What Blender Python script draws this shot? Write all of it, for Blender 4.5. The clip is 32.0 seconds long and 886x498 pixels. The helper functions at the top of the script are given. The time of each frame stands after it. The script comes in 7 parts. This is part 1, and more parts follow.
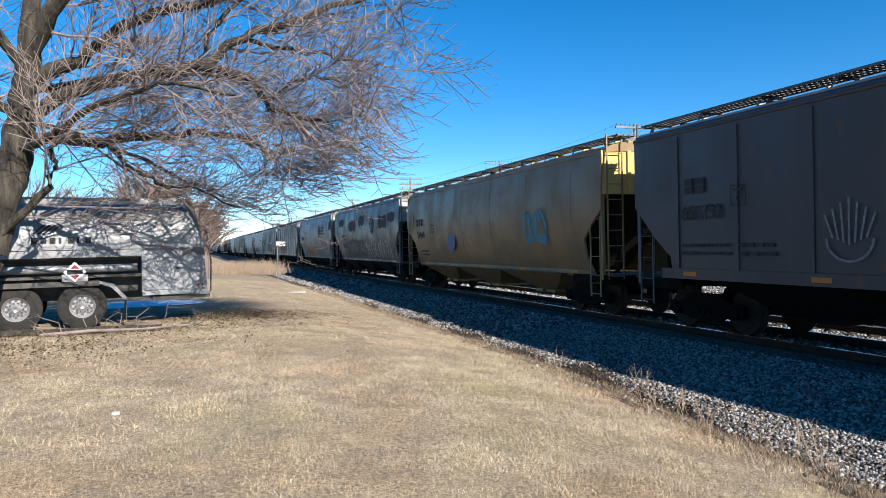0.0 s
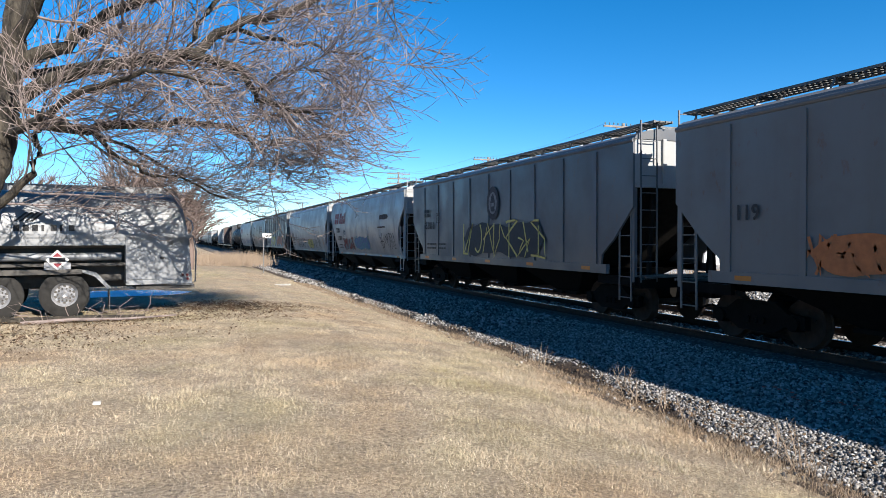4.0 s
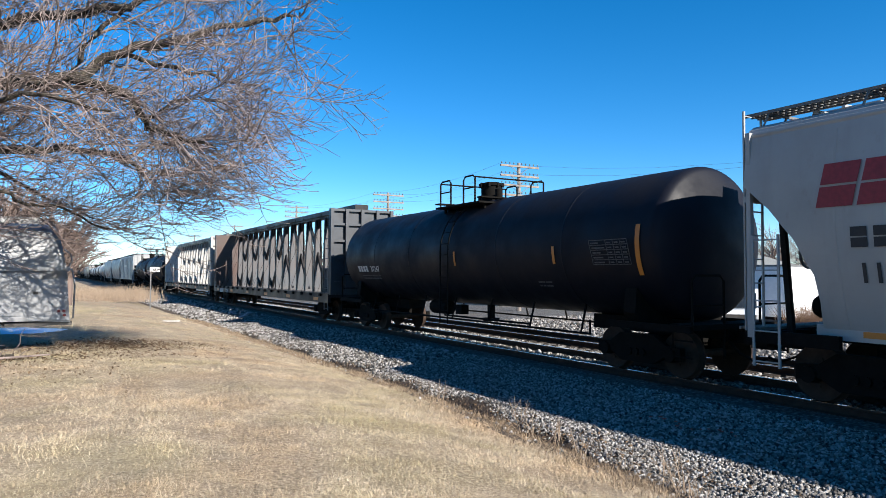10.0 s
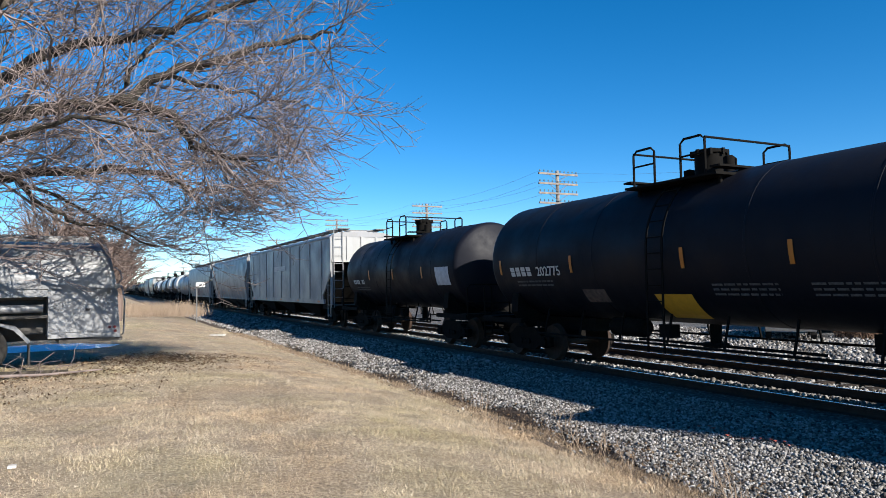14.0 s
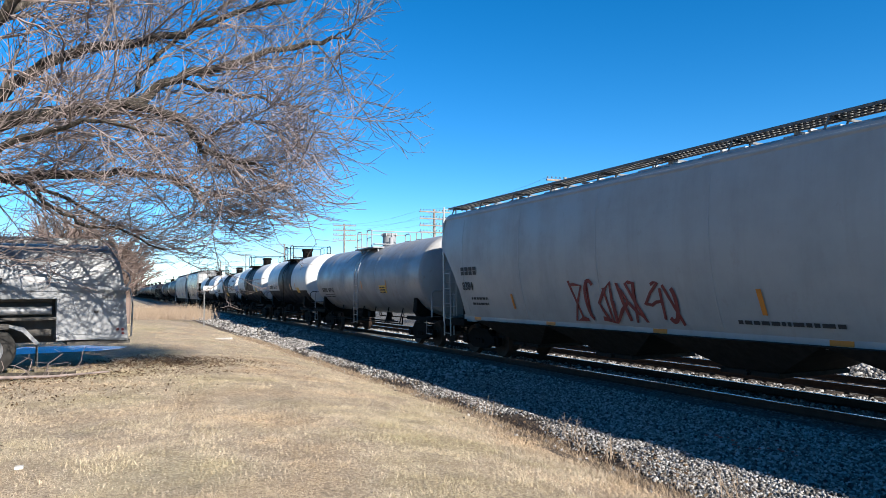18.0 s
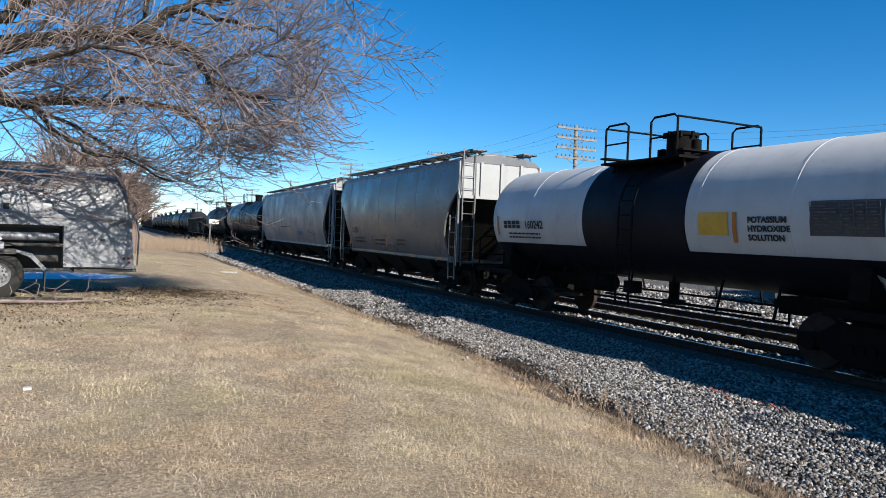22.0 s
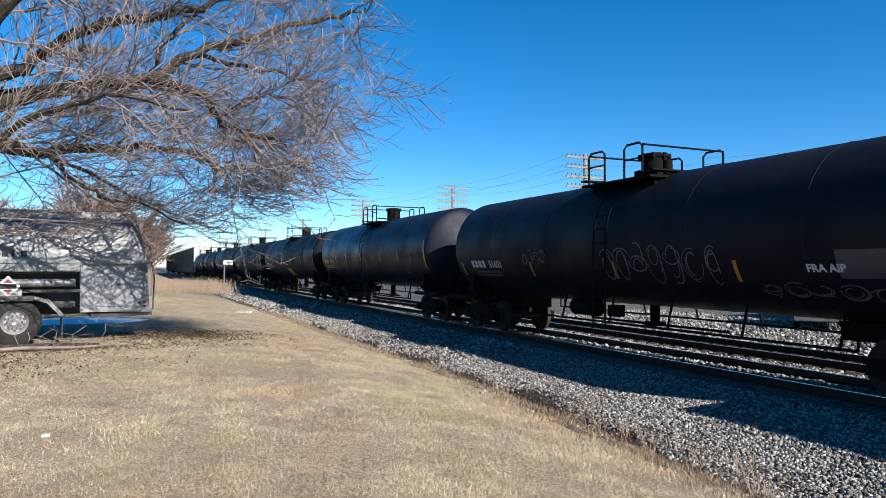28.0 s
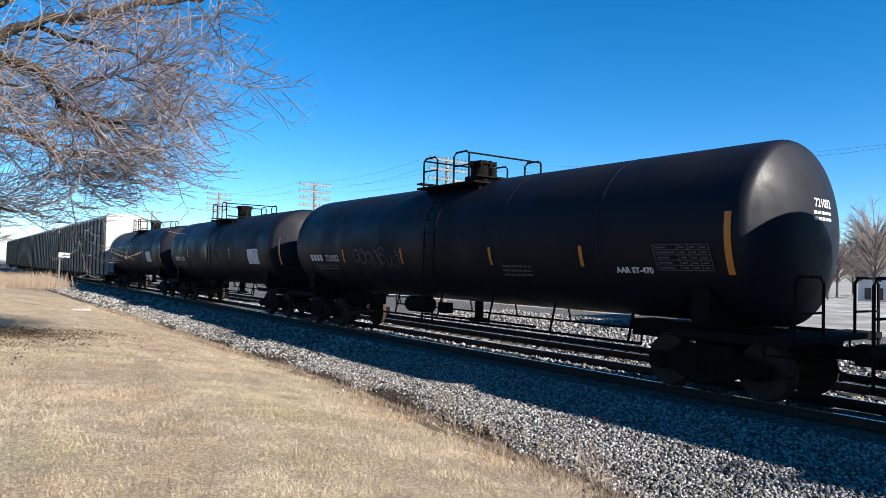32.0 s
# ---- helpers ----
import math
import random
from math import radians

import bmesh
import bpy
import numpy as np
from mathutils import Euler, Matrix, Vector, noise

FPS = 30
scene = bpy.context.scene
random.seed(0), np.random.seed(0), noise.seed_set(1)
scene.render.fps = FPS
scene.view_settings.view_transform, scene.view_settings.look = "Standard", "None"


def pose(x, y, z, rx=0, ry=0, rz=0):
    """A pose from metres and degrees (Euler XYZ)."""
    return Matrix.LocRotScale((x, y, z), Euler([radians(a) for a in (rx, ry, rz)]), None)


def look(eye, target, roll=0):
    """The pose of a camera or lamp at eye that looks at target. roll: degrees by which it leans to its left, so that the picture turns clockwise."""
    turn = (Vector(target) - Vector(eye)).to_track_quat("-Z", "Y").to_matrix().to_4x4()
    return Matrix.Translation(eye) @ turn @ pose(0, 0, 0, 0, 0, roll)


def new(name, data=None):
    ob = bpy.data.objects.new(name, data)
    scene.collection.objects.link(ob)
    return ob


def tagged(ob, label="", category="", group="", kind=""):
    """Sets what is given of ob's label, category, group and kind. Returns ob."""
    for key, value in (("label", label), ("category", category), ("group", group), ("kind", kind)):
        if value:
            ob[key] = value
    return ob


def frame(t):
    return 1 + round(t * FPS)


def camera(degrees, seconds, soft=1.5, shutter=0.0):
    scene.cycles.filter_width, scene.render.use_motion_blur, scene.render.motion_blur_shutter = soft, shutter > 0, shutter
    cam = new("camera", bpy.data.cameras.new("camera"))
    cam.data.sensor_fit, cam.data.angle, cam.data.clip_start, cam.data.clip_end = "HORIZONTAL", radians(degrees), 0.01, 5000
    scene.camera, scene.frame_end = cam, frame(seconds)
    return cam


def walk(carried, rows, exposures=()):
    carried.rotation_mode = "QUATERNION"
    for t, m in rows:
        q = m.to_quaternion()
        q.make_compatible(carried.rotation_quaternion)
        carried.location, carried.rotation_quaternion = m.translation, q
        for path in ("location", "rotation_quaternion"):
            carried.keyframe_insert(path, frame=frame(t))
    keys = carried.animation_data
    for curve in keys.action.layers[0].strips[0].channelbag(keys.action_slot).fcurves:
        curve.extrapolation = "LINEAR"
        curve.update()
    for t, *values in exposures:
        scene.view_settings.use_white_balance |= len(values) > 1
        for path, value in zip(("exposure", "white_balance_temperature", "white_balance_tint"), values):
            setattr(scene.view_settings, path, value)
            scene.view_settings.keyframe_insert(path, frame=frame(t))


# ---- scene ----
cam = camera(65.48, 32.0, soft=0.8)
EYE = (0.0, 0.0, 2.0)
# seconds, yaw, pitch, roll of the hand-held camera, which stays on one spot; y runs along the railway
ROWS = [
    (0, -20.11, -0.39, 1.22),
    (0.5, -19.50, -0.38, 1.06),
    (1, -18.31, -0.13, 1.13),
    (1.5, -17.62, -0.46, 0.97),
    (2, -17.81, -0.74, 1.72),
    (2.5, -19.11, -0.22, 1.61),
    (4.5, -21.72, -0.90, -0.19),
    (5, -23.08, 0.70, -0.50),
    (5.5, -26.93, 1.73, -1.63),
    (6, -30.63, 2.36, -0.42),
    (6.5, -31.67, 1.72, -1.64),
    (7, -31.65, 2.32, -1.80),
    (7.5, -30.70, 2.19, -1.36),
    (8, -30.84, 2.22, -1.47),
    (8.5, -30.42, 2.21, -0.95),
    (9, -30.75, 1.93, -0.66),
    (9.5, -29.70, 2.42, -0.23),
    (10, -29.56, 2.13, -0.18),
    (10.5, -29.73, 2.36, -0.73),
    (11, -29.12, 1.04, -1.52),
    (11.5, -28.03, 1.50, -0.86),
    (12, -28.03, 1.65, 0.02),
    (12.5, -26.22, 2.25, 0.33),
    (13, -26.19, 2.36, 0.57),
    (13.5, -26.31, 2.92, 0.69),
    (14, -26.23, 3.00, 0.89),
    (14.5, -25.86, 3.43, 1.06),
    (16.5, -26.03, 4.71, 0.48),
    (17, -25.74, 4.92, 0.48),
    (17.5, -25.86, 4.84, 0.60),
    (18, -25.66, 3.48, 0.34),
    (18.5, -25.78, 1.51, -0.03),
    (19, -24.97, 0.63, -0.67),
    (19.5, -24.77, 1.90, -0.69),
    (20, -23.93, -0.18, -0.68),
    (20.5, -24.19, 0.02, -0.50),
    (21, -25.31, 1.58, -0.67),
    (21.5, -26.26, -1.21, -1.40),
    (22, -25.27, -1.21, -2.15),
    (22.5, -25.66, -1.54, -1.67),
    (23, -25.35, -1.91, -1.23),
    (23.5, -23.97, -2.06, -0.72),
    (24, -23.89, -2.84, -0.77),
    (24.5, -23.92, -2.98, -1.20),
    (25, -23.88, -2.47, -1.73),
    (25.5, -23.94, -1.98, -1.49),
    (27.5, -24.31, 0.28, 0.44),
    (28, -24.19, 1.52, -0.22),
    (28.5, -27.52, 1.73, -1.10),
    (29, -29.96, 1.97, -1.34),
    (29.5, -33.72, 2.06, -2.09),
    (30, -35.85, 2.66, -1.78),
    (30.5, -36.12, 2.23, -0.57),
    (31, -36.55, 1.06, -0.62),
    (31.5, -36.38, 1.44, -1.36),
    (32, -35.69, 1.61, -1.33),
]
walk(cam, [(t, pose(*EYE, 90 + pitch, roll, yaw)) for t, yaw, pitch, roll in ROWS],
     exposures=[(t, stops + 0.6) for t, stops in ((0, 0.60), (2, 0.63), (5, 0.66), (8, 0.74), (10, 0.7), (12, 0.52), (13, 0.48), (14, 0.5), (17, 0.7), (18, 0.72), (20, 0.5), (21, 0.4), (22, 0.36), (23, 0.54), (24, 0.62), (25, 0.58), (28, 0.5), (30, 0.6), (31, 0.72), (32, 0.7))])

# ---- light ----
SUN = Vector((0.53, -1.65, 1.0)).normalized()
world = bpy.data.worlds.new("world")
scene.world = world
world.use_nodes = True
wn = world.node_tree
sky = wn.nodes.new("ShaderNodeTexSky")
sky.sky_type, sky.sun_disc = "NISHITA", False
sky.sun_elevation, sky.sun_rotation = math.asin(SUN.z), math.atan2(SUN.x, SUN.y)
sky.air_density, sky.dust_density, sky.ozone_density = 1.0, 0.0, 4.0
sky.altitude = 2500
tint = wn.nodes.new("ShaderNodeHueSaturation")
tint.inputs["Hue"].default_value, tint.inputs["Saturation"].default_value = 0.497, 1.32
wn.links.new(sky.outputs[0], tint.inputs["Color"])
wn.links.new(tint.outputs[0], wn.nodes["Background"].inputs[0])
wn.nodes["Background"].inputs[1].default_value = 0.0795
sun = bpy.data.lights.new("sun", "SUN")
sun.energy, sun.angle, sun.color = 5.0, radians(0.5), (1.0, 0.94, 0.85)
tagged(new("sun", sun)).matrix_world = look(SUN * 200, (0, 0, 0))


# ---- materials ----
def material(name, rough=0.7, metal=0.0):
    m = bpy.data.materials.new(name)
    m.use_nodes = True
    b = m.node_tree.nodes["Principled BSDF"]
    b.inputs["Roughness"].default_value, b.inputs["Metallic"].default_value = rough, metal
    return m, m.node_tree, b


def node(tree, kind, **values):
    n = tree.nodes.new(kind)
    for key, value in values.items():
        n.inputs[key.replace("_", " ")].default_value = value
    return n


def coords(tree, scale=(1, 1, 1)):
    tc, mp = tree.nodes.new("ShaderNodeTexCoord"), tree.nodes.new("ShaderNodeMapping")
    mp.inputs["Scale"].default_value = scale
    tree.links.new(tc.outputs["Object"], mp.inputs[0])
    return mp.outputs[0]


def ramp(tree, source, stops):
    r = tree.nodes.new("ShaderNodeValToRGB")
    while len(r.color_ramp.elements) < len(stops):
        r.color_ramp.elements.new(0.5)
    for e, (p, c) in zip(r.color_ramp.elements, stops):
        e.position, e.color = p, (*c, 1) if len(c) == 3 else c
    tree.links.new(source, r.inputs[0])
    return r.outputs[0]


def mix(tree, factor, a, b, mode="MIX"):
    n = tree.nodes.new("ShaderNodeMix")
    n.data_type, n.blend_type = "RGBA", mode
    for socket, v in ((n.inputs[0], factor), (n.inputs[6], a), (n.inputs[7], b)):
        if isinstance(v, (int, float)):
            socket.default_value = v
        elif isinstance(v, tuple):
            socket.default_value = (*v, 1)
        else:
            tree.links.new(v, socket)
    return n.outputs[2]


def tex(tree, scale, detail=5.0, at=None, rough=0.6):
    n = node(tree, "ShaderNodeTexNoise", Scale=scale, Detail=detail, Roughness=rough)
    if at is not None:
        tree.links.new(at, n.inputs["Vector"])
    return n.outputs["Fac"]


def bump(tree, bsdf, height, strength, distance=0.02):
    n = node(tree, "ShaderNodeBump", Strength=strength, Distance=distance)
    tree.links.new(height, n.inputs["Height"])
    tree.links.new(n.outputs[0], bsdf.inputs["Normal"])


def paint(name, colour, dirt=(0.10, 0.085, 0.07), amount=0.5, rough=0.4, rust=0.0):
    """Weathered paint: broad grime, runs down the sides, fine specks and rust spots."""
    m, t, b = material(name, rough)
    b.inputs["Specular IOR Level"].default_value = 0.5
    broad = tex(t, 0.9, 6, coords(t))
    runs = tex(t, 1.0, 5, coords(t, (3.0, 3.0, 0.25)))
    fine = tex(t, 22.0, 4, coords(t))
    g = mix(t, ramp(t, broad, [(0.42, (0, 0, 0)), (0.72, (amount,) * 3)]), colour, dirt)
    g = mix(t, ramp(t, runs, [(0.5, (0, 0, 0)), (0.75, (amount * 0.8,) * 3)]), g, dirt)
    g = mix(t, ramp(t, fine, [(0.62, (0, 0, 0)), (0.72, (amount * 0.35,) * 3)]), g, dirt)
    if rust:
        spots = tex(t, 3.0, 8, coords(t, (1, 1, 0.6)), 0.7)
        g = mix(t, ramp(t, spots, [(0.60, (0, 0, 0)), (0.66, (rust,) * 3)]), g, (0.14, 0.05, 0.02))
    t.links.new(g, b.inputs["Base Color"])
    t.links.new(ramp(t, broad, [(0.3, (rough - 0.1,) * 3), (0.7, (min(1, rough + 0.25),) * 3)]), b.inputs["Roughness"])
    bump(t, b, tex(t, 2.2, 3, coords(t)), 0.25, 0.02)
    return m


def plain(name, colour, rough=0.7, metal=0.0, vary=0.35, scale=6.0):
    m, t, b = material(name, rough, metal)
    n = tex(t, scale, 6, coords(t))
    dark = tuple(c * (1 - vary) for c in colour)
    light = tuple(min(1, c * (1 + vary)) for c in colour)
    t.links.new(ramp(t, n, [(0.3, dark), (0.7, light)]), b.inputs["Base Color"])
    bump(t, b, tex(t, scale * 6, 3, coords(t)), 0.2, 0.01)
    return m


def dull(m, level=0.08):
    m.node_tree.nodes["Principled BSDF"].inputs["Specular IOR Level"].default_value = level
    return m


def island(name, colours, rough=0.9):
    """One colour of a few for every loose piece of the mesh."""
    m, t, b = material(name, rough)
    g = t.nodes.new("ShaderNodeNewGeometry")
    r = ramp(t, g.outputs["Random Per Island"], [(i / (len(colours) - 1), c) for i, c in enumerate(colours)])
    dull(m, 0.15)
    t.links.new(mix(t, 0.6, r, mix(t, tex(t, 0.7, 4, coords(t)), (0.4, 0.36, 0.32), (1.4, 1.4, 1.4)), "MULTIPLY"), b.inputs["Base Color"])
    return m


WHITE = paint("white_paint", (0.295, 0.298, 0.295), amount=0.2, rust=0.1)
TANKWHITE = paint("white_tank_paint", (0.49, 0.495, 0.49), amount=0.18, rust=0.1)
GREY = paint("grey_paint", (0.128, 0.13, 0.134), amount=0.3, rust=0.4)
PALE = paint("pale_grey_paint", (0.225, 0.23, 0.24), amount=0.22, rust=0.25)
SLATE = paint("slate_paint", (0.038, 0.042, 0.05), amount=0.25, rust=0.4)
SLATE_PALE = paint("pale_slate_paint", (0.085, 0.09, 0.10), amount=0.25, rust=0.3)
GLOSSGREY = paint("glossy_grey_paint", (0.125, 0.127, 0.132), amount=0.2, rough=0.26)
BULK = paint("rusty_bulkhead_paint", (0.055, 0.03, 0.023), dirt=(0.025, 0.02, 0.018), amount=0.6)
TAN = paint("tan_paint", (0.215, 0.137, 0.056), amount=0.35, rust=0.3)
BROWNGREY = paint("brown_grey_paint", (0.085, 0.078, 0.074), amount=0.45, rust=0.8)
BLACK = paint("black_tank_paint", (0.0045, 0.0055, 0.0105), dirt=(0.0075, 0.0085, 0.0125), amount=0.3, rough=0.5)
BLACK.node_tree.nodes["Principled BSDF"].inputs["Specular IOR Level"].default_value = 0.16
BLUEBLACK = dull(paint("blue_black_paint", (0.006, 0.0085, 0.018), dirt=(0.014, 0.016, 0.021), amount=0.3, rough=0.36), 0.15)
BEAM_DARK = paint("grey_beam_paint", (0.06, 0.063, 0.07), dirt=(0.06, 0.035, 0.025), amount=0.6, rust=0.5)
FRONTBULK = paint("blue_black_bulkhead_paint", (0.03, 0.036, 0.046), dirt=(0.014, 0.014, 0.016), amount=0.6)
BEAM_WHITE = paint("white_beam_paint", (0.35, 0.34, 0.322), amount=0.45, rust=0.9)
GONDOLA = dull(paint("gondola_paint", (0.013, 0.0135, 0.016), dirt=(0.035, 0.026, 0.021), amount=0.45), 0.2)
RACK = dull(paint("rack_paint", (0.05, 0.037, 0.031), amount=0.4), 0.08)
FRAME = dull(plain("underframe_black", (0.006, 0.0055, 0.005), 0.85))
GRATE = plain("galvanised_steel", (0.12, 0.12, 0.12), 0.6, 0.4)
# shade below the hopper bodies is put into these two dark colours
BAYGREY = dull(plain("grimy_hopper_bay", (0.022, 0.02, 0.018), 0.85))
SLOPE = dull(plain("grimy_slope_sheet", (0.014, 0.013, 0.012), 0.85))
RUST = dull(plain("rusty_steel", (0.035, 0.022, 0.016), 0.8), 0.2)
RAILTOP = plain("polished_rail", (0.55, 0.53, 0.5), 0.25, 1.0, 0.1)
TIE = dull(plain("creosoted_wood", (0.035, 0.028, 0.023), 0.95, 0, 0.5, 9))
STRIPE = plain("amber_reflector", (0.46, 0.15, 0.012), 0.4, 0, 0.1)
FAINTMARK = plain("worn_lettering", (0.075, 0.075, 0.078), 0.8, 0, 0.5, 14)
WHITEMARK = plain("white_lettering", (0.55, 0.55, 0.54), 0.7, 0, 0.15, 20)
FADEDMARK = plain("faded_emblem_paint", (0.045, 0.04, 0.045), 0.8, 0, 0.5, 9)
FAINTEMBLEM = plain("pale_emblem_paint", (0.19, 0.18, 0.175), 0.8, 0, 0.4, 9)
DARKMARK = plain("black_lettering", (0.02, 0.02, 0.022), 0.7, 0, 0.2, 20)
REDMARK = plain("red_lettering", (0.20, 0.016, 0.025), 0.6, 0, 0.2, 15)
PLACARD = plain("yellow_placard", (0.6, 0.34, 0.03), 0.5, 0, 0.12)
WOODPOLE = plain("weathered_pole_wood", (0.19, 0.165, 0.145), 0.95, 0, 0.4, 4)
INSULATOR = plain("glass_insulator", (0.10, 0.13, 0.13), 0.25)
WIRE = plain("wire", (0.13, 0.14, 0.15), 0.6)
BARK, bt, bb = material("furrowed_bark", 0.95)
ridges = tex(bt, 1.0, 8, coords(bt, (11, 11, 2.2)), 0.7)
bt.links.new(ramp(bt, ridges, [(0.36, (0.010, 0.008, 0.006)), (0.52, (0.038, 0.031, 0.023)), (0.7, (0.09, 0.076, 0.056))]), bb.inputs["Base Color"])
bump(bt, bb, ridges, 1.0, 0.06)
TWIG = plain("twig_bark", (0.172, 0.136, 0.124), 0.9, 0, 0.5, 3)
PALETWIG = plain("pale_twigs", (0.15, 0.11, 0.095), 0.95, 0, 0.3, 1.0)
# the tan paint brightened to yellow, as the sun shows it on the ends
TAN_SUNLIT = paint("sunlit_tan_end_paint", (0.55, 0.37, 0.11), amount=0.3)
FARTWIG = plain("far_twigs", (0.17, 0.135, 0.12), 0.95, 0, 0.3, 0.5)
ALU = plain("brushed_aluminium", (0.205, 0.21, 0.218), 0.5, 0.25, 0.2, 3)
DARKRECESS = plain("dark_fittings_and_shade", (0.05, 0.045, 0.04), 0.7)
TYRE = dull(plain("tyre_rubber", (0.022, 0.021, 0.02), 0.9, 0, 0.35), 0.2)
CHROME = plain("polished_wheel", (0.24, 0.24, 0.25), 0.4, 0.3, 0.4, 12)
WALLWHITE = plain("white_siding", (0.62, 0.62, 0.615), 0.7, 0, 0.06)
ROOFGREY = plain("grey_shingle", (0.13, 0.14, 0.14), 0.9, 0, 0.25)
SNOW = plain("old_snow", (0.82, 0.84, 0.88), 0.7, 0, 0.08, 2)
DARKGLASS = plain("dark_glass", (0.02, 0.025, 0.03), 0.1)
CARBODY = plain("car_body_paint", (0.55, 0.56, 0.57), 0.3, 0, 0.06)
BOXWHITE = plain("box_white", (0.66, 0.66, 0.655), 0.5, 0, 0.05)
GREEN = plain("green_tarp", (0.02, 0.25, 0.14), 0.6)
BUSH = plain("brown_bush", (0.11, 0.065, 0.04), 0.95, 0, 0.4)
RED = plain("red_lens", (0.10, 0.01, 0.01), 0.3)
ORANGE = plain("orange_marking_paint", (0.30, 0.06, 0.035), 0.9)
CONCRETE = plain("old_concrete", (0.42, 0.40, 0.37), 0.95)


# ---- mesh helpers ----
class Shape:
    """Vertices and faces of one mesh, in plain lists."""

    def __init__(self):
        self.v, self.f = [], []

    def add(self, verts, faces):
        n = len(self.v)
        self.v += [tuple(p) for p in verts]
        self.f += [tuple(i + n for i in f) for f in faces]
        return self

    def box(self, x0, x1, y0, y1, z0, z1):
        p = [(x, y, z) for x in (x0, x1) for y in (y0, y1) for z in (z0, z1)]
        return self.add(p, [(0, 1, 3, 2), (4, 6, 7, 5), (0, 4, 5, 1), (2, 3, 7, 6), (0, 2, 6, 4), (1, 5, 7, 3)])

    def cbox(self, x, y, z, a, b, c):
        return self.box(x - a / 2, x + a / 2, y - b / 2, y + b / 2, z - c / 2, z + c / 2)

    def bar(self, p, q, w, h=None):
        """A straight bar of rectangular section from p to q."""
        p, q, h = Vector(p), Vector(q), h or w
        d = (q - p).normalized()
        s = d.cross(Vector((0, 0, 1)) if abs(d.z) < 0.95 else Vector((1, 0, 0))).normalized()
        u = s.cross(d)
        ring = [s * a * w / 2 + u * b * h / 2 for a, b in ((-1, -1), (1, -1), (1, 1), (-1, 1))]
        return self.add([p + r for r in ring] + [q + r for r in ring], [(0, 1, 5, 4), (1, 2, 6, 5), (2, 3, 7, 6), (3, 0, 4, 7), (3, 2, 1, 0), (4, 5, 6, 7)])

    def tube(self, pts, r, n=6, r1=None):
        """A round tube along a line of points."""
        pts = [Vector(p) for p in pts]
        r1 = r if r1 is None else r1
        verts, faces = [], []
        for i, p in enumerate(pts):
            d = (pts[min(i + 1, len(pts) - 1)] - pts[max(i - 1, 0)]).normalized()
            s = d.cross(Vector((0, 0, 1)) if abs(d.z) < 0.9 else Vector((1, 0, 0))).normalized()
            u = s.cross(d)
            k = r + (r1 - r) * i / (len(pts) - 1)
            verts += [p + (s * math.cos(2 * math.pi * j / n) + u * math.sin(2 * math.pi * j / n)) * k for j in range(n)]
        for i in range(len(pts) - 1):
            for j in range(n):
                a, b = i * n + j, i * n + (j + 1) % n
                faces.append((a, b, b + n, a + n))
        faces.append(tuple(range(n - 1, -1, -1)))
        faces.append(tuple(range(len(verts) - n, len(verts))))
        return self.add(verts, faces)

    def prism(self, poly, axis, a, b):
        """A polygon in the other two axes, in their order, drawn out along axis from a to b."""
        def at(p, q, c):
            return {"x": (c, p, q), "y": (p, c, q), "z": (p, q, c)}[axis]
        n = len(poly)
        return self.add([at(*p, a) for p in poly] + [at(*p, b) for p in poly],
                        [tuple(range(n - 1, -1, -1)), tuple(range(n, 2 * n))] + [(i, (i + 1) % n, (i + 1) % n + n, i + n) for i in range(n)])

    def lathe(self, profile, axis="y", n=24, centre=(0, 0, 0)):
        """A profile of (along, radius) turned round an axis."""
        verts, faces = [], []
        for a, r in profile:
            for j in range(n):
                c, s = r * math.cos(2 * math.pi * j / n), r * math.sin(2 * math.pi * j / n)
                verts.append({"x": (a + centre[0], c + centre[1], s + centre[2]), "y": (c + centre[0], a + centre[1], s + centre[2]), "z": (c + centre[0], s + centre[1], a + centre[2])}[axis])
        for i in range(len(profile) - 1):
            for j in range(n):
                a, b = i * n + j, i * n + (j + 1) % n
                faces.append((a, b, b + n, a + n))
        closed = profile[0] == profile[-1]
        if profile[0][1] > 0.001 and not closed:
            faces.append(tuple(range(n)))
        if profile[-1][1] > 0.001 and not closed:
            faces.append(tuple(range(len(verts) - n, len(verts))))
        return self.add(verts, faces)

    def mesh(self, name, mat, smooth=False, angle=35):
        me = bpy.data.meshes.new(name)
        me.from_pydata([tuple(p) for p in self.v], [], self.f)
        me.materials.append(mat)
        bm = bmesh.new()
        bm.from_mesh(me)
        bmesh.ops.recalc_face_normals(bm, faces=bm.faces)
        bm.to_mesh(me)
        bm.free()
        if smooth:
            me.polygons.foreach_set("use_smooth", [True] * len(me.polygons))
            me.set_sharp_from_angle(angle=radians(angle))
        me.update()
        return me


CACHE = {}


def part(name, shape, mat, parent, label="", smooth=False, at=None):
    """One mesh object under a thing or a part; shape may be a finished mesh."""
    me = shape if isinstance(shape, bpy.types.Mesh) else shape.mesh(name, mat, smooth)
    ob = new(name, me)
    ob.parent = parent
    if at is not None:
        ob.matrix_basis = at
    return tagged(ob, label)


def kept(key, make, mat, smooth=False):
    """A mesh that alike parts share."""
    k = (key, mat.name)
    if k not in CACHE:
        CACHE[k] = make().mesh(key.split("/")[0], mat, smooth)
    return CACHE[k]


def thing(name, label, category, m=None, group="", kind=""):
    ob = new(name)
    ob.empty_display_size = 0.2
    if m is not None:
        ob.matrix_basis = m
    return tagged(ob, label, category, group, kind)


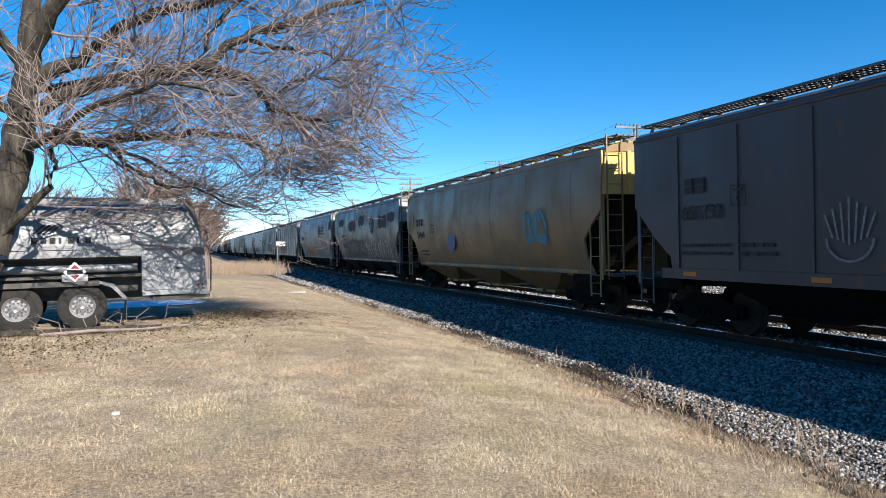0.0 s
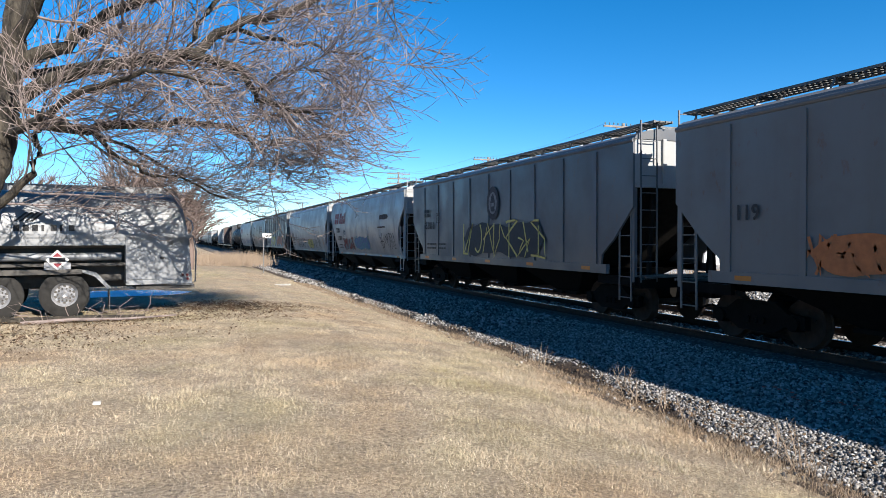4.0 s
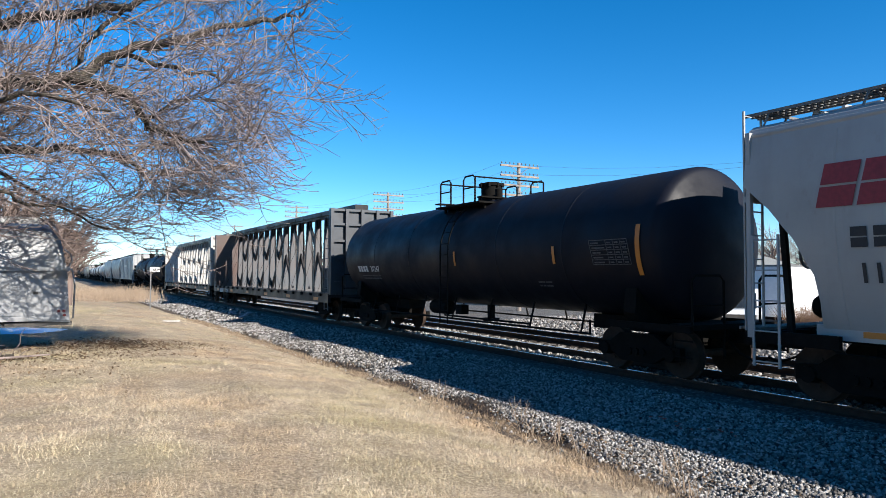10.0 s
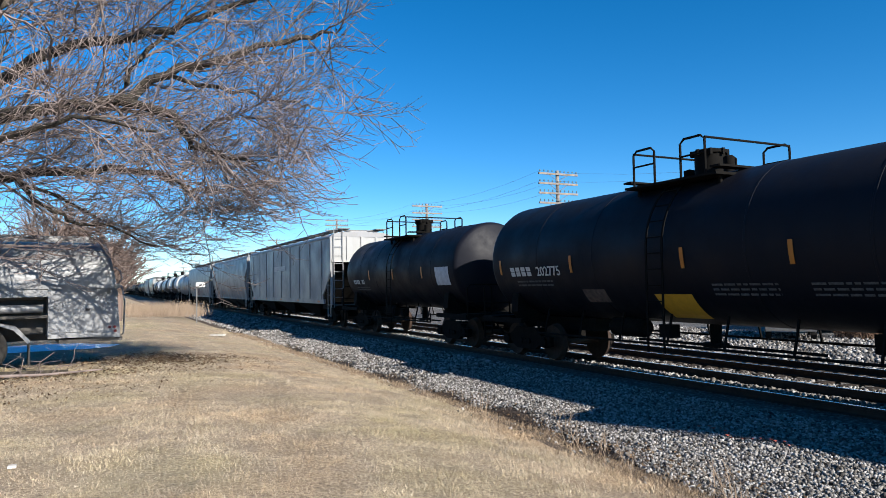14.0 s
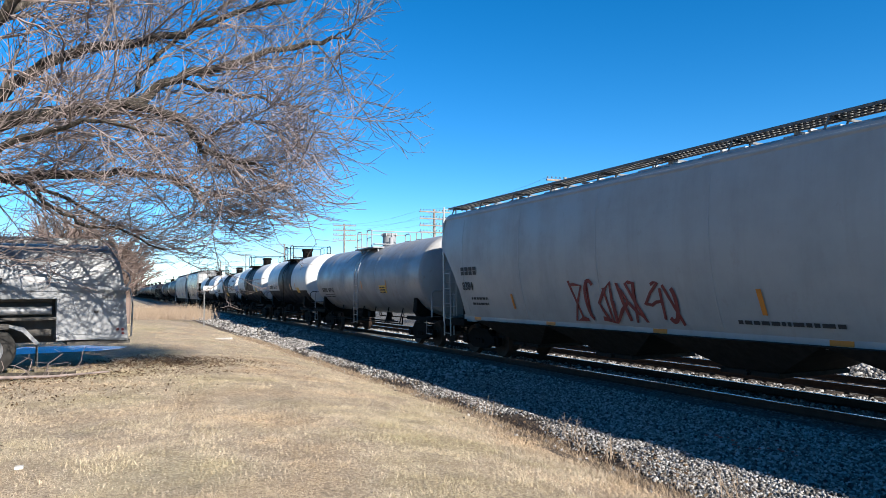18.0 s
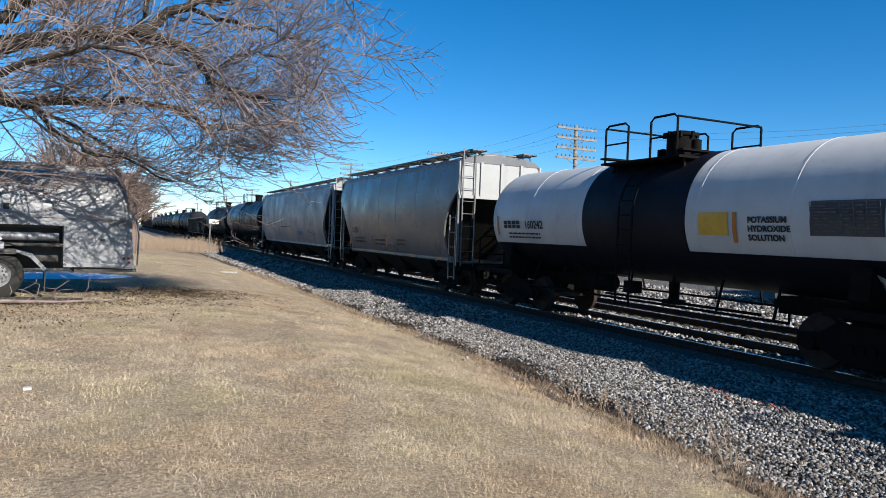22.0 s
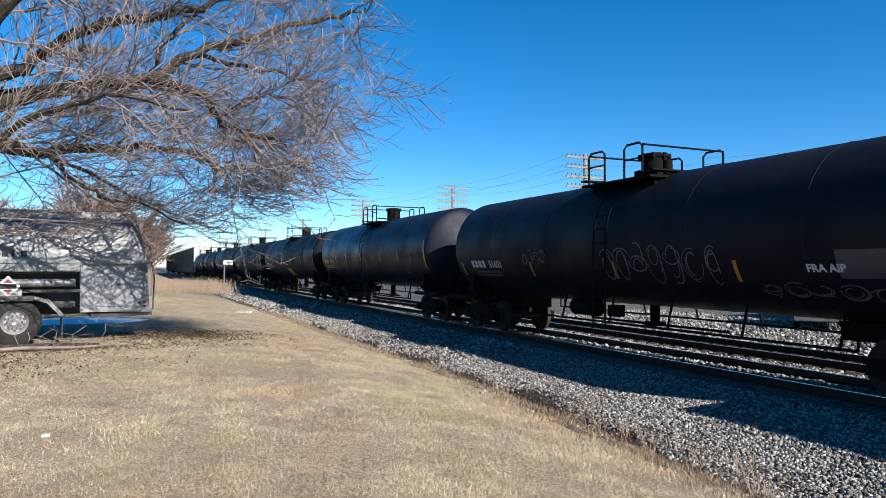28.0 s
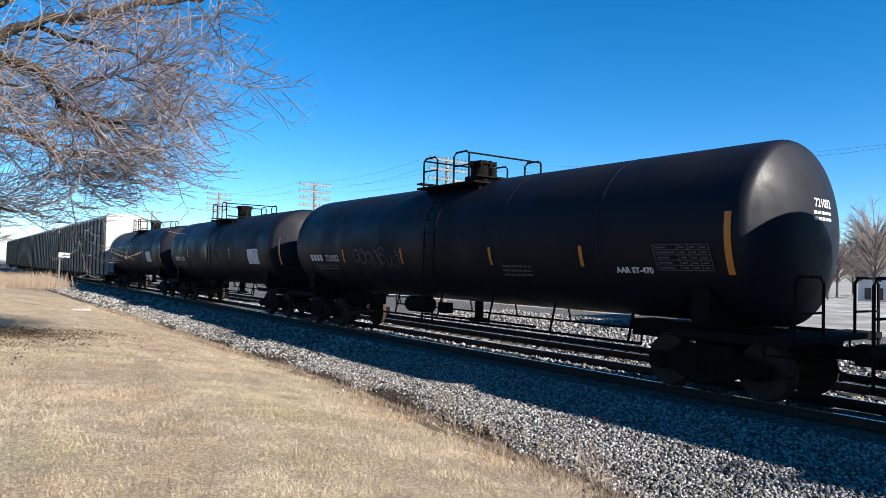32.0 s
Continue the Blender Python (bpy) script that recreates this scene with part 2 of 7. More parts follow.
def solid(name, shape, mat, label, category="", kind="", group="", smooth=False, m=None):
    ob = new(name, shape.mesh(name, mat, smooth))
    if m is not None:
        ob.matrix_basis = m
    return tagged(ob, label, category, group, kind)


# ---- ground ----
TRACK, SIDING = 11.45, 15.75
PROFILE = [(-3000, 0.35), (1.2, 0.35), (3.0, 0.24), (4.5, 0.02), (5.6, -0.20), (6.25, -0.33), (6.55, -0.45), (7.0, -0.47), (7.6, -0.40), (8.4, -0.28), (9.3, -0.2),
           (10.0, -0.165), (13.0, -0.165), (13.7, -0.38), (14.2, -0.37), (17.4, -0.37), (18.4, -0.5), (20.0, -0.42), (23.0, -0.3), (74.0, -0.3), (94.0, -1.6), (3000, -1.6)]


def bend(y):
    """How far the ditch and the ballast's foot swing towards the lawn near the viewer."""
    return 0.095 * np.clip(11.0 - y, 0, 10)


def height(x, y):
    """The ground's height: lawn, ditch, ballast and yard from left to right, nearly the same all along the railway."""
    x += float(bend(y)) * min(max((9.5 - x) / 2.5, 0), 1)
    z = float(np.interp(x, [p[0] for p in PROFILE], [p[1] for p in PROFILE]))
    if -60 < x < 6.3 and -20 < y < 120:
        z += 0.05 * noise.noise((x * 0.35, y * 0.35, 3)) + 0.018 * noise.noise((x * 1.7, y * 1.7, 9))
    if 6.2 < x < 7.4:
        z += 0.06 * noise.noise((x * 1.5, y * 0.9, 5))
    if 5.9 < x < 7.7:
        for yc, deep, run in ((11.3, 0.6, 1.0), (17.5, 0.42, 1.5), (8.4, 0.26, 0.7), (14.2, 0.4, 0.9), (22, 0.38, 1.8), (28, 0.34, 1.8)):
            z -= deep * math.exp(-((x - 6.72) / 0.24) ** 2 - ((y - yc) / run) ** 2)
    return z


def ground_materials():
    m, t, b = material("dry_lawn", 0.95)
    big, mid, fine = tex(t, 0.22, 4, coords(t)), tex(t, 1.6, 6, coords(t), 0.7), tex(t, 28, 5, coords(t), 0.75)
    c = ramp(t, fine, [(0.34, (0.085, 0.062, 0.04)), (0.5, (0.26, 0.204, 0.14)), (0.66, (0.45, 0.37, 0.262))])
    c = mix(t, ramp(t, mid, [(0.45, (0, 0, 0)), (0.7, (0.55,) * 3)]), c, (0.21, 0.152, 0.106))
    c = mix(t, ramp(t, big, [(0.5, (0, 0, 0)), (0.7, (0.45,) * 3)]), c, (0.25, 0.22, 0.115))
    t.links.new(c, b.inputs["Base Color"])
    bump(t, b, fine, 0.9, 0.04)
    lawn = m
    m, t, b = material("ballast_gravel", 0.95)
    cell = node(t, "ShaderNodeTexVoronoi", Scale=17.0)
    t.links.new(coords(t), cell.inputs["Vector"])
    c = ramp(t, cell.outputs["Color"], [(0.15, (0.035, 0.033, 0.031)), (0.5, (0.11, 0.106, 0.10)), (0.9, (0.27, 0.265, 0.257))])
    c = mix(t, ramp(t, cell.outputs["Distance"], [(0.2, (0, 0, 0)), (0.65, (0.85,) * 3)]), c, (0.035, 0.033, 0.03))
    c = mix(t, ramp(t, tex(t, 0.5, 4, coords(t)), [(0.5, (0, 0, 0)), (0.75, (0.5,) * 3)]), c, (0.13, 0.10, 0.075))
    t.links.new(c, b.inputs["Base Color"])
    bump(t, b, cell.outputs["Distance"], 1.0, 0.05)
    gravel = m
    m, t, b = material("eroded_soil", 0.95)
    c = ramp(t, tex(t, 9, 8, coords(t), 0.7), [(0.32, (0.022, 0.013, 0.008)), (0.55, (0.055, 0.036, 0.022)), (0.78, (0.16, 0.12, 0.085))])
    t.links.new(c, b.inputs["Base Color"])
    bump(t, b, tex(t, 14, 6, coords(t)), 1.0, 0.06)
    soil = m
    m, t, b = material("pale_gravel_yard", 0.95)
    c = ramp(t, tex(t, 0.35, 7, coords(t), 0.65), [(0.35, (0.15, 0.14, 0.125)), (0.52, (0.24, 0.23, 0.215)), (0.70, (0.42, 0.42, 0.42))])
    t.links.new(c, b.inputs["Base Color"])
    bump(t, b, tex(t, 12, 5, coords(t)), 0.5, 0.03)
    return lawn, gravel, soil, m


LAWN, GRAVEL, SOIL, YARD = ground_materials()


PITS = ((11.3, 1.2, 0.55), (8.4, 0.8, 0.35), (14.2, 1.0, 0.4), (17.5, 1.6, 0.45), (22.0, 1.8, 0.4), (28.0, 2.0, 0.4))


def soil_edge(y):
    """Where bare soil gives way to ballast; the wash-outs bulge into it."""
    return 6.88 - bend(y) + sum(a * np.exp(-((y - c) / run) ** 2) for c, run, a in PITS)


def build_ground():
    xs = [-2500, -600, -200, -90, -50, -30, -22] + [-16 + 0.8 * i for i in range(17)] + [-2.2 + 0.3 * i for i in range(28)] + [6.2 + 0.12 * i for i in range(13)] + \
         [7.9, 8.4, 8.9, 9.3, 9.7, 10.0, 11.5, 13.0, 13.35, 13.7, 14.2, 15.8, 17.4, 18.4, 20, 23, 30, 45, 74, 80, 87, 94, 120, 250, 600, 2500]
    ys = [-2500, -400, -100, -40, -20, -8, -2] + [0.4 * i for i in range(80)] + [32 + 1.2 * i for i in range(20)] + [57, 62, 70, 80, 95, 120, 160, 220, 320, 500, 900, 2500]
    me = bpy.data.meshes.new("ground")
    nx = len(xs)
    me.from_pydata([(x, y, height(x, y)) for y in ys for x in xs], [], [(j * nx + i, j * nx + i + 1, (j + 1) * nx + i + 1, (j + 1) * nx + i) for j in range(len(ys) - 1) for i in range(nx - 1)])
    for m in (LAWN, GRAVEL, SOIL, YARD):
        me.materials.append(m)
    for k, p in enumerate(me.polygons):
        x = (xs[k % (nx - 1)] + xs[k % (nx - 1) + 1]) / 2
        y = p.center.y
        edge = 5.95 - float(bend(y)) + 0.22 * noise.noise((0, y * 0.45, 1)) + 0.12 * noise.noise((0, y * 1.9, 2))
        p.material_index = 0 if x < edge else 2 if x < soil_edge(y) + 0.15 * noise.noise((4, y * 0.9, 2)) else 1 if x < 27 else 3
        p.use_smooth = True
    tagged(new("ground", me), "dry winter lawn sloping down to grey railway ballast and a gravel yard", "ground", kind="structure")


build_ground()


def build_track(cx, top, name, label):
    """Two rails on plates and tarred wooden sleepers."""
    track = thing(name, label, "railway track", kind="structure")
    for side in (-1, 1):
        x = cx + side * 0.755
        rail = Shape()
        prof = [(-0.07, -0.17), (0.07, -0.17), (0.07, -0.155), (0.012, -0.135), (0.012, -0.05), (0.036, -0.04), (0.036, -0.004), (-0.036, -0.004), (-0.036, -0.04), (-0.012, -0.05), (-0.012, -0.135), (-0.07, -0.155)]
        rail.prism([(x + a, top + b) for a, b in prof], "y", -150, 900)
        part("rail", rail, RUST, track, "rusty steel rail with a bright running surface")
        head = Shape().box(x - 0.028, x + 0.028, -150, 900, top - 0.004, top)
        part("rail_head", head, RAILTOP, track)
    tie = Shape().box(-1.3, 1.3, -0.115, 0.115, -0.17, 0).mesh("tie", TIE)
    rnd = random.Random(4)
    for i in range(150):
        y = -4 + i * 0.55
        part("tie", tie, TIE, track, at=pose(cx + rnd.uniform(-0.04, 0.04), y, top - 0.168, 0, 0, rnd.uniform(-1.5, 1.5)))
    rest = Shape()
    for i in range(150, 420):
        rest.box(cx - 1.3, cx + 1.3, -4 + i * 0.55 - 0.115, -4 + i * 0.55 + 0.115, top - 0.3, top - 0.168)
    tagged(part("far_ties", rest, TIE, track), kind="stuff")


build_track(TRACK, 0.0, "main_track", "main line track of rusty rails on dark wooden ties")
build_track(SIDING, -0.15, "side_track", "empty second track of rusty rails on dark wooden ties")


# ---- rolling stock ----
# local space of a car: -x the near side, -y the way it runs, z from the rail's top
def bogie_meshes():
    def side_frame():
        s = Shape()
        s.prism([(-1.12, 0.36), (-1.12, 0.60), (-0.75, 0.62), (-0.45, 0.82), (0.45, 0.82), (0.75, 0.62), (1.12, 0.60), (1.12, 0.36), (0.72, 0.40), (0.42, 0.24), (-0.42, 0.24), (-0.72, 0.40)], "x", -0.07, 0.07)
        for y in (-0.89, 0.89):
            s.lathe([(-0.13, 0.0), (-0.13, 0.13), (0.1, 0.15), (0.1, 0.0)], "x", 12, (0, y, 0.457))
        for y in (-0.18, 0, 0.18):
            s.lathe([(-0.1, 0.08), (0.1, 0.08)], "x", 8, (-0.02, y, 0.45))
        return s

    def wheelset():
        s = Shape()
        for sx in (-1, 1):
            s.lathe([(sx * 0.80, 0.0), (sx * 0.80, 0.11), (sx * 0.775, 0.14), (sx * 0.76, 0.30), (sx * 0.79, 0.37), (sx * 0.80, 0.44), (sx * 0.69, 0.465), (sx * 0.675, 0.49), (sx * 0.655, 0.49), (sx * 0.655, 0.37), (sx * 0.70, 0.28), (sx * 0.68, 0.0)], "x", 28)
            for k in range(6):
                a = k * math.pi / 3
                s.lathe([(sx * 0.775, 0.035), (sx * 0.79, 0.035)], "x", 6, (0, 0.21 * math.cos(a), 0.21 * math.sin(a)))
        s.lathe([(-0.9, 0.075), (0.9, 0.075)], "x", 10)
        return s

    def bolster():
        return Shape().box(-1.0, 1.0, -0.2, 0.2, 0.48, 0.78).box(-0.25, 0.25, -0.3, 0.3, 0.74, 0.86)
    return kept("side_frame", side_frame, FRAME), kept("wheelset", wheelset, RUST, True), kept("bolster", bolster, FRAME)


WHEELS = []
SPEC = {}  # measures of each car: near side, half length of the body, length, tank axis and radius


def add_bogies(car, centres):
    frame_mesh, wheel_mesh, bolster_mesh = bogie_meshes()
    for y in centres:
        bogie = part("bogie", bolster_mesh, FRAME, car, "black cast steel freight truck", at=pose(0, y, 0))
        for sx in (-1, 1):
            part("side_frame", frame_mesh, FRAME, bogie, at=pose(sx * 1.0, 0, 0))
        for dy in (-0.89, 0.89):
            w = part("wheelset", wheel_mesh, RUST, bogie, at=pose(0, dy, 0.457))
            WHEELS.append((w, car, dy))


def add_couplers(car, half):
    def coupler():
        return Shape().box(-0.08, 0.08, -0.75, 0.0, 0.72, 0.92).box(-0.16, 0.16, -0.02, 0.24, 0.66, 0.98).tube([(0.3, -0.5, 0.85), (0.25, -0.2, 0.55), (0.18, 0.1, 0.42), (0.1, 0.28, 0.5)], 0.025, 6)
    me = kept("coupler", coupler, FRAME)
    part("coupler", me, FRAME, car, at=pose(0, half - 0.2, 0))
    part("coupler", me, FRAME, car, at=pose(0, -half + 0.2, 0, 0, 0, 180))


def ladder_mesh(key, z0, z1, width, mat, rungs=None):
    def make():
        s = Shape()
        for y in (-width / 2, width / 2):
            s.box(-0.015, 0.015, y - 0.018, y + 0.018, z0, z1)
        n = rungs or int((z1 - z0) / 0.36)
        for i in range(n):
            z = z0 + 0.08 + (z1 - z0 - 0.16) * i / (n - 1)
            s.tube([(0, -width / 2, z), (0, width / 2, z)], 0.013, 5)
        return s
    return kept(f"ladder/{key}{z0}{z1}{width}", make, mat)


TEXTS = {}


def text_mesh(words, size, mat, bold=0.0, shear=0.0):
    key = (words, size, mat.name, bold, shear)
    if key not in TEXTS:
        cu = bpy.data.curves.new("lettering", "FONT")
        cu.body, cu.size, cu.extrude, cu.offset, cu.shear = words, size, 0.002, bold, shear
        cu.resolution_u = 3
        ob = bpy.data.objects.new("lettering", cu)
        me = bpy.data.meshes.new_from_object(ob)
        me.materials.clear()
        me.materials.append(mat)
        bpy.data.objects.remove(ob)
        TEXTS[key] = me
    return TEXTS[key]


def face_pose(x, y, z):
    """Flat things on the near side: their right is the way the train runs."""
    return Matrix(((0, 0, -1, x), (-1, 0, 0, y), (0, 1, 0, z), (0, 0, 0, 1)))


def lettering(car, words, x, y, z, size, mat, bold=0.0, shear=0.0):
    return part("lettering", text_mesh(words, size, mat, bold, shear), mat, car, at=face_pose(x, y, z))


def bars(car, x, y, z, width, rows, mat, height_=0.05, gap=0.05, seed=1, name="small_print"):
    """Rows of short bars, for print too small to read."""
    r, s = random.Random(seed), Shape()
    for i in range(rows):
        a = 0.0
        while a < width:
            w = min(r.uniform(0.06, 0.22), width - a)
            s.box(-0.003, 0.0, -a - w, -a, -i * (height_ + gap) - height_, -i * (height_ + gap))
            a += w + 0.04
    return part(name, s, mat, car, at=pose(x, y, z))


def graffiti(car, x, y, z, width, tall, mat, seed, letters=6, r=0.03, name="graffiti"):
    """Sprayed loops and strokes, flat on the side; no letters are meant."""
    rnd, s = random.Random(seed), Shape()
    letters, r = int(letters * 1.5), r * 0.65
    for i in range(letters):
        c = -width * (i + 0.5) / letters
        w = width / letters * 0.55
        if rnd.random() < 0.6:
            grid = [(c + w * (g % 3 - 1) * 0.85, tall * (0.06 + 0.44 * (g // 3))) for g in rnd.sample(range(9), 5)]
            pts = [(0, py + rnd.uniform(-0.1, 0.1) * w, pz + rnd.uniform(-0.05, 0.05) * tall) for py, pz in grid]
            ribbon(s, [(0, *(q[1:])) for i in range(4) for q in (pts[i], (0, (pts[i][1] + pts[i + 1][1]) / 2 + 0.02, (pts[i][2] + pts[i + 1][2]) / 2 + 0.02))] + [pts[4]], r * rnd.uniform(0.8, 1.3))
        else:
            a0, a1 = rnd.uniform(0, 6.28), rnd.uniform(2.6, 4.8)
            rx, rz, oz = w * rnd.uniform(0.5, 0.9), tall * rnd.uniform(0.25, 0.48), tall * rnd.uniform(0.4, 0.6)
            ribbon(s, [(0, c + rx * math.cos(a0 + a1 * j / 17), oz + rz * math.sin(a0 + a1 * j / 17)) for j in range(18)], r * rnd.uniform(0.7, 1.3))
        if rnd.random() < 0.7:
            ribbon(s, [(0, c - w * rnd.uniform(-1, 1), tall * rnd.uniform(-0.05, 0.2)), (0, c + w * rnd.uniform(-1, 1), tall * rnd.uniform(0.8, 1.05))], r)
    return part(name, s, mat, car, at=pose(x, y, z))


def sprayed_patch(car, x, y, z, width, tall, mat, seed):
    """An uneven filled patch of spray paint under the strokes."""
    rnd, s, n = random.Random(seed), Shape(), 40
    p, q = rnd.uniform(0, 6), rnd.uniform(0, 6)

    def rim(i, phase):
        u = i / n
        return 0.5 * (1 - min(1, 9 * u, 9 * (1 - u))) ** 2 + 0.05 * (1 + math.sin(11 * u + phase)) + 0.03 * (1 + math.sin(29 * u + 2 * phase)) + rnd.uniform(0, 0.02)
    top = [(0, -width * i / n, tall * (1 - rim(i, p))) for i in range(n + 1)]
    low = [(0, -width * i / n, tall * rim(i, q)) for i in range(n + 1)]
    s.add(top + low, [(i, i + 1, n + 2 + i, n + 1 + i) for i in range(n)])
    part("sprayed_patch", s, mat, car, at=pose(x + 0.002, y, z))


def ribbon(s, pts, r):
    verts, faces = [], []
    for i, p in enumerate(pts):
        a, b = pts[max(i - 1, 0)], pts[min(i + 1, len(pts) - 1)]
        dy, dz = b[1] - a[1], b[2] - a[2]
        n = math.hypot(dy, dz) or 1
        verts += [(p[0], p[1] - dz / n * r, p[2] + dy / n * r), (p[0], p[1] + dz / n * r, p[2] - dy / n * r)]
    for i in range(len(pts) - 1):
        faces.append((2 * i, 2 * i + 1, 2 * i + 3, 2 * i + 2))
    s.add(verts, faces)


def grating(key, length, width, mat):
    """An open running board: edge bars, cross slats and thin bars along."""
    def make():
        s = Shape()
        for x in (-width / 2, width / 2):
            s.box(x - 0.02, x + 0.02, -length / 2, length / 2, -0.05, 0)
        n = int(length / 0.11)
        for i in range(n):
            y = -length / 2 + length * (i + 0.5) / n
            s.box(-width / 2, width / 2, y - 0.03, y + 0.03, -0.035, -0.003)
        for x in (-width / 6, width / 6):
            s.box(x - 0.012, x + 0.012, -length / 2, length / 2, -0.045, -0.002)
        return s
    return kept(f"running_board/{key}{length:.2f}{width}", make, mat)


def hopper(label, L, mat, style="smooth", eave=4.34, end_mat=None, bays=3, wide=3.16):
    """A covered hopper: side sheets with cut-away ends, curved roof, slope sheets, bays, platforms and ladders."""
    car = thing("covered_hopper", label, "freight car", group="cars of the train")
    half, h, w = L / 2, L / 2 - 0.72, wide / 2
    roof_z, sill = eave + 0.27, 1.22 if style == "rib" else 1.1
    key = f"{L:.2f}{style}{eave}{wide}"
    cut = {"smooth": [(0, 3.45), (0.45, 3.05), (0.85, 2.55), (1.12, 2.0), (1.15, 1.6), (1.1, sill)],
           "hex": [(0, 2.8), (0.5, 2.45), (0.98, 2.05), (1.02, 1.6), (0.9, sill)],
           "rib": [(0, 2.75), (0.75, 2.0), (1.25, 1.62), (1.3, sill)],
           "slope": [(0.55, eave - 0.25), (1.9, 2.1), (2.0, sill)]}[style]

    def off(z):
        """How far the side leans in from its widest line."""
        if style == "rib":
            return 0.0
        return 0.105 * (3.0 - z) ** 2 if z < 3.0 else 0.075 * (z - 3.0) ** 2

    def side():
        if style != "rib":
            zs = sorted({sill, eave, *[z for a, z in cut]} | {sill + (eave - sill) * i / 16 for i in range(1, 16)})
            cz, ca = [z for a, z in reversed(cut)], [a for a, z in reversed(cut)]
            s, v = Shape(), []
            for z in zs:
                y = h - (float(np.interp(z, cz, ca)) if z <= cz[-1] else 0.0)
                b = y if style != "slope" or z > cz[-1] else h - 0.25
                v += [(off(z) - 0.03, -y, z), (off(z) - 0.03, b, z), (off(z) + 0.03, b, z), (off(z) + 0.03, -y, z)]
            f = [(4 * i + a, 4 * i + b, 4 * i + 4 + b, 4 * i + 4 + a) for i in range(len(zs) - 1) for a, b in ((0, 1), (1, 2), (2, 3), (3, 0))]
            e = 4 * len(zs) - 4
            return s.add(v, f + [(3, 2, 1, 0), (e, e + 1, e + 2, e + 3)])
        poly = [(h, eave)] + [(h - a, z) for a, z in cut] + [(-h + a, z) for a, z in reversed(cut)] + [(-h, eave)]
        return Shape().prism(poly, "x", -0.03, 0.03)

    def rib():
        if style == "rib":
            return Shape().box(-0.065, -0.03, -0.06, 0.06, sill + 0.16, eave - 0.16)
        s, v = Shape(), []
        zs = [sill + 0.17 + (eave - sill - 0.35) * i / 12 for i in range(13)]
        for z in zs:
            v += [(off(z) - 0.03, -0.02, z), (off(z) - 0.036, -0.018, z), (off(z) - 0.036, 0.018, z), (off(z) - 0.03, 0.02, z)]
        return s.add(v, [(4 * i + a, 4 * i + a + 1, 4 * i + 5 + a, 4 * i + 4 + a) for i in range(12) for a in range(3)])

    def roof():
        k = w - off(eave)
        prof = [(-k, eave - 0.02), (-k + 0.04, eave + 0.06), (-k + 0.16, eave + 0.13), (-k + 0.4, eave + 0.19), (-0.8, roof_z - 0.03), (0, roof_z)]
        prof += [(-a, b) for a, b in prof[-2::-1]]
        s = Shape().prism(prof, "y", -h - 0.02, h + 0.02)
        for i in range(7):
            y = -h + 0.8 + (2 * h - 1.6) * i / 6
            s.box(-0.9, 0.9, y - 0.04, y + 0.04, roof_z - 0.03, roof_z + 0.03)
        return s

    def end_panel():
        s = Shape()
        top, low = (eave, 3.2) if style != "slope" else (eave, eave - 0.3)
        s.box(-w + 0.03, w - 0.03, h - 0.06, h, low, top)
        for x in (-0.75, 0, 0.75):
            s.box(x - 0.05, x + 0.05, h, h + 0.06, low, top)
        s.box(-w + 0.03, w - 0.03, h, h + 0.05, low, low + 0.1)
        return s

    def slope():
        z1, y1 = (3.3, h - 0.05) if style != "slope" else (eave - 0.3, h - 0.05)
        s = Shape().prism([(y1, z1), (y1 - 2.9, 1.15), (y1 - 2.95, 1.25), (y1 - 0.06, z1 + 0.06)], "x", -w + 0.04 + off(1.2) * 1.1, w - 0.04 - off(1.2) * 1.1)
        for x in (-0.9, 0.9):
            s.bar((x, y1 - 0.15, z1 - 0.2), (x, y1 - 0.3, 1.0), 0.09)
        return s

    def bay():
        s = Shape()
        p = (2 * h - 4.4) / bays / 2
        top = [(-w + 0.05, -p, sill), (w - 0.05, -p, sill), (w - 0.05, p, sill), (-w + 0.05, p, sill)]
        low = [(-0.85, -0.6, 0.52), (0.85, -0.6, 0.52), (0.85, 0.6, 0.52), (-0.85, 0.6, 0.52)]
        s.add(top + low, [(0, 1, 2, 3), (4, 7, 6, 5), (0, 4, 5, 1), (1, 5, 6, 2), (2, 6, 7, 3), (3, 7, 4, 0)])
        s.box(-0.95, 0.95, -0.64, 0.64, 0.44, 0.52)
        s.tube([(-1.05, 0, 0.48), (1.05, 0, 0.48)], 0.05, 6)
        return s

    def sill_mesh():
        s = Shape().box(-0.3, 0.3, -half + 0.5, half - 0.5, 0.92, 1.1)
        for e in (-1, 1):
            s.box(-w + 0.1, w - 0.1, e * (h - 0.1) - 0.2, e * (h - 0.1) + 0.2, 0.86, 1.1)
            for x in (-w + 0.08, w - 0.08):
                s.box(x - 0.05, x + 0.05, e * h - 1.5 * (e > 0), e * h + 1.5 * (e < 0), 0.92, 1.12)
        return s

    sm = kept("side_sheet/" + key, side, mat)
    bead = kept("eave_bead/" + key, lambda: Shape().tube([(off(eave) - 0.01, -h, eave - 0.05), (off(eave) - 0.01, h, eave - 0.05)], 0.055, 8), mat)
    low = kept("side_sill/" + key, lambda: Shape().box(off(sill) - 0.07, off(sill) + 0.03, -h + 1.0, h - 1.0, sill - 0.06, sill + 0.16), mat)
    stiff = kept(("side_rib/" if style == "rib" else "side_seam/") + key, rib, mat)
    for m in (pose(-w, 0, 0), pose(w, 0, 0, 0, 0, 180)):
        sheet = part("side_sheet", sm, mat, car, at=m)
        part("eave_bead", bead, mat, sheet)
        part("side_sill", low, mat, sheet)
        n = 9 if style == "rib" else 6
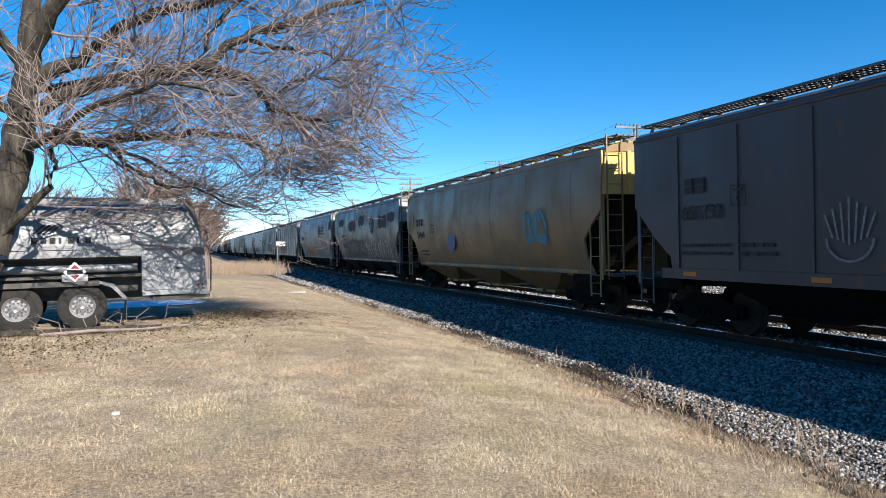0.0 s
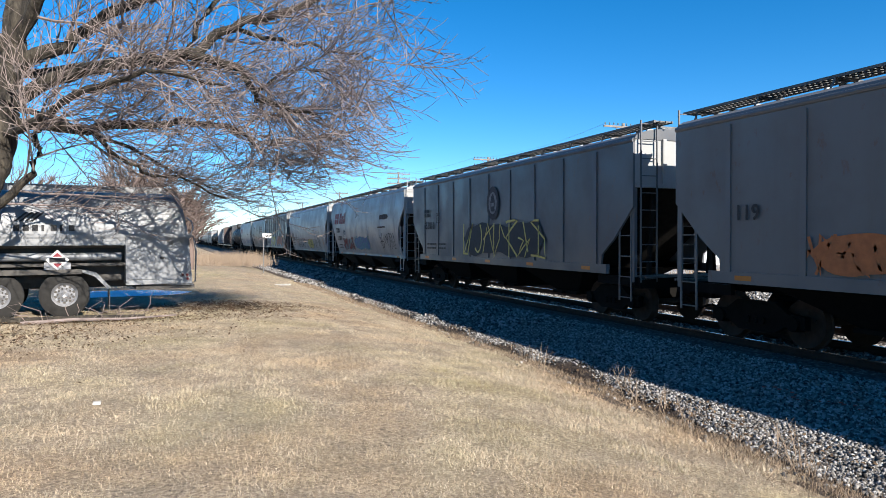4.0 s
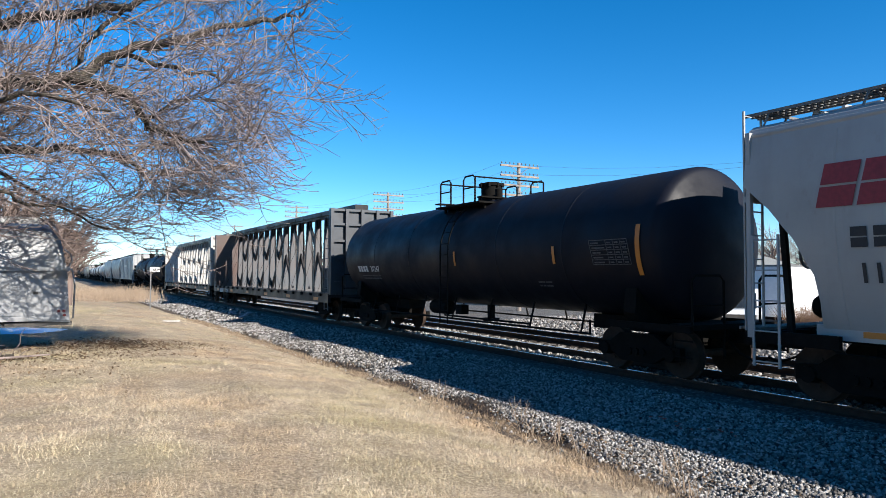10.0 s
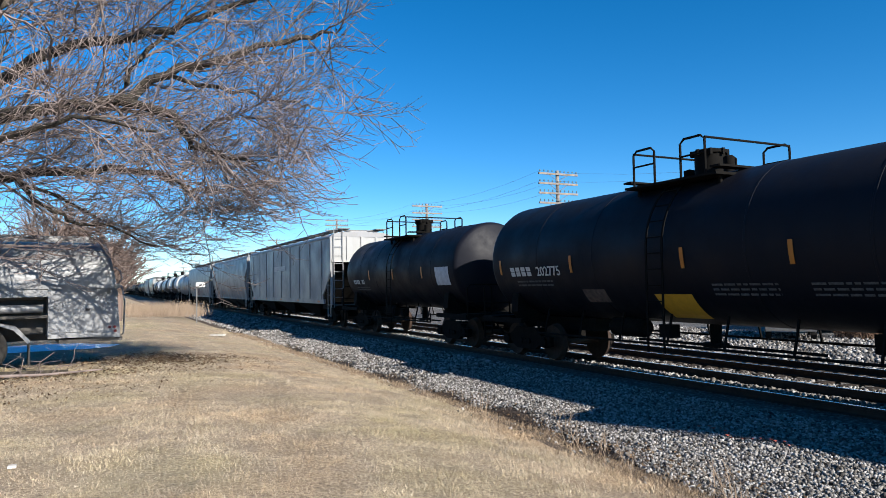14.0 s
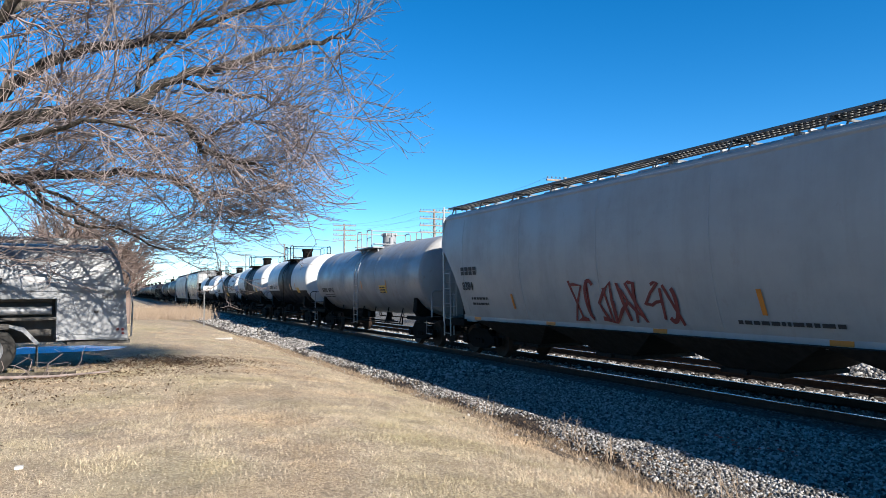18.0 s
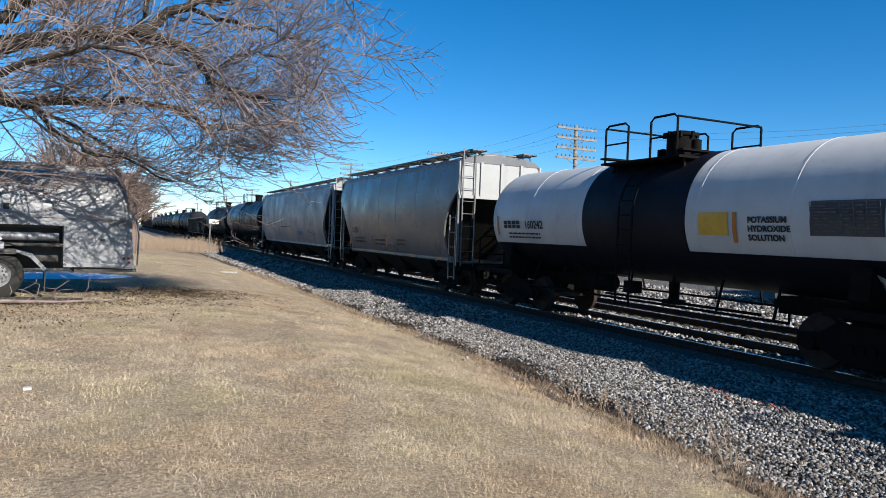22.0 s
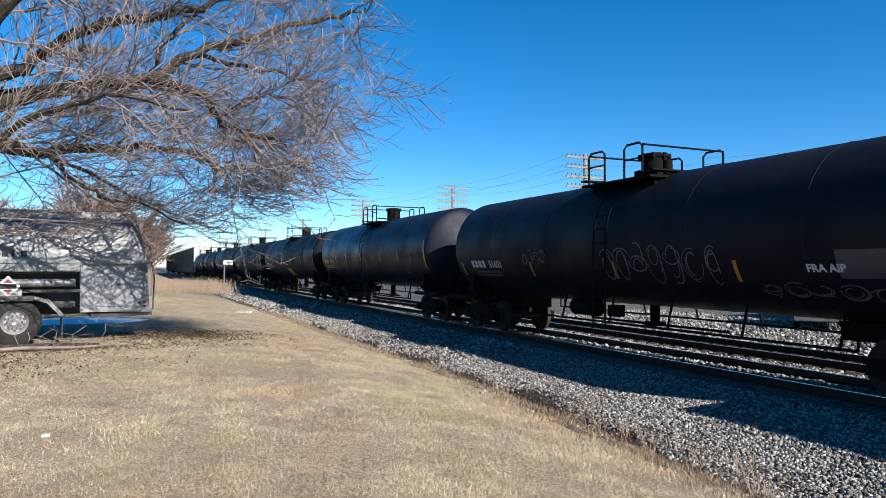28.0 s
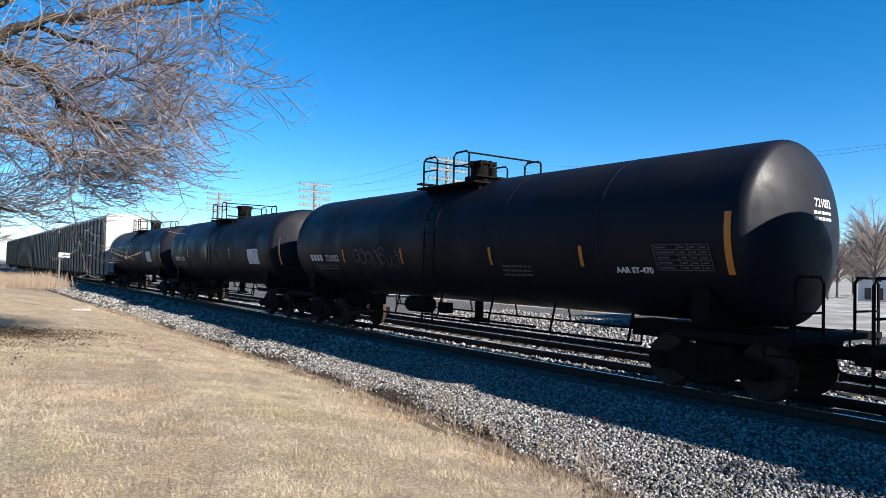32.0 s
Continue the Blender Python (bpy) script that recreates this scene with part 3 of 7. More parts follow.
        for i in range(n):
            part("side_rib" if style == "rib" else "side_seam", stiff, mat, sheet, at=pose(0, -h + 1.5 + (2 * h - 3.0) * i / (n - 1), 0))
    part("roof", kept("roof/" + key, roof, mat), mat, car)
    # sunlight is put into the ends' and hatches' colour, paler than the sides
    em, om = end_mat or (TAN_SUNLIT if mat is TAN else WHITE), pose(0, 0, 0, 0, 0, 180)
    for m in (None, om):
        part("end_panel", kept("end_panel/" + key, end_panel, em), em, car, at=m)
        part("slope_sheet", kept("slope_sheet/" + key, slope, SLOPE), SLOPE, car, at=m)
    part("centre_sill", kept("centre_sill/" + key, sill_mesh, FRAME), FRAME, car)
    # bays get a darker colour than the body, for the shade beneath it
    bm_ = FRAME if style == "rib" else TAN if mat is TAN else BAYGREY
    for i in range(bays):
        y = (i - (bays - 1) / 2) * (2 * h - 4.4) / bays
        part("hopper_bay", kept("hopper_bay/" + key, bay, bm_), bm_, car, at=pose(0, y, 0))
    for sx in (-1, 1):
        part("running_board", grating("side", 2 * h + 0.5, 0.5, GRATE), GRATE, car, "open steel grating", at=pose(sx * 0.95, 0, roof_z + 0.12))

    def props():
        s = Shape()
        for x in (-1.2, -0.72, 0.72, 1.2):
            s.bar((x * 1.06, 0.06, roof_z - 0.16), (x, 0, roof_z + 0.08), 0.03)
        return s.bar((-1.22, 0, roof_z + 0.055), (1.22, 0, roof_z + 0.055), 0.04)
    for i in range(11):
        part("board_support", kept("board_support/" + key, props, GRATE), GRATE, car, at=pose(0, -h + 0.2 + (2 * h - 0.4) * i / 10, 0))

    def hatch():
        s = Shape().box(-0.42, 0.42, -0.55, 0.55, 0, 0.11)
        s.box(-0.46, 0.46, -0.03, 0.03, 0.1, 0.15)
        s.lathe([(0, 0.05), (0.17, 0.05)], "z", 8, (0.3, 0.4, 0))
        return s
    for i in range(10):
        part("hatch", kept("hatch", hatch, em), em, car, at=pose(0, -h + 1.0 + (2 * h - 2.0) * i / 9, roof_z - 0.01))
    for sx in (-1, 1):
        for e in (-1, 1):
            part("ladder", ladder_mesh("side", 0.55, 2.65 if style != "slope" else eave, 0.45, mat), mat, car, at=pose(sx * (w - 0.02), e * (h - 0.35), 0))
    for e in (-1, 1):
        part("end_ladder", ladder_mesh("end", 1.0, eave + 0.4, 0.45, mat), mat, car, at=pose(-w + 0.35, e * (h + 0.09), 0, 0, 0, 90))
        posts = kept("corner_post/" + key, lambda: Shape().box(-0.04, 0.04, -0.04, 0.04, 1.0, eave), mat)
        for sx in (-1, 1):
            part("corner_post", posts, mat, car, at=pose(sx * (w - 0.06), e * (h - 0.05), 0))
        part("end_platform", grating("cross", 2 * w - 0.3, 0.35, GRATE), GRATE, car, at=pose(0, e * (h + 0.05), 1.16, 0, 0, 90))
    wheel = kept("brake_wheel", lambda: Shape().lathe([(-0.02, 0.24), (0.02, 0.26), (0.02, 0.28), (-0.02, 0.28), (-0.02, 0.24)], "y", 20).bar((-0.26, 0, 0), (0.26, 0, 0), 0.03).bar((0, 0, -0.26), (0, 0, 0.26), 0.03), GRATE)
    part("brake_wheel", wheel, GRATE, car, at=pose(0.45, h + 0.2, 2.4))

    def reservoir():
        return Shape().lathe([(-0.5, 0.0), (-0.5, 0.15), (-0.42, 0.2), (0.42, 0.2), (0.5, 0.15), (0.5, 0.0)], "y", 14)
    part("air_tank", kept("air_tank", reservoir, FRAME, True), FRAME, car, at=pose(-0.45, h - 1.0, 1.5))
    add_bogies(car, (-half + 2.35, half - 2.35))
    add_couplers(car, half)
    for i in range(5):
        y = -h + 1.9 + (2 * h - 3.8) * i / 4
        part("reflector", kept("reflector_low", lambda: Shape().box(-0.004, 0, -0.2, 0.2, -0.045, 0.045), STRIPE), STRIPE, car, at=pose(-w - 0.074 + off(sill), y, sill + 0.05))
    SPEC[car] = dict(side=-w - (0.07 if style == "rib" else 0.052), half=h, full=L, lean=off)
    return car


def tank(label, L, mat, D=3.1, crown=4.2, band=None, upper=None, band_width=3.6, rail_mat=None, inset=0.86):
    """A tank car: shell with dished heads, saddles, sill, top platform with rails, ladders, end rails and trucks."""
    car = thing("tank_car", label, "freight car", group="cars of the train")
    half, r = L / 2, D / 2
    h, axis = L / 2 - inset, crown - D / 2
    k_ = 1.16 if band else 1.0
    rail_mat = rail_mat or FRAME
    key = f"{L:.2f}{D}{crown}{inset}{band is None}"

    def shell(a, b, lift=0.0):
        prof = []
        for e, y in ((-1, a), (1, b)):
            cap = [(r * (2.0 * math.cos(radians(a)) - 1.648), 2.0 * math.sin(radians(a))) for a in (0, 5, 10, 15, 20, 25)]
            cap += [(0.142 * r * math.cos(radians(a)), 0.858 + 0.142 * math.sin(radians(a))) for a in (27.5, 36, 45, 54, 63, 72, 81, 90)]
            pts = [(y + e * (d - 0.53 if abs(y) > h - 0.01 else 0), (r + lift) * q) for d, q in (cap if abs(y) > h - 0.01 else [(0, 1.0)])]
            prof += pts if e < 0 else pts[::-1]
        return Shape().lathe(prof, "y", 56, (0, 0, axis))
    part("shell", kept("shell/" + key, lambda: shell(-h, h), mat, True), mat, car, smooth=True)
    for y in (-h * 0.62, -h * 0.3, h * 0.3, h * 0.62):
        part("shell_seam", kept("shell_seam/" + key, lambda: Shape().lathe([(-0.025, r + 0.001), (-0.02, r + 0.006), (0.02, r + 0.006), (0.025, r + 0.001)], "y", 56, (0, 0, axis)), mat), mat, car, at=pose(0, y, 0))
    if band:
        bm_ = Shape().lathe([(-band_width / 2, r + 0.003), (-band_width / 2, r + 0.012), (band_width / 2, r + 0.012), (band_width / 2, r + 0.003)], "y", 56, (0, 0, axis))
        part("painted_band", bm_, band, car, "black painted middle band", smooth=True)
    if upper:
        # the lower shell is painted dark: a skin over the bottom arc
        s, n = Shape(), 20
        a0, a1 = radians(180 + upper), radians(360 - upper)
        v = []
        for y in (-h + 0.52, h - 0.52):
            v += [((r + 0.010) * math.cos(a0 + (a1 - a0) * k / n), y, axis + (r + 0.010) * math.sin(a0 + (a1 - a0) * k / n)) for k in range(n + 1)]
        s.add(v, [(k, k + 1, k + n + 2, k + n + 1) for k in range(n)])
        part("lower_paint", s, BLACK, car, "black lower shell", smooth=True)

    def under():
        s = Shape()
        s.tube([(0, 0, 1.2), (0, 0, 0.7)], 0.12, 10)
        s.box(-0.16, 0.16, -0.2, 0.2, 0.62, 0.72)
        return s
    part("bottom_outlet", kept("bottom_outlet", under, FRAME), FRAME, car)
    y = h - 1.25
    for m in (None, pose(0, 0, 0, 0, 0, 180)):
        part("draft_sill", kept("draft_sill/" + key, lambda: Shape().box(-0.32, 0.32, half - 4.3, half - 0.6, 0.78, 1.1), FRAME), FRAME, car, at=m)
        part("saddle", kept("saddle/" + key, lambda: Shape().prism([(-1.35, 1.25), (-1.1, 0.95), (1.1, 0.95), (1.35, 1.25), (1.3, 1.75), (0.9, 1.35), (-0.9, 1.35), (-1.3, 1.75)], "y", y - 0.16, y + 0.16), FRAME), FRAME, car, at=m)
        part("end_deck", kept("end_deck/" + key, lambda: Shape().box(-1.4, 1.4, half - 1.03, half - 0.47, 1.0, 1.1), FRAME), FRAME, car, at=m)
        for x in (-1.41, 1.41):
            part("step_beam", kept("step_beam/" + key, lambda: Shape().box(-0.04, 0.04, half - 2.6, half - 0.5, 0.95, 1.08), FRAME), FRAME, car, at=(m or pose(0, 0, 0)) @ pose(x, 0, 0))

    def bottom_rail():
        s = Shape()
        z = 0.74
        s.tube([(-1.36, -h + 2.4, z + 0.3), (-1.36, -h + 2.4, z), (-1.36, h - 2.4, z), (-1.36, h - 2.4, z + 0.3)], 0.028, 6)
        for i in range(7):
            y = -h + 2.7 + (2 * h - 5.4) * i / 6
            s.bar((-1.36, y, z), (-1.2, y, 1.35), 0.035)
        return s
    for m in (None, pose(0, 0, 0, 0, 0, 180)):
        part("safety_rail", kept("safety_rail/" + key, bottom_rail, FRAME), FRAME, car, at=m)
    brake = Shape().lathe([(-0.55, 0.0), (-0.55, 0.17), (-0.48, 0.22), (0.48, 0.22), (0.55, 0.17), (0.55, 0.0)], "y", 14, (-0.6, 1.9, 0.98)).cbox(-0.6, 0.7, 0.95, 0.25, 0.35, 0.28).tube([(-0.8, -3.0, 0.75), (-0.8, 1.4, 0.75)], 0.03, 6)
    part("brake_gear", brake, FRAME, car)
    top = axis + r

    def platform():
        s = Shape()
        for e in (-1, 1):
            s.box(e * 0.95 - 0.28, e * 0.95 + 0.28, -1.25, 1.25, top - 0.20, top - 0.15)
            for y in (-1.1, 1.1):
                s.bar((e * 0.95, y, top - 0.2), (e * 0.95, y, top - 0.5), 0.06)
        for y in (-1.2, 1.2):
            s.box(-1.2, 1.2, y - 0.12, y + 0.12, top - 0.06, top - 0.02)
        return s
    plat = part("top_platform", kept("top_platform/" + key, platform, rail_mat), rail_mat, car)

    def loop():
        x, a, b, up = -1.2, -0.98 * k_, -0.36, 0.6 * k_
        s = Shape().tube([(x, a, top - 0.2), (x, a, top + up - 0.08), (x, a + 0.1, top + up), (x, b - 0.1, top + up), (x, b, top + up - 0.08), (x, b, top - 0.2)], 0.026, 6)
        return s.tube([(x, a, top + 0.26), (x, b, top + 0.26)], 0.02, 6)
    for m in (pose(0, 0, 0), pose(0, 0, 0, 0, 0, 180)):
        for dy in (0.0, 0.98 * k_ + 0.36):
            part("hand_rail", kept("hand_rail/" + key, loop, rail_mat), rail_mat, plat, at=m @ pose(0, dy, 0))
        part("end_bar", kept("end_bar/" + key, lambda: Shape().tube([(-1.2, -0.98 * k_, top + 0.6 * k_ - 0.05), (1.2, -0.98 * k_, top + 0.6 * k_ - 0.05)], 0.024, 6), rail_mat), rail_mat, plat, at=m)

    def manway():
        s = Shape().lathe([(-0.2, 0.31), (0.46, 0.31), (0.46, 0.35), (0.53, 0.35), (0.57, 0.2), (0.57, 0.0)], "z", 20, (0, 0, top))
        for k in range(8):
            a = k * math.pi / 4
            s.cbox(0.345 * math.cos(a), 0.345 * math.sin(a), top + 0.48, 0.06, 0.06, 0.13)
        s.lathe([(-0.1, 0.13), (0.22, 0.13), (0.26, 0.0)], "z", 12, (0.1, 0.66, top))
        s.lathe([(-0.1, 0.11), (0.3, 0.11), (0.34, 0.0)], "z", 12, (-0.15, -0.62, top))
        return s
    part("manway", kept("manway/" + key, manway, rail_mat, True), rail_mat, plat)

    def ladder():
        s, n = Shape(), 9
        for y in (-0.22, 0.22):
            pts = [(-(r + 0.09) * math.cos(a), y, axis + (r + 0.09) * math.sin(a)) for a in [radians(58 - 58 * k / n) for k in range(n + 1)]] + [(-(r + 0.09), y, 0.6)]
            for p, q in zip(pts, pts[1:]):
                s.bar(p, q, 0.05, 0.02)
        for k in range(11):
            z = 0.65 + k * 0.32
            x = -(r + 0.09) if z < axis else -math.sqrt(max(0.05, (r + 0.09) ** 2 - (z - axis) ** 2))
            s.tube([(x, -0.22, z), (x, 0.22, z)], 0.014, 5)
        return s
    part("ladder", kept("ladder/t" + key, ladder, rail_mat), rail_mat, car)

    def end_hoop():
        y = half - 0.52
        return Shape().tube([(-1.38, y, 0.45), (-1.38, y, 1.9), (-1.27, y, 2.0), (-0.62, y, 2.0), (-0.52, y, 1.9), (-0.52, y, 1.08)], 0.026, 6)

    def side_step():
        y = half - 0.52
        return Shape().tube([(-1.38, y, 0.8), (-1.38, y - 0.45, 0.8), (-1.38, y - 0.45, 0.5), (-1.38, y, 0.5)], 0.018, 5).tube([(-1.38, y - 0.45, 0.78), (-1.38, y - 0.45, 1.1)], 0.018, 5)
    for m in (None, pose(0, 0, 0, 0, 0, 180)):
        for dx in (0, 1.9):
            hoop = part("end_rail", kept("end_rail/" + key, end_hoop, rail_mat), rail_mat, car, at=(m or pose(0, 0, 0)) @ pose(dx, 0, 0))
            part("rail_bar", kept("rail_bar/" + key, lambda: Shape().tube([(-1.38, half - 0.52, 1.45), (-0.52, half - 0.52, 1.45)], 0.02, 5), rail_mat), rail_mat, hoop)
        for dx in (0, 2.76):
            part("side_step", kept("side_step/" + key, side_step, rail_mat), rail_mat, car, at=(m or pose(0, 0, 0)) @ pose(dx, 0, 0))
    part("brake_wheel", kept("brake_wheel_t", lambda: Shape().lathe([(-0.02, 0.24), (0.02, 0.26), (0.02, 0.28), (-0.02, 0.28), (-0.02, 0.24)], "y", 20).bar((-0.26, 0, 0), (0.26, 0, 0), 0.03).bar((0, 0.0, -0.9), (0, 0, 0.26), 0.03), FRAME), FRAME, car, at=pose(0.6, half - 0.5, 1.9))
    add_bogies(car, (-half + 2.2, half - 2.2))
    add_couplers(car, half)
    SPEC[car] = dict(side=-r, half=h, full=L, axis=axis, r=r)
    return car


def on_shell(car, y, z):
    """The pose of a flat mark on a tank's near side at that height."""
    a, r = SPEC[car]["axis"], SPEC[car]["r"] + 0.018
    s = max(-0.95, min(0.95, (z - a) / r))
    return face_pose(-r * math.cos(math.asin(s)), y, z) @ pose(0, 0, 0, -math.degrees(math.asin(s)), 0, 0)


def tank_text(car, words, y, z, size, mat):
    part("lettering", text_mesh(words, size, mat, 0.006), mat, car, at=on_shell(car, y, z))


def tank_stripes(car, ys, z0=1.9, z1=2.9, width=0.1):
    r, a = SPEC[car]["r"] + 0.016, SPEC[car]["axis"]
    for y in ys:
        s, n = Shape(), 8
        v = []
        for k in range(n + 1):
            b = math.asin(max(-1, min(1, (z0 + (z1 - z0) * k / n - a) / r)))
            v += [(-r * math.cos(b), y - width / 2, a + r * math.sin(b)), (-r * math.cos(b), y + width / 2, a + r * math.sin(b))]
        s.add(v, [(2 * k, 2 * k + 1, 2 * k + 3, 2 * k + 2) for k in range(n)])
        part("reflector", s, STRIPE, car, "upright amber reflector strip")


def tank_patch(car, y0, y1, z0, z1, mat, name="panel"):
    r, a, s, n, v = SPEC[car]["r"] + 0.0145, SPEC[car]["axis"], Shape(), 6, []
    for k in range(n + 1):
        b = math.asin(max(-1, min(1, (z0 + (z1 - z0) * k / n - a) / r)))
        v += [(-r * math.cos(b), y0, a + r * math.sin(b)), (-r * math.cos(b), y1, a + r * math.sin(b))]
    s.add(v, [(2 * k, 2 * k + 1, 2 * k + 3, 2 * k + 2) for k in range(n)])
    part(name, s, mat, car)


def tank_bars(car, y, z, width, rows, mat, h_=0.04, gap=0.06, seed=2):
    mat = FAINTMARK if mat is WHITEMARK else mat
    r_, s = random.Random(seed), Shape()
    for i in range(rows):
        a = 0.0
        while a < width:
            wd = min(r_.uniform(0.08, 0.25), width - a)
            s.box(a, a + wd, -i * (h_ + gap) - h_, -i * (h_ + gap), 0, 0.003)
            a += wd + 0.04
    part("small_print", s, mat, car, at=on_shell(car, y, z))


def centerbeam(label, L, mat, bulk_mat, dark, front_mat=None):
    """A centre-beam flat car: deck, bulkheads and a tall truss along the middle."""
    car = thing("centerbeam_flatcar", label, "freight car", group="cars of the train")
    half = L / 2
    h, deck, top = L / 2 - 0.82, 1.15, 4.97
    part("deck", Shape().box(-1.4, 1.4, -h, h, deck - 0.12, deck), GONDOLA, car, "flat deck sloping to the middle")
    for sx in (-1, 1):
        part("side_sill", Shape().box(sx * 1.42 - 0.06, sx * 1.42 + 0.06, -h, h, deck - 0.34, deck + 0.04), GONDOLA, car, "grimy black side sill")
        n = 18
        for i in range(n):
            y = -h + 0.9 + (2 * h - 1.8) * i / (n - 1)
            part("winch", kept("winch", lambda: Shape().box(-0.05, 0.05, -0.09, 0.09, -0.06, 0.06).lathe([(-0.11, 0.045), (0.11, 0.045)], "y", 10), FRAME), FRAME, car, at=pose(sx * 1.5, y, deck - 0.02))
    part("centre_sill", Shape().box(-0.35, 0.35, -h, h, 0.7, deck - 0.1), FRAME, car)
    # dark: shade put into the colour of chord, diagonals and flanges
    part("top_chord", Shape().box(-0.3, 0.3, -h, h, top - 0.2, top).box(-0.2, 0.2, -h, h, top - 0.3, top - 0.2), dark, car)
    bays = 17
    ys = [-h + 0.2 + (2 * h - 0.4) * i / bays for i in range(bays + 1)]

    def post(wide):
        """An I-section post that tapers upward: one web across the car and a flange to each side."""
        return Shape().prism([(-0.2, deck), (0.2, deck), (0.1, top - 0.25), (-0.1, top - 0.25)], "y", -0.015, 0.015)

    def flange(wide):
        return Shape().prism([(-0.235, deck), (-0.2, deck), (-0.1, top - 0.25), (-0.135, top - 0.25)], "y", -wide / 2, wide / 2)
    mid = bays // 2
    for k, y in enumerate(ys[1:-1], 1):
        wide = 0.12 if (k - mid) % 2 else 0.2
        web = part("post", kept("post/beam", lambda: post(wide), mat), mat, car, at=pose(0, y, 0))
        for m in (None, pose(0, 0, 0, 0, 0, 180)):
            # flanges are coloured darker than their webs to stand for shade
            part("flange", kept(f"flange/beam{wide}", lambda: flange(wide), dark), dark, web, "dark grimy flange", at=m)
    for k in range(mid, bays - 1, 2):
        part("diagonal", Shape().bar((0, ys[k], top - 0.3), (0, ys[k + 2], deck + 0.1), 0.1, 0.18), dark, car)
        k = bays - k
        part("diagonal", Shape().bar((0.004, ys[k], top - 0.3), (0.004, ys[k - 2], deck + 0.1), 0.1, 0.18), dark, car)
    for y in ys[1:-1]:
        part("gusset", kept("gusset/beam", lambda: Shape().prism([(-0.28, 0), (0.28, 0), (0.2, -0.22), (0.08, -0.42), (-0.08, -0.42), (-0.2, -0.22)], "x", -0.06, 0.06), dark), dark, car, at=pose(0, y, top - 0.28))
    back_mat = bulk_mat
    for m in (None, pose(0, 0, 0, 0, 0, 180)):
        bulk_mat = (front_mat or back_mat) if m else back_mat
        bulk = part("bulkhead", kept(f"bulkhead/{h:.2f}", lambda: Shape().box(-1.42, 1.42, h - 0.12, h - 0.04, deck, 4.75), bulk_mat), bulk_mat, car, "steel end bulkhead", at=m)
        for x in (-1.36, -0.7, 0, 0.7, 1.36):
            part("bulkhead_post", kept(f"bulkhead_post/{h:.2f}", lambda: Shape().box(-0.07, 0.07, h - 0.04, h + 0.14, deck, 4.75), bulk_mat), bulk_mat, bulk, at=pose(x, 0, 0))
        for z in (deck + 0.5, 2.0, 2.7, 3.4, 4.1, 4.7):
            part("bulkhead_beam", kept(f"bulkhead_beam/{h:.2f}", lambda: Shape().box(-1.42, 1.42, h - 0.04, h + 0.08, -0.05, 0.05), bulk_mat), bulk_mat, bulk, at=pose(0, 0, z))
        for sx in (-1, 1):
            part("ladder", ladder_mesh("beam", 0.5, 4.4, 0.42, mat), mat, car, at=(m or pose(0, 0, 0)) @ pose(sx * 1.46, h - 0.3, 0))
    r = random.Random(3)
    for y in ys[1:-1]:
        for sx in (-1, 1):
            part("tie_cable", Shape().tube([(sx * 0.3, y, top - 0.1), (sx * 0.75, y + r.uniform(-0.3, 0.3), 3.0), (sx * 1.42, y + r.uniform(-0.9, 0.9), deck)], 0.007, 4), FRAME, car)
    for i in range(6):
        y = -h + 1.5 + (2 * h - 3) * i / 5
        part("reflector", kept("reflector_beam", lambda: Shape().box(-0.004, 0, -0.3, 0.3, -0.07, 0.07), STRIPE), STRIPE, car, at=pose(-1.486, y, deck - 0.2))
    add_bogies(car, (-half + 2.6, half - 2.6))
    add_couplers(car, half)
    SPEC[car] = dict(side=-1.49, half=h, full=L)
    return car


def gondola(label, L, mat):
    car = thing("gondola_car", label, "freight car", group="cars of the train")
    half = L / 2
    h, top = L / 2 - 0.6, 3.05
    for sx in (-1, 1):
        part("side_wall", Shape().box(sx * 1.5 - 0.03, sx * 1.5 + 0.03, -h, h, 1.05, top).box(sx * 1.52 - 0.07, sx * 1.52 + 0.07, -h, h, top - 0.12, top), mat, car)
        for i in range(14):
            y = -h + 0.5 + (2 * h - 1) * i / 13
            part("stake", kept("stake", lambda: Shape().prism([(-0.09, 1.0), (0.09, 1.0), (0.07, top - 0.1), (-0.07, top - 0.1)], "x", -0.09, 0.09), mat), mat, car, at=pose(sx * 1.58, y, 0))
    for e in (-1, 1):
        part("end_wall", Shape().box(-1.5, 1.5, e * h - 0.05, e * h + 0.05, 1.05, top), mat, car)
        part("ladder", ladder_mesh("gon", 0.5, top, 0.42, mat), mat, car, at=pose(-1.6, e * (h - 0.3), 0))
    part("floor", Shape().box(-1.5, 1.5, -h, h, 0.95, 1.08), mat, car)
    part("centre_sill", Shape().box(-0.35, 0.35, -half + 0.4, half - 0.4, 0.7, 0.95), FRAME, car)
    add_bogies(car, (-half + 2.4, half - 2.4))
    add_couplers(car, half)
    SPEC[car] = dict(side=-1.535, half=h, full=L)
    return car


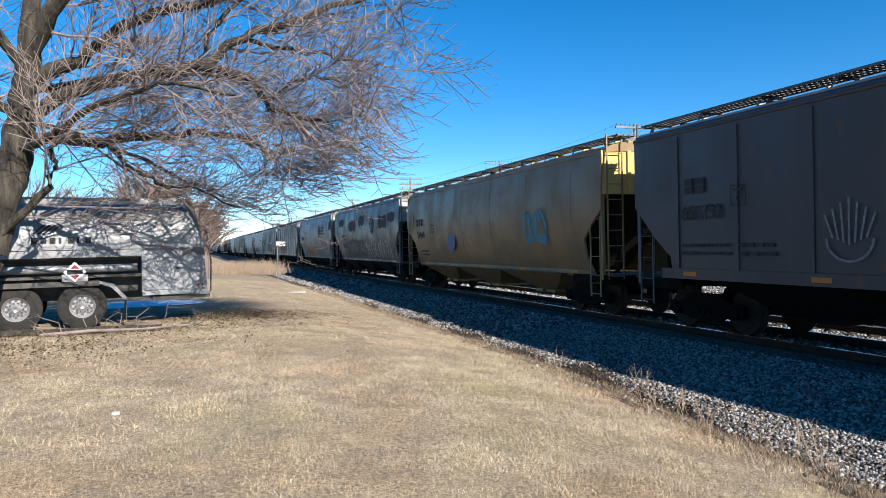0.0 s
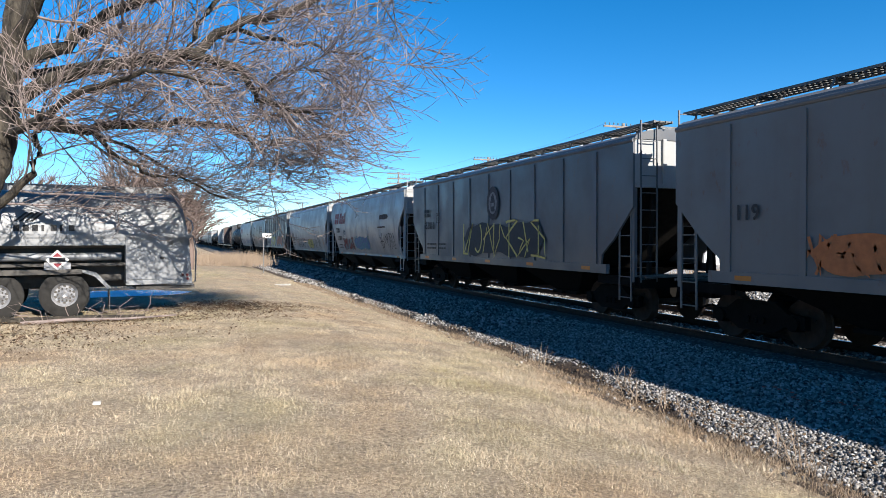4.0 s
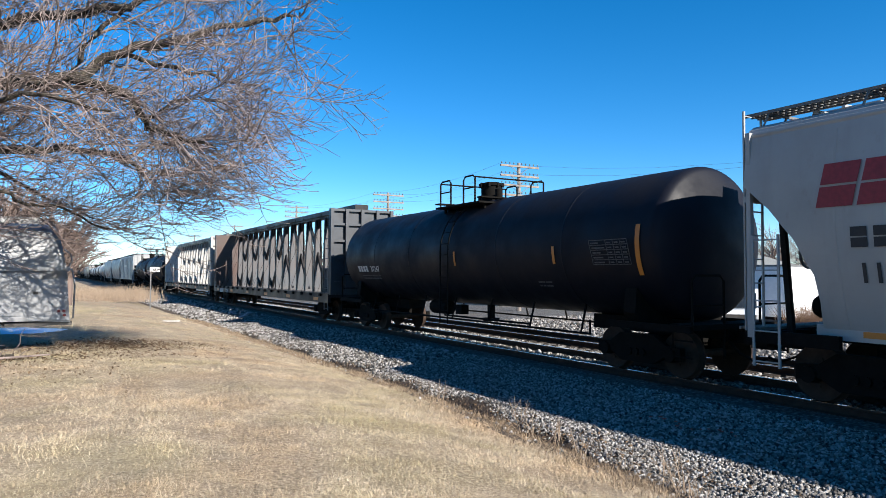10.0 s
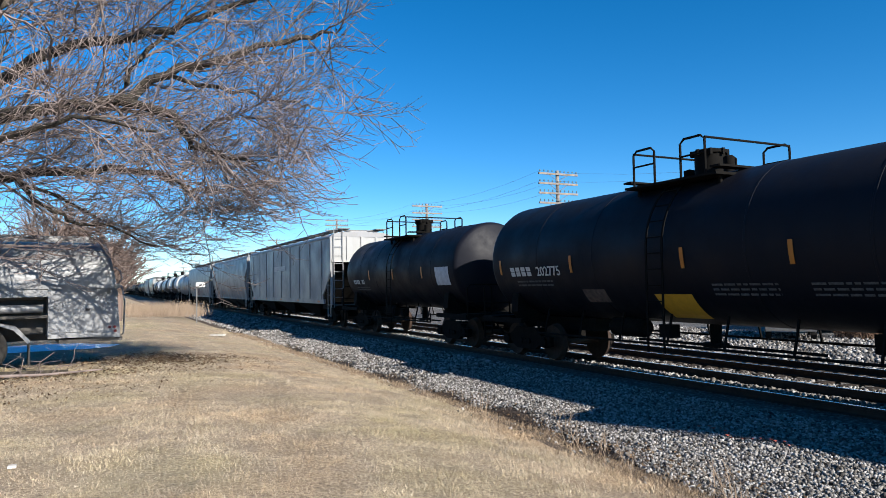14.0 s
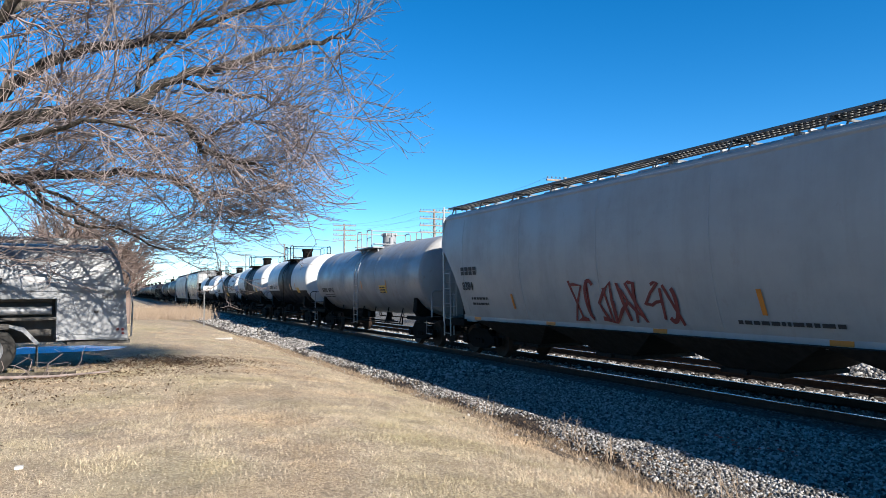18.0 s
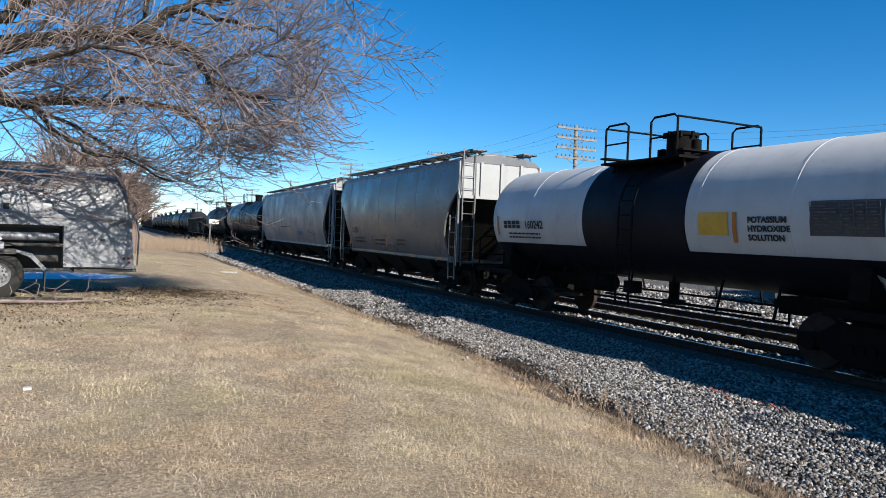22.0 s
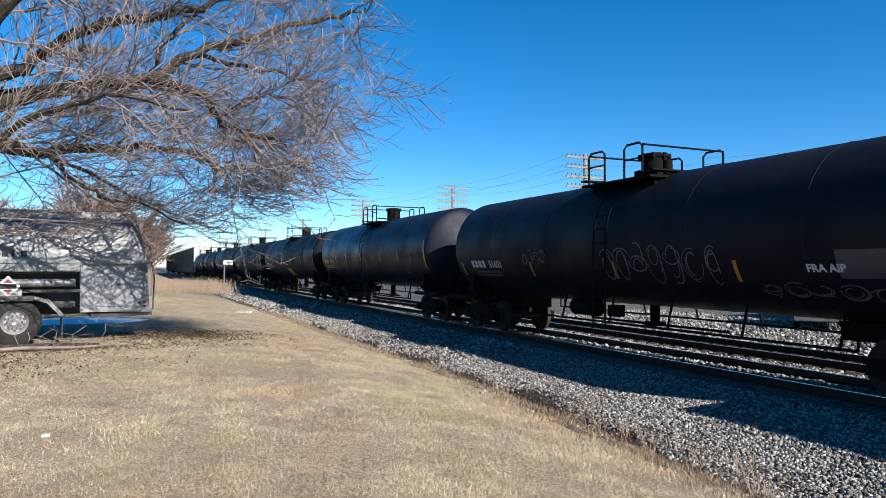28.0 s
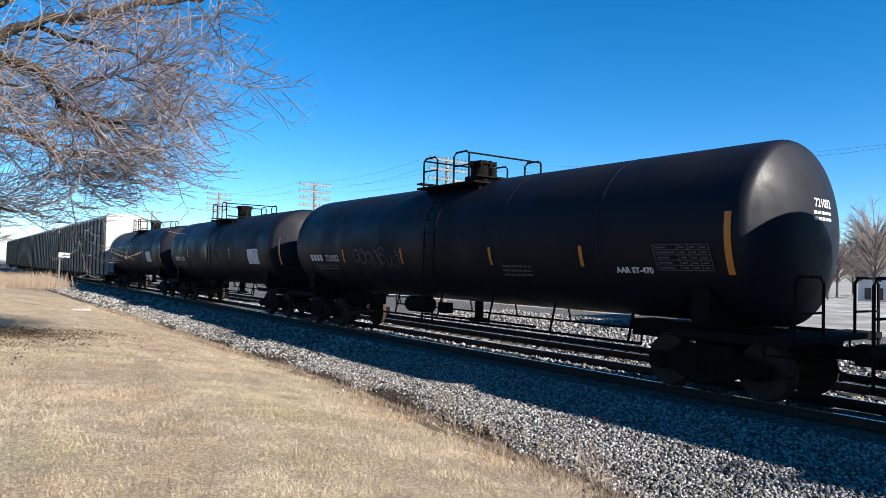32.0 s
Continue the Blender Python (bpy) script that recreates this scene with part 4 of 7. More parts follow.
def autorack(label, L):
    car = thing("autorack_car", label, "freight car", group="cars of the train")
    half = L / 2
    h, top = L / 2 - 0.7, 5.75
    for sx in (-1, 1):
        part("side_screen", Shape().box(sx * 1.5 - 0.03, sx * 1.5 + 0.03, -h, h, 0.9, top - 0.35), RACK, car)
        for i in range(16):
            part("side_post", kept("side_post", lambda: Shape().box(-0.05, 0.05, -0.06, 0.06, 0.8, top - 0.3), RACK), RACK, car, at=pose(sx * 1.55, -h + 0.1 + (2 * h - 0.2) * i / 15, 0))
    part("roof", Shape().prism([(-1.55, top - 0.4), (-1.3, top - 0.1), (0, top), (1.3, top - 0.1), (1.55, top - 0.4)], "y", -h, h), WHITE, car)
    for e in (-1, 1):
        part("end_door", Shape().box(-1.48, 1.48, e * h - 0.05, e * h + 0.05, 0.9, top - 0.38), WHITE, car)
    part("deck", Shape().box(-1.45, 1.45, -h, h, 0.7, 0.95), FRAME, car)
    add_bogies(car, (-half + 3.6, half - 3.6))
    add_couplers(car, half)
    return car


# ---- the train ----
SPEED = 18.27


def at_rear(car, d):
    """The place along a car that lies d metres ahead of its rear coupling."""
    return SPEC[car]["full"] / 2 - d


def digits(car, words, d, z, size=0.4, mat=DARKMARK):
    lettering(car, words, SPEC[car]["side"], at_rear(car, d), z - 0.36 * size, size, mat, 0.006)


def mark_bars(n, size, pitch, wide):
    """n plain blocks, each of two bars one over the other (x0, x1, z0, z1)."""
    out = []
    for k in range(n):
        a, b = k * size * pitch, k * size * pitch + size * wide
        out += [(a, b, 0, size * 0.335), (a, b, size * 0.385, size * 0.72)]
    return out


def blocks(car, n, d, z, size=0.36, mat=DARKMARK):
    """A railway's initials drawn as plain blocks."""
    s = Shape()
    for a, b, low, high in mark_bars(n, size * 1.2, 0.78, 0.56):
        s.box(-0.003, 0, -b, -a, low - size * 0.43, high - size * 0.43)
    part("owner_mark", s, mat, car, at=pose(SPEC[car]["side"], at_rear(car, d), z))


def plate_box(car, d, z, mat=DARKMARK):
    s = Shape()
    for a, b, c, e in ((-0.2, 0.2, -0.2, -0.18), (-0.2, 0.2, 0.18, 0.2), (-0.2, -0.18, -0.18, 0.18), (0.18, 0.2, -0.18, 0.18)):
        s.box(-0.003, 0, a, b, c, e)
    frame_ = part("stencil_box", s, mat, car, at=pose(SPEC[car]["side"], at_rear(car, d), z))
    part("lettering", text_mesh("C", 0.2, mat, 0.004), mat, frame_, at=face_pose(0, 0.06, -0.12))
    part("small_print", Shape().box(-0.003, 0, -0.12, 0.12, 0.09, 0.14), mat, frame_)


def print_lines(car, d, z, width=1.1, rows=2, mat=DARKMARK, seed=3, tall=0.07):
    bars(car, SPEC[car]["side"], at_rear(car, d), z, width, rows, mat, tall, 0.09, seed)


def reflector(car, d, z0, z1, lean=0.05):
    s = Shape().prism([(0.05, z0), (-0.05, z0), (-0.05 + lean, z1), (0.05 + lean, z1)], "x", -0.003, 0)
    part("reflector", s, STRIPE, car, "upright amber reflector strip", at=pose(SPEC[car]["side"] - 0.001, at_rear(car, d), 0))


def tag(car, d0, d1, z0, z1, colour, seed, letters=5, r=0.03, fill=None):
    y = at_rear(car, d0)
    if fill:
        sprayed_patch(car, SPEC[car]["side"], y, z0, d1 - d0, (z1 - z0), GR[fill], seed)
    graffiti(car, SPEC[car]["side"] - 0.002, y, z0, d1 - d0, z1 - z0, GR[colour], seed, letters, r)


def rust_patch(car, d, z, width, tall, seed):
    sprayed_patch(car, SPEC[car]["side"] + 0.001, at_rear(car, d), z, width, tall, RUSTSTAIN, seed)


def slab_word(car, d, z, width, tall, mat):
    """A brand name drawn as slanted blocks, two tall and four of mixed height."""
    s, a, unit = Shape(), 0.0, width / 4.6
    for w, q in ((0.85, 1.0), (0.75, 1.0), (0.0, 0), (0.85, 1.0), (0.7, 0.72), (0.28, 1.0), (0.28, 1.05)):
        w *= unit
        for z0, z1 in ((0, 0.47 * tall * q), (0.52 * tall * q, tall * q)) if w else ():
            s.prism([(-a - z0 * 0.2, z0), (-a - w - z0 * 0.2, z0), (-a - w - z1 * 0.2, z1), (-a - z1 * 0.2, z1)], "x", -0.003, 0)
        a += w + (0.1 if w else 0.32) * unit
    part("brand_mark", s, mat, car, "slanted blocks of faded red paint", at=pose(SPEC[car]["side"], at_rear(car, d), z))


def round_mark(car, d, z, r, mat):
    y, x = at_rear(car, d), SPEC[car]["side"]
    disc = part("round_emblem", Shape().lathe([(-0.003, 0.0), (-0.003, r), (0, r)], "x", 28), mat, car, "faded round emblem", at=pose(x, y, z) @ Matrix.Diagonal((1, 0.85, 1, 1)))
    part("emblem_field", Shape().lathe([(-0.005, 0.0), (-0.005, 0.66 * r), (-0.003, 0.66 * r)], "x", 24), FAINTEMBLEM, disc)
    part("emblem_shield", Shape().prism([(-0.3 * r, -0.5 * r), (0.3 * r, -0.5 * r), (0.36 * r, 0.1 * r), (0.2 * r, 0.42 * r), (0, 0.55 * r), (-0.2 * r, 0.42 * r), (-0.36 * r, 0.1 * r)], "x", -0.007, -0.005), mat, disc)
    part("emblem_band", Shape().box(-0.009, -0.007, -0.25 * r, 0.25 * r, -0.2 * r, 0.02 * r), FAINTEMBLEM, disc)


def tank_mark(car, d, z, words="", n=4, size=0.34, mat=WHITEMARK):
    """Initials as blocks and a number after them, on the shell's near side."""
    y = at_rear(car, d)
    s = Shape()
    for x0, x1, low, high in mark_bars(n, size, 0.75, 0.56):
        s.box(x0, x1, low, high, 0, 0.003)
    part("owner_mark", s, mat, car, at=on_shell(car, y, z))
    if words:
        part("lettering", text_mesh(words, size, mat, 0.004), mat, car, at=on_shell(car, y - n * size * 0.8 - 0.12, z))
    tank_bars(car, y - 0.2, z - 0.12, 1.6, 2, mat, 0.045, 0.06, int(d * 10))


def tank_table(car, d0, d1, z0, z1, mat=FAINTMARK):
    """A framed table of test dates: thin lines and short bars."""
    y, w, h_ = at_rear(car, d0), d1 - d0, z1 - z0
    s = Shape()
    for k in range(6):
        z = h_ * k / 5
        s.box(0, w, z - 0.007, z + 0.007, 0, 0.003)
    for k in (0, 0.45, 0.64, 0.82, 1):
        s.box(w * k - 0.007, w * k + 0.007, 0, h_, 0, 0.003)
    r = random.Random(9)
    for k in range(5):
        s.box(0.05, w * r.uniform(0.25, 0.42), h_ * k / 5 + 0.03, h_ * k / 5 + 0.06, 0, 0.003)
        for c in (0.48, 0.67, 0.85):
            s.box(w * c, w * (c + 0.1), h_ * k / 5 + 0.03, h_ * k / 5 + 0.06, 0, 0.003)
    part("test_table", s, mat, car, "stencilled table of test dates", at=on_shell(car, y, z0))


def tank_tag(car, d0, d1, z0, z1, colour, seed, letters=5, r=0.02):
    """Loops of spray paint that follow the round shell."""
    rnd, s, rad, ax = random.Random(seed), Shape(), SPEC[car]["r"] + 0.018, SPEC[car]["axis"]
    width, tall = d1 - d0, z1 - z0
    for i in range(letters):
        c = width * (i + 0.5) / letters
        for k in range(3):
            a0, a1 = rnd.uniform(0, 6.28), rnd.uniform(2.0, 5.8)
            rx, rz, oz = width / letters * 0.55 * rnd.uniform(0.4, 1.0), tall * rnd.uniform(0.2, 0.5), tall * rnd.uniform(0.3, 0.7)
            ribbon(s, [(0, at_rear(car, d0) - c - rx * math.cos(a0 + a1 * j / 17), z0 + oz + rz * math.sin(a0 + a1 * j / 17)) for j in range(18)], r * rnd.uniform(0.7, 1.3))
    s.v = [(-math.sqrt(max(0.01, rad * rad - (z - ax) ** 2)), y, z) for x, y, z in s.v]
    part("graffiti", s, GR[colour], car)


def tank_set(car, stripes, z=(2.25, 2.65), end=None):
    tank_stripes(car, [at_rear(car, d) for d in stripes], z[0], z[1], 0.09)
    if end:
        tank_stripes(car, [at_rear(car, end)], 2.0, 3.0, 0.12)


def head_print(car, words, mat=WHITEMARK):
    """White print on the front head of a tank."""
    h, a, big = SPEC[car]["half"], SPEC[car]["axis"], 2 * SPEC[car]["r"]
    me = text_mesh(words, 0.2, mat, 0.004).copy()
    rows = Shape()
    for k in range(2):
        for i in range(5):
            rows.add([(-0.05 + 0.13 * i + u, v, 0) for u, v in ((0, -0.12 - 0.1 * k), (0.1, -0.12 - 0.1 * k), (0.1, -0.07 - 0.1 * k), (0, -0.07 - 0.1 * k))], [(0, 1, 2, 3)])
    for name, mesh in (("lettering", me), ("small_print", rows.mesh("small_print", mat))):
        for v in mesh.vertices:
            x, z = v.co.x - 0.1, v.co.y + 0.42
            v.co = (x, -h - 0.027 - v.co.z + big - math.sqrt(big * big - x * x - z * z), a + z)
        part(name, mesh, mat, car)


RUSTSTAIN = plain("rust_stain", (0.085, 0.062, 0.052), 0.9, 0, 0.5, 8)
FADEDRED = plain("faded_red_lettering", (0.13, 0.055, 0.055), 0.8, 0, 0.4, 9)
GR = {k: plain("spray_" + k, c, 0.7, 0, 0.2) for k, c in dict(darkred=(0.16, 0.025, 0.02), dullteal=(0.14, 0.19, 0.2), black=(0.02, 0.02, 0.025), blue=(0.10, 0.16, 0.30), yellow=(0.5, 0.42, 0.12), orange=(0.42, 0.13, 0.04), silver=(0.5, 0.52, 0.55), red=(0.35, 0.04, 0.03), teal=(0.08, 0.25, 0.27), pale=(0.6, 0.6, 0.62), pink=(0.26, 0.19, 0.25), dim=(0.09, 0.092, 0.1)).items()}

# positions of the couplings along the track at the start, front to rear, in metres
CUTS = [-3.7, 14.4, 32.6, 50.4, 67.6, 85.6, 102.8, 120.2, 138.8, 156.1, 172.9, 190.8, 209.1, 233.9, 258.4, 274.0, 287.3, 309.1, 329.3, 350.2, 366.5, 379.5, 392.3, 406.5, 421.1, 435.4, 455.8, 474.8, 493.5, 515.3, 533.9, 551.9, 570.7, 589.3, 608.5, 625.4, 643.2, 671.3, 699.6, 727.9, 756.3]


def cars():
    made = []

    def place(car):
        made.append(car)
        return car
    n = iter(range(100))

    def size():
        i = next(n)
        return CUTS[i + 1] - CUTS[i] - 0.02
    L = size
    c = place(hopper("dark slate-grey ribbed covered hopper with a pale sprayed bulb", L(), SLATE, "rib"))
    blocks(c, 2, 2.5, 3.1)
    digits(c, "651750", 2.38, 2.55)
    plate_box(c, 4.0, 2.82)
    print_lines(c, 2.4, 1.9, 1.4), print_lines(c, 4.0, 1.9, 0.9, 2, DARKMARK, 5)
    bulb = Shape()
    y = at_rear(c, 6.35)
    ribbon(bulb, [(0, y - 0.42 * math.cos(math.pi * k / 12), 1.95 - 0.36 * math.sin(math.pi * k / 12)) for k in range(13)], 0.022)
    for k in range(-3, 4):
        ribbon(bulb, [(0, y + 0.1 * k, 1.85 + 0.04 * abs(k)), (0, y + 0.15 * k, 2.62 - 0.09 * abs(k))], 0.018)
    part("graffiti", bulb, FAINTEMBLEM, c, "faint sprayed bulb with rays", at=pose(SPEC[c]["side"] - 0.002, 0, 0))
    c = place(hopper("faded tan covered hopper with yellow ends coloured as sunlit", L(), TAN, "hex", 4.32))
    blocks(c, 3, 2.25, 3.0)
    digits(c, "51469", 2.25, 2.45, 0.42)
    plate_box(c, 4.4, 2.7, RUSTSTAIN)
    print_lines(c, 2.5, 1.75, 1.0, 2)
    tag(c, 1.0, 1.9, 2.5, 3.6, "black", 9, 2, 0.02)
    tag(c, 13.0, 14.6, 1.9, 3.0, "blue", 10, 2, 0.02, "teal")
    round_mark(c, 6.6, 2.2, 0.5, GR["blue"])
    c = place(hopper("grimy brown-grey covered hopper with dark graffiti", L(), BROWNGREY, "hex"))
    blocks(c, 3, 3.3, 2.6)
    digits(c, "120308", 3.4, 2.06)
    tag(c, 2.4, 3.3, 1.4, 2.1, "pale", 31, 2, 0.025)
    tag(c, 4.5, 9.8, 1.3, 2.5, "black", 32, 5, 0.04, "dim")
    tag(c, 9.8, 15.2, 1.3, 2.3, "silver", 33, 7, 0.03)
    round_mark(c, 11.6, 3.2, 0.5, FADEDMARK)
    for d, z, w_, q in ((2.2, 3.3, 1.6, 0.6), (5.4, 2.9, 2.0, 0.8), (8.2, 3.2, 1.5, 0.7), (13.0, 2.9, 1.8, 0.8), (15.0, 3.2, 1.3, 0.6)):
        rust_patch(c, d, z, w_, q, int(d * 10))
    c = place(hopper("dirty light grey covered hopper with a round emblem", L(), GREY, "hex", 4.4))
    round_mark(c, 11.3, 3.2, 0.52, FADEDMARK)
    print_lines(c, 12.1, 3.58, 1.7, 3, FADEDRED, 8, 0.14)
    tag(c, 5.2, 8.4, 1.4, 2.0, "orange", 41, 4, 0.03, "orange")
    tag(c, 8.4, 10.7, 1.4, 2.2, "black", 42, 3, 0.02)
    tag(c, 13.0, 14.8, 1.9, 2.4, "black", 43, 3, 0.02)
    plate_box(c, 14.4, 1.72, WHITEMARK)
    rust_patch(c, 15.4, 3.2, 0.9, 0.8, 4), rust_patch(c, 2.2, 2.6, 1.2, 0.4, 5)
    c = place(hopper("plain grey ribbed covered hopper with orange graffiti", L(), GREY, "rib"))
    tag(c, 4.0, 9.0, 1.4, 2.1, "orange", 44, 6, 0.04, "orange")
    digits(c, "119", 2.4, 2.5)
    c = place(hopper("grey ribbed covered hopper with emblem and yellow graffiti", L(), SLATE_PALE, "rib"))
    blocks(c, 2, 2.28, 3.08)
    digits(c, "653016", 2.26, 2.58)
    plate_box(c, 3.9, 2.86)
    print_lines(c, 2.6, 1.85, 1.1), print_lines(c, 3.9, 1.85, 0.8, 2, DARKMARK, 6)
    tag(c, 6.5, 12.5, 1.4, 2.6, "yellow", 51, 5, 0.05, "black")
    round_mark(c, 9.0, 3.2, 0.55, FADEDMARK)
    c = place(hopper("white covered hopper with red slanted brand blocks", L(), WHITE, "smooth"))
    slab_word(c, 1.93, 3.0, 2.9, 0.66, REDMARK)
    blocks(c, 3, 2.45, 2.6, 0.34)
    digits(c, "115081", 2.54, 2.1)
    plate_box(c, 4.55, 2.4)
    print_lines(c, 2.6, 1.7, 0.9, 2)
    tag(c, 4.0, 6.6, 1.35, 2.1, "darkred", 61, 3, 0.1, "dullteal")
    tag(c, 6.85, 10.2, 1.4, 2.2, "teal", 62, 4, 0.05, "blue")
    tag(c, 12.4, 15.2, 1.5, 2.3, "black", 63, 4, 0.03)
    rust_patch(c, 12.6, 3.0, 1.6, 0.3, 6), rust_patch(c, 12.2, 2.6, 1.5, 0.08, 7)
    c = place(hopper("white covered hopper with black graffiti and numbers", L(), WHITE, "smooth"))
    blocks(c, 3, 2.4, 2.42, 0.34)
    digits(c, "121845", 2.4, 2.04)
    plate_box(c, 4.43, 2.2)
    digits(c, "LD LMT  223000", 2.5, 1.76, 0.13), digits(c, "LT WT    63000", 2.52, 1.58, 0.13)
    reflector(c, 2.0, 1.6, 2.5), reflector(c, 4.85, 1.58, 2.05), reflector(c, 15.9, 1.5, 2.3)
    tag(c, 5.1, 9.6, 1.3, 2.15, "black", 71, 5, 0.035)
    tag(c, 9.8, 12.0, 1.3, 2.1, "black", 72, 3, 0.03, "yellow"), tag(c, 12.1, 15.0, 1.3, 2.1, "black", 73, 4, 0.03)
    c = place(hopper("slate-grey ribbed covered hopper with yellow and orange graffiti", L(), SLATE_PALE, "rib", 4.4))
    blocks(c, 2, 2.23, 3.1)
    digits(c, "653427", 2.21, 2.6)
    plate_box(c, 3.9, 2.88)
    print_lines(c, 2.7, 1.85, 1.0), print_lines(c, 3.75, 1.85, 0.8, 2, DARKMARK, 7)
    tag(c, 4.1, 5.0, 1.4, 2.35, "pink", 80, 2, 0.05, "pink")
    tag(c, 5.1, 9.0, 1.35, 2.4, "pale", 81, 4, 0.05, "yellow"), tag(c, 9.8, 14.0, 1.4, 2.4, "silver", 82, 5, 0.04, "orange")
    round_mark(c, 8.6, 3.2, 0.55, FADEDMARK)
    c = place(hopper("grey covered hopper with emblem and red print", L(), GREY, "hex"))
    round_mark(c, 10.76, 3.2, 0.5, FADEDMARK)
    print_lines(c, 11.5, 3.52, 1.7, 3, FADEDRED, 9, 0.13)
    blocks(c, 3, 3.2, 2.6), digits(c, "119265", 3.2, 2.0)
    plate_box(c, 14.1, 1.73, WHITEMARK)
    tag(c, 1.9, 3.0, 1.7, 2.5, "pale", 91, 2, 0.02)
    rust_patch(c, 4.0, 3.4, 0.9, 0.25, 8), rust_patch(c, 7.5, 3.1, 0.8, 0.2, 9)
    c = place(hopper("white covered hopper with faded red brand blocks and tags", L(), WHITE, "smooth"))
    slab_word(c, 1.96, 3.0, 2.9, 0.64, REDMARK)
    blocks(c, 3, 2.45, 2.55, 0.34), digits(c, "116907", 2.5, 2.05)
    tag(c, 6.1, 8.4, 1.4, 2.2, "black", 101, 3, 0.025), tag(c, 9.9, 11.0, 1.4, 1.9, "blue", 102, 2, 0.03), tag(c, 11.8, 14.7, 1.5, 2.2, "blue", 103, 5, 0.05)
    rust_patch(c, 12.0, 2.75, 2.0, 0.1, 11)
    c = place(tank("black tank car with white stencils and amber strips", L(), BLACK))
    tank_mark(c, 2.5, 2.1, "31247", 4, 0.3)
    tank_set(c, (9.57, 14.0), end=16.6)
    tank_table(c, 15.3, 16.4, 2.22, 2.74), tank_bars(c, at_rear(c, 13.2), 1.85, 0.5, 2, WHITEMARK)
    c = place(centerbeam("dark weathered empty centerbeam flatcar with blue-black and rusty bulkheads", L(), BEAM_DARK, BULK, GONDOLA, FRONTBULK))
    blocks(c, 4, 3.0, 0.92, 0.28, WHITEMARK), lettering(c, "73254", SPEC[c]["side"], at_rear(c, 4.6), 0.82, 0.3, WHITEMARK)
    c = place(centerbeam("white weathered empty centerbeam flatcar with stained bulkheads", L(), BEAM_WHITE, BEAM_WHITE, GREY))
    blocks(c, 3, 3.0, 0.92, 0.26)
    c = place(tank("black tank car with yellow patches and white number", L(), BLACK))
    tank_mark(c, 2.27, 2.2, "202775", 4, 0.34)
    tank_set(c, (1.75, 4.93, 8.43, 10.77))
    tank_patch(c, at_rear(c, 5.9), at_rear(c, 5.1), 1.55, 1.85, RUSTSTAIN), tank_patch(c, at_rear(c, 8.4), at_rear(c, 7.4), 1.25, 1.75, PLACARD)
    tank_bars(c, at_rear(c, 9.0), 1.95, 1.4, 3, WHITEMARK), tank_bars(c, at_rear(c, 11.0), 1.95, 1.4, 3, WHITEMARK)
    c = place(tank("short black tank car with white stencils", L(), BLACK, 2.9, 4.05))
    tank_mark(c, 2.2, 2.1, "303", 4, 0.26)
    tank_set(c, (4.2, 6.8, 9.5)), tank_patch(c, at_rear(c, 11.6), at_rear(c, 10.6), 2.0, 2.6, GR["silver"])
    c = place(hopper("light grey ribbed covered hopper with pale ends coloured as sunlit", L(), PALE, "rib", 4.45))
    print_lines(c, 9.0, 3.3, 3.0, 1, WHITEMARK, 3, 0.3)
    digits(c, "2207", 2.4, 2.2)
    c = place(hopper("plain pale grey covered hopper with small amber strips", L(), PALE, "smooth", 4.39, bays=4))
    for d in (4.57, 7.59, 10.44, 15.0):
        reflector(c, d, 1.5, 1.85, 0.03)
    print_lines(c, 2.2, 2.3, 0.5, 1, DARKMARK, 4, 0.2), print_lines(c, 2.2, 2.0, 0.6, 1, DARKMARK, 5, 0.2)
    c = place(hopper("white covered hopper with dark red graffiti outline", L(), WHITE, "smooth", 4.4, bays=4))
    digits(c, "8384", 2.14, 2.15, 0.34), blocks(c, 4, 2.14, 2.6, 0.28)
    tag(c, 7.7, 11.2, 1.25, 2.2, "darkred", 181, 5, 0.06)
    reflector(c, 13.1, 1.55, 2.0, 0.04), reflector(c, 5.0, 1.5, 1.9, 0.04)
    print_lines(c, 12.5, 1.45, 2.0, 1), print_lines(c, 16.0, 2.9, 1.2, 6, DARKMARK, 12, 0.06), print_lines(c, 2.6, 1.8, 1.0, 2)
    c = place(tank("pale grey tank car with white rails and a yellow notice", L(), PALE, 3.05, 4.1, rail_mat=PALE))
    tank_mark(c, 2.29, 1.98, "647165", 4, 0.3, DARKMARK)
    tank_patch(c, at_rear(c, 11.5), at_rear(c, 10.77), 1.92, 2.24, PLACARD, "notice")
    tank_bars(c, at_rear(c, 10.82), 2.18, 0.6, 3, DARKMARK, 0.06, 0.04)
    tank_stripes(c, [at_rear(c, 11.6), at_rear(c, 8.6)], 2.1, 2.45, 0.09)
    c = place(tank("short white tank car with black middle band", L(), TANKWHITE, 3.0, 4.2, BLACK, 24))
    tank_mark(c, 1.96, 2.2, "631317", 4, 0.34, DARKMARK)
    plate_t = at_rear(c, 4.8)
    tank_bars(c, plate_t, 2.4, 0.3, 3, WHITEMARK), tank_patch(c, at_rear(c, 10.0), at_rear(c, 9.4), 1.95, 2.25, PLACARD), tank_stripes(c, [at_rear(c, 9.2), at_rear(c, 4.3), at_rear(c, 7.9)], 2.1, 2.5, 0.09)
    c = place(tank("short white tank car with black middle band and notice", L(), TANKWHITE, 3.0, 4.2, BLACK, 24))
    tank_mark(c, 1.96, 2.1, "630189", 4, 0.3, DARKMARK)
    tank_patch(c, at_rear(c, 9.6), at_rear(c, 9.0), 2.0, 2.3, PLACARD), tank_stripes(c, [at_rear(c, 1.6), at_rear(c, 10.6)], 1.95, 2.8, 0.1)
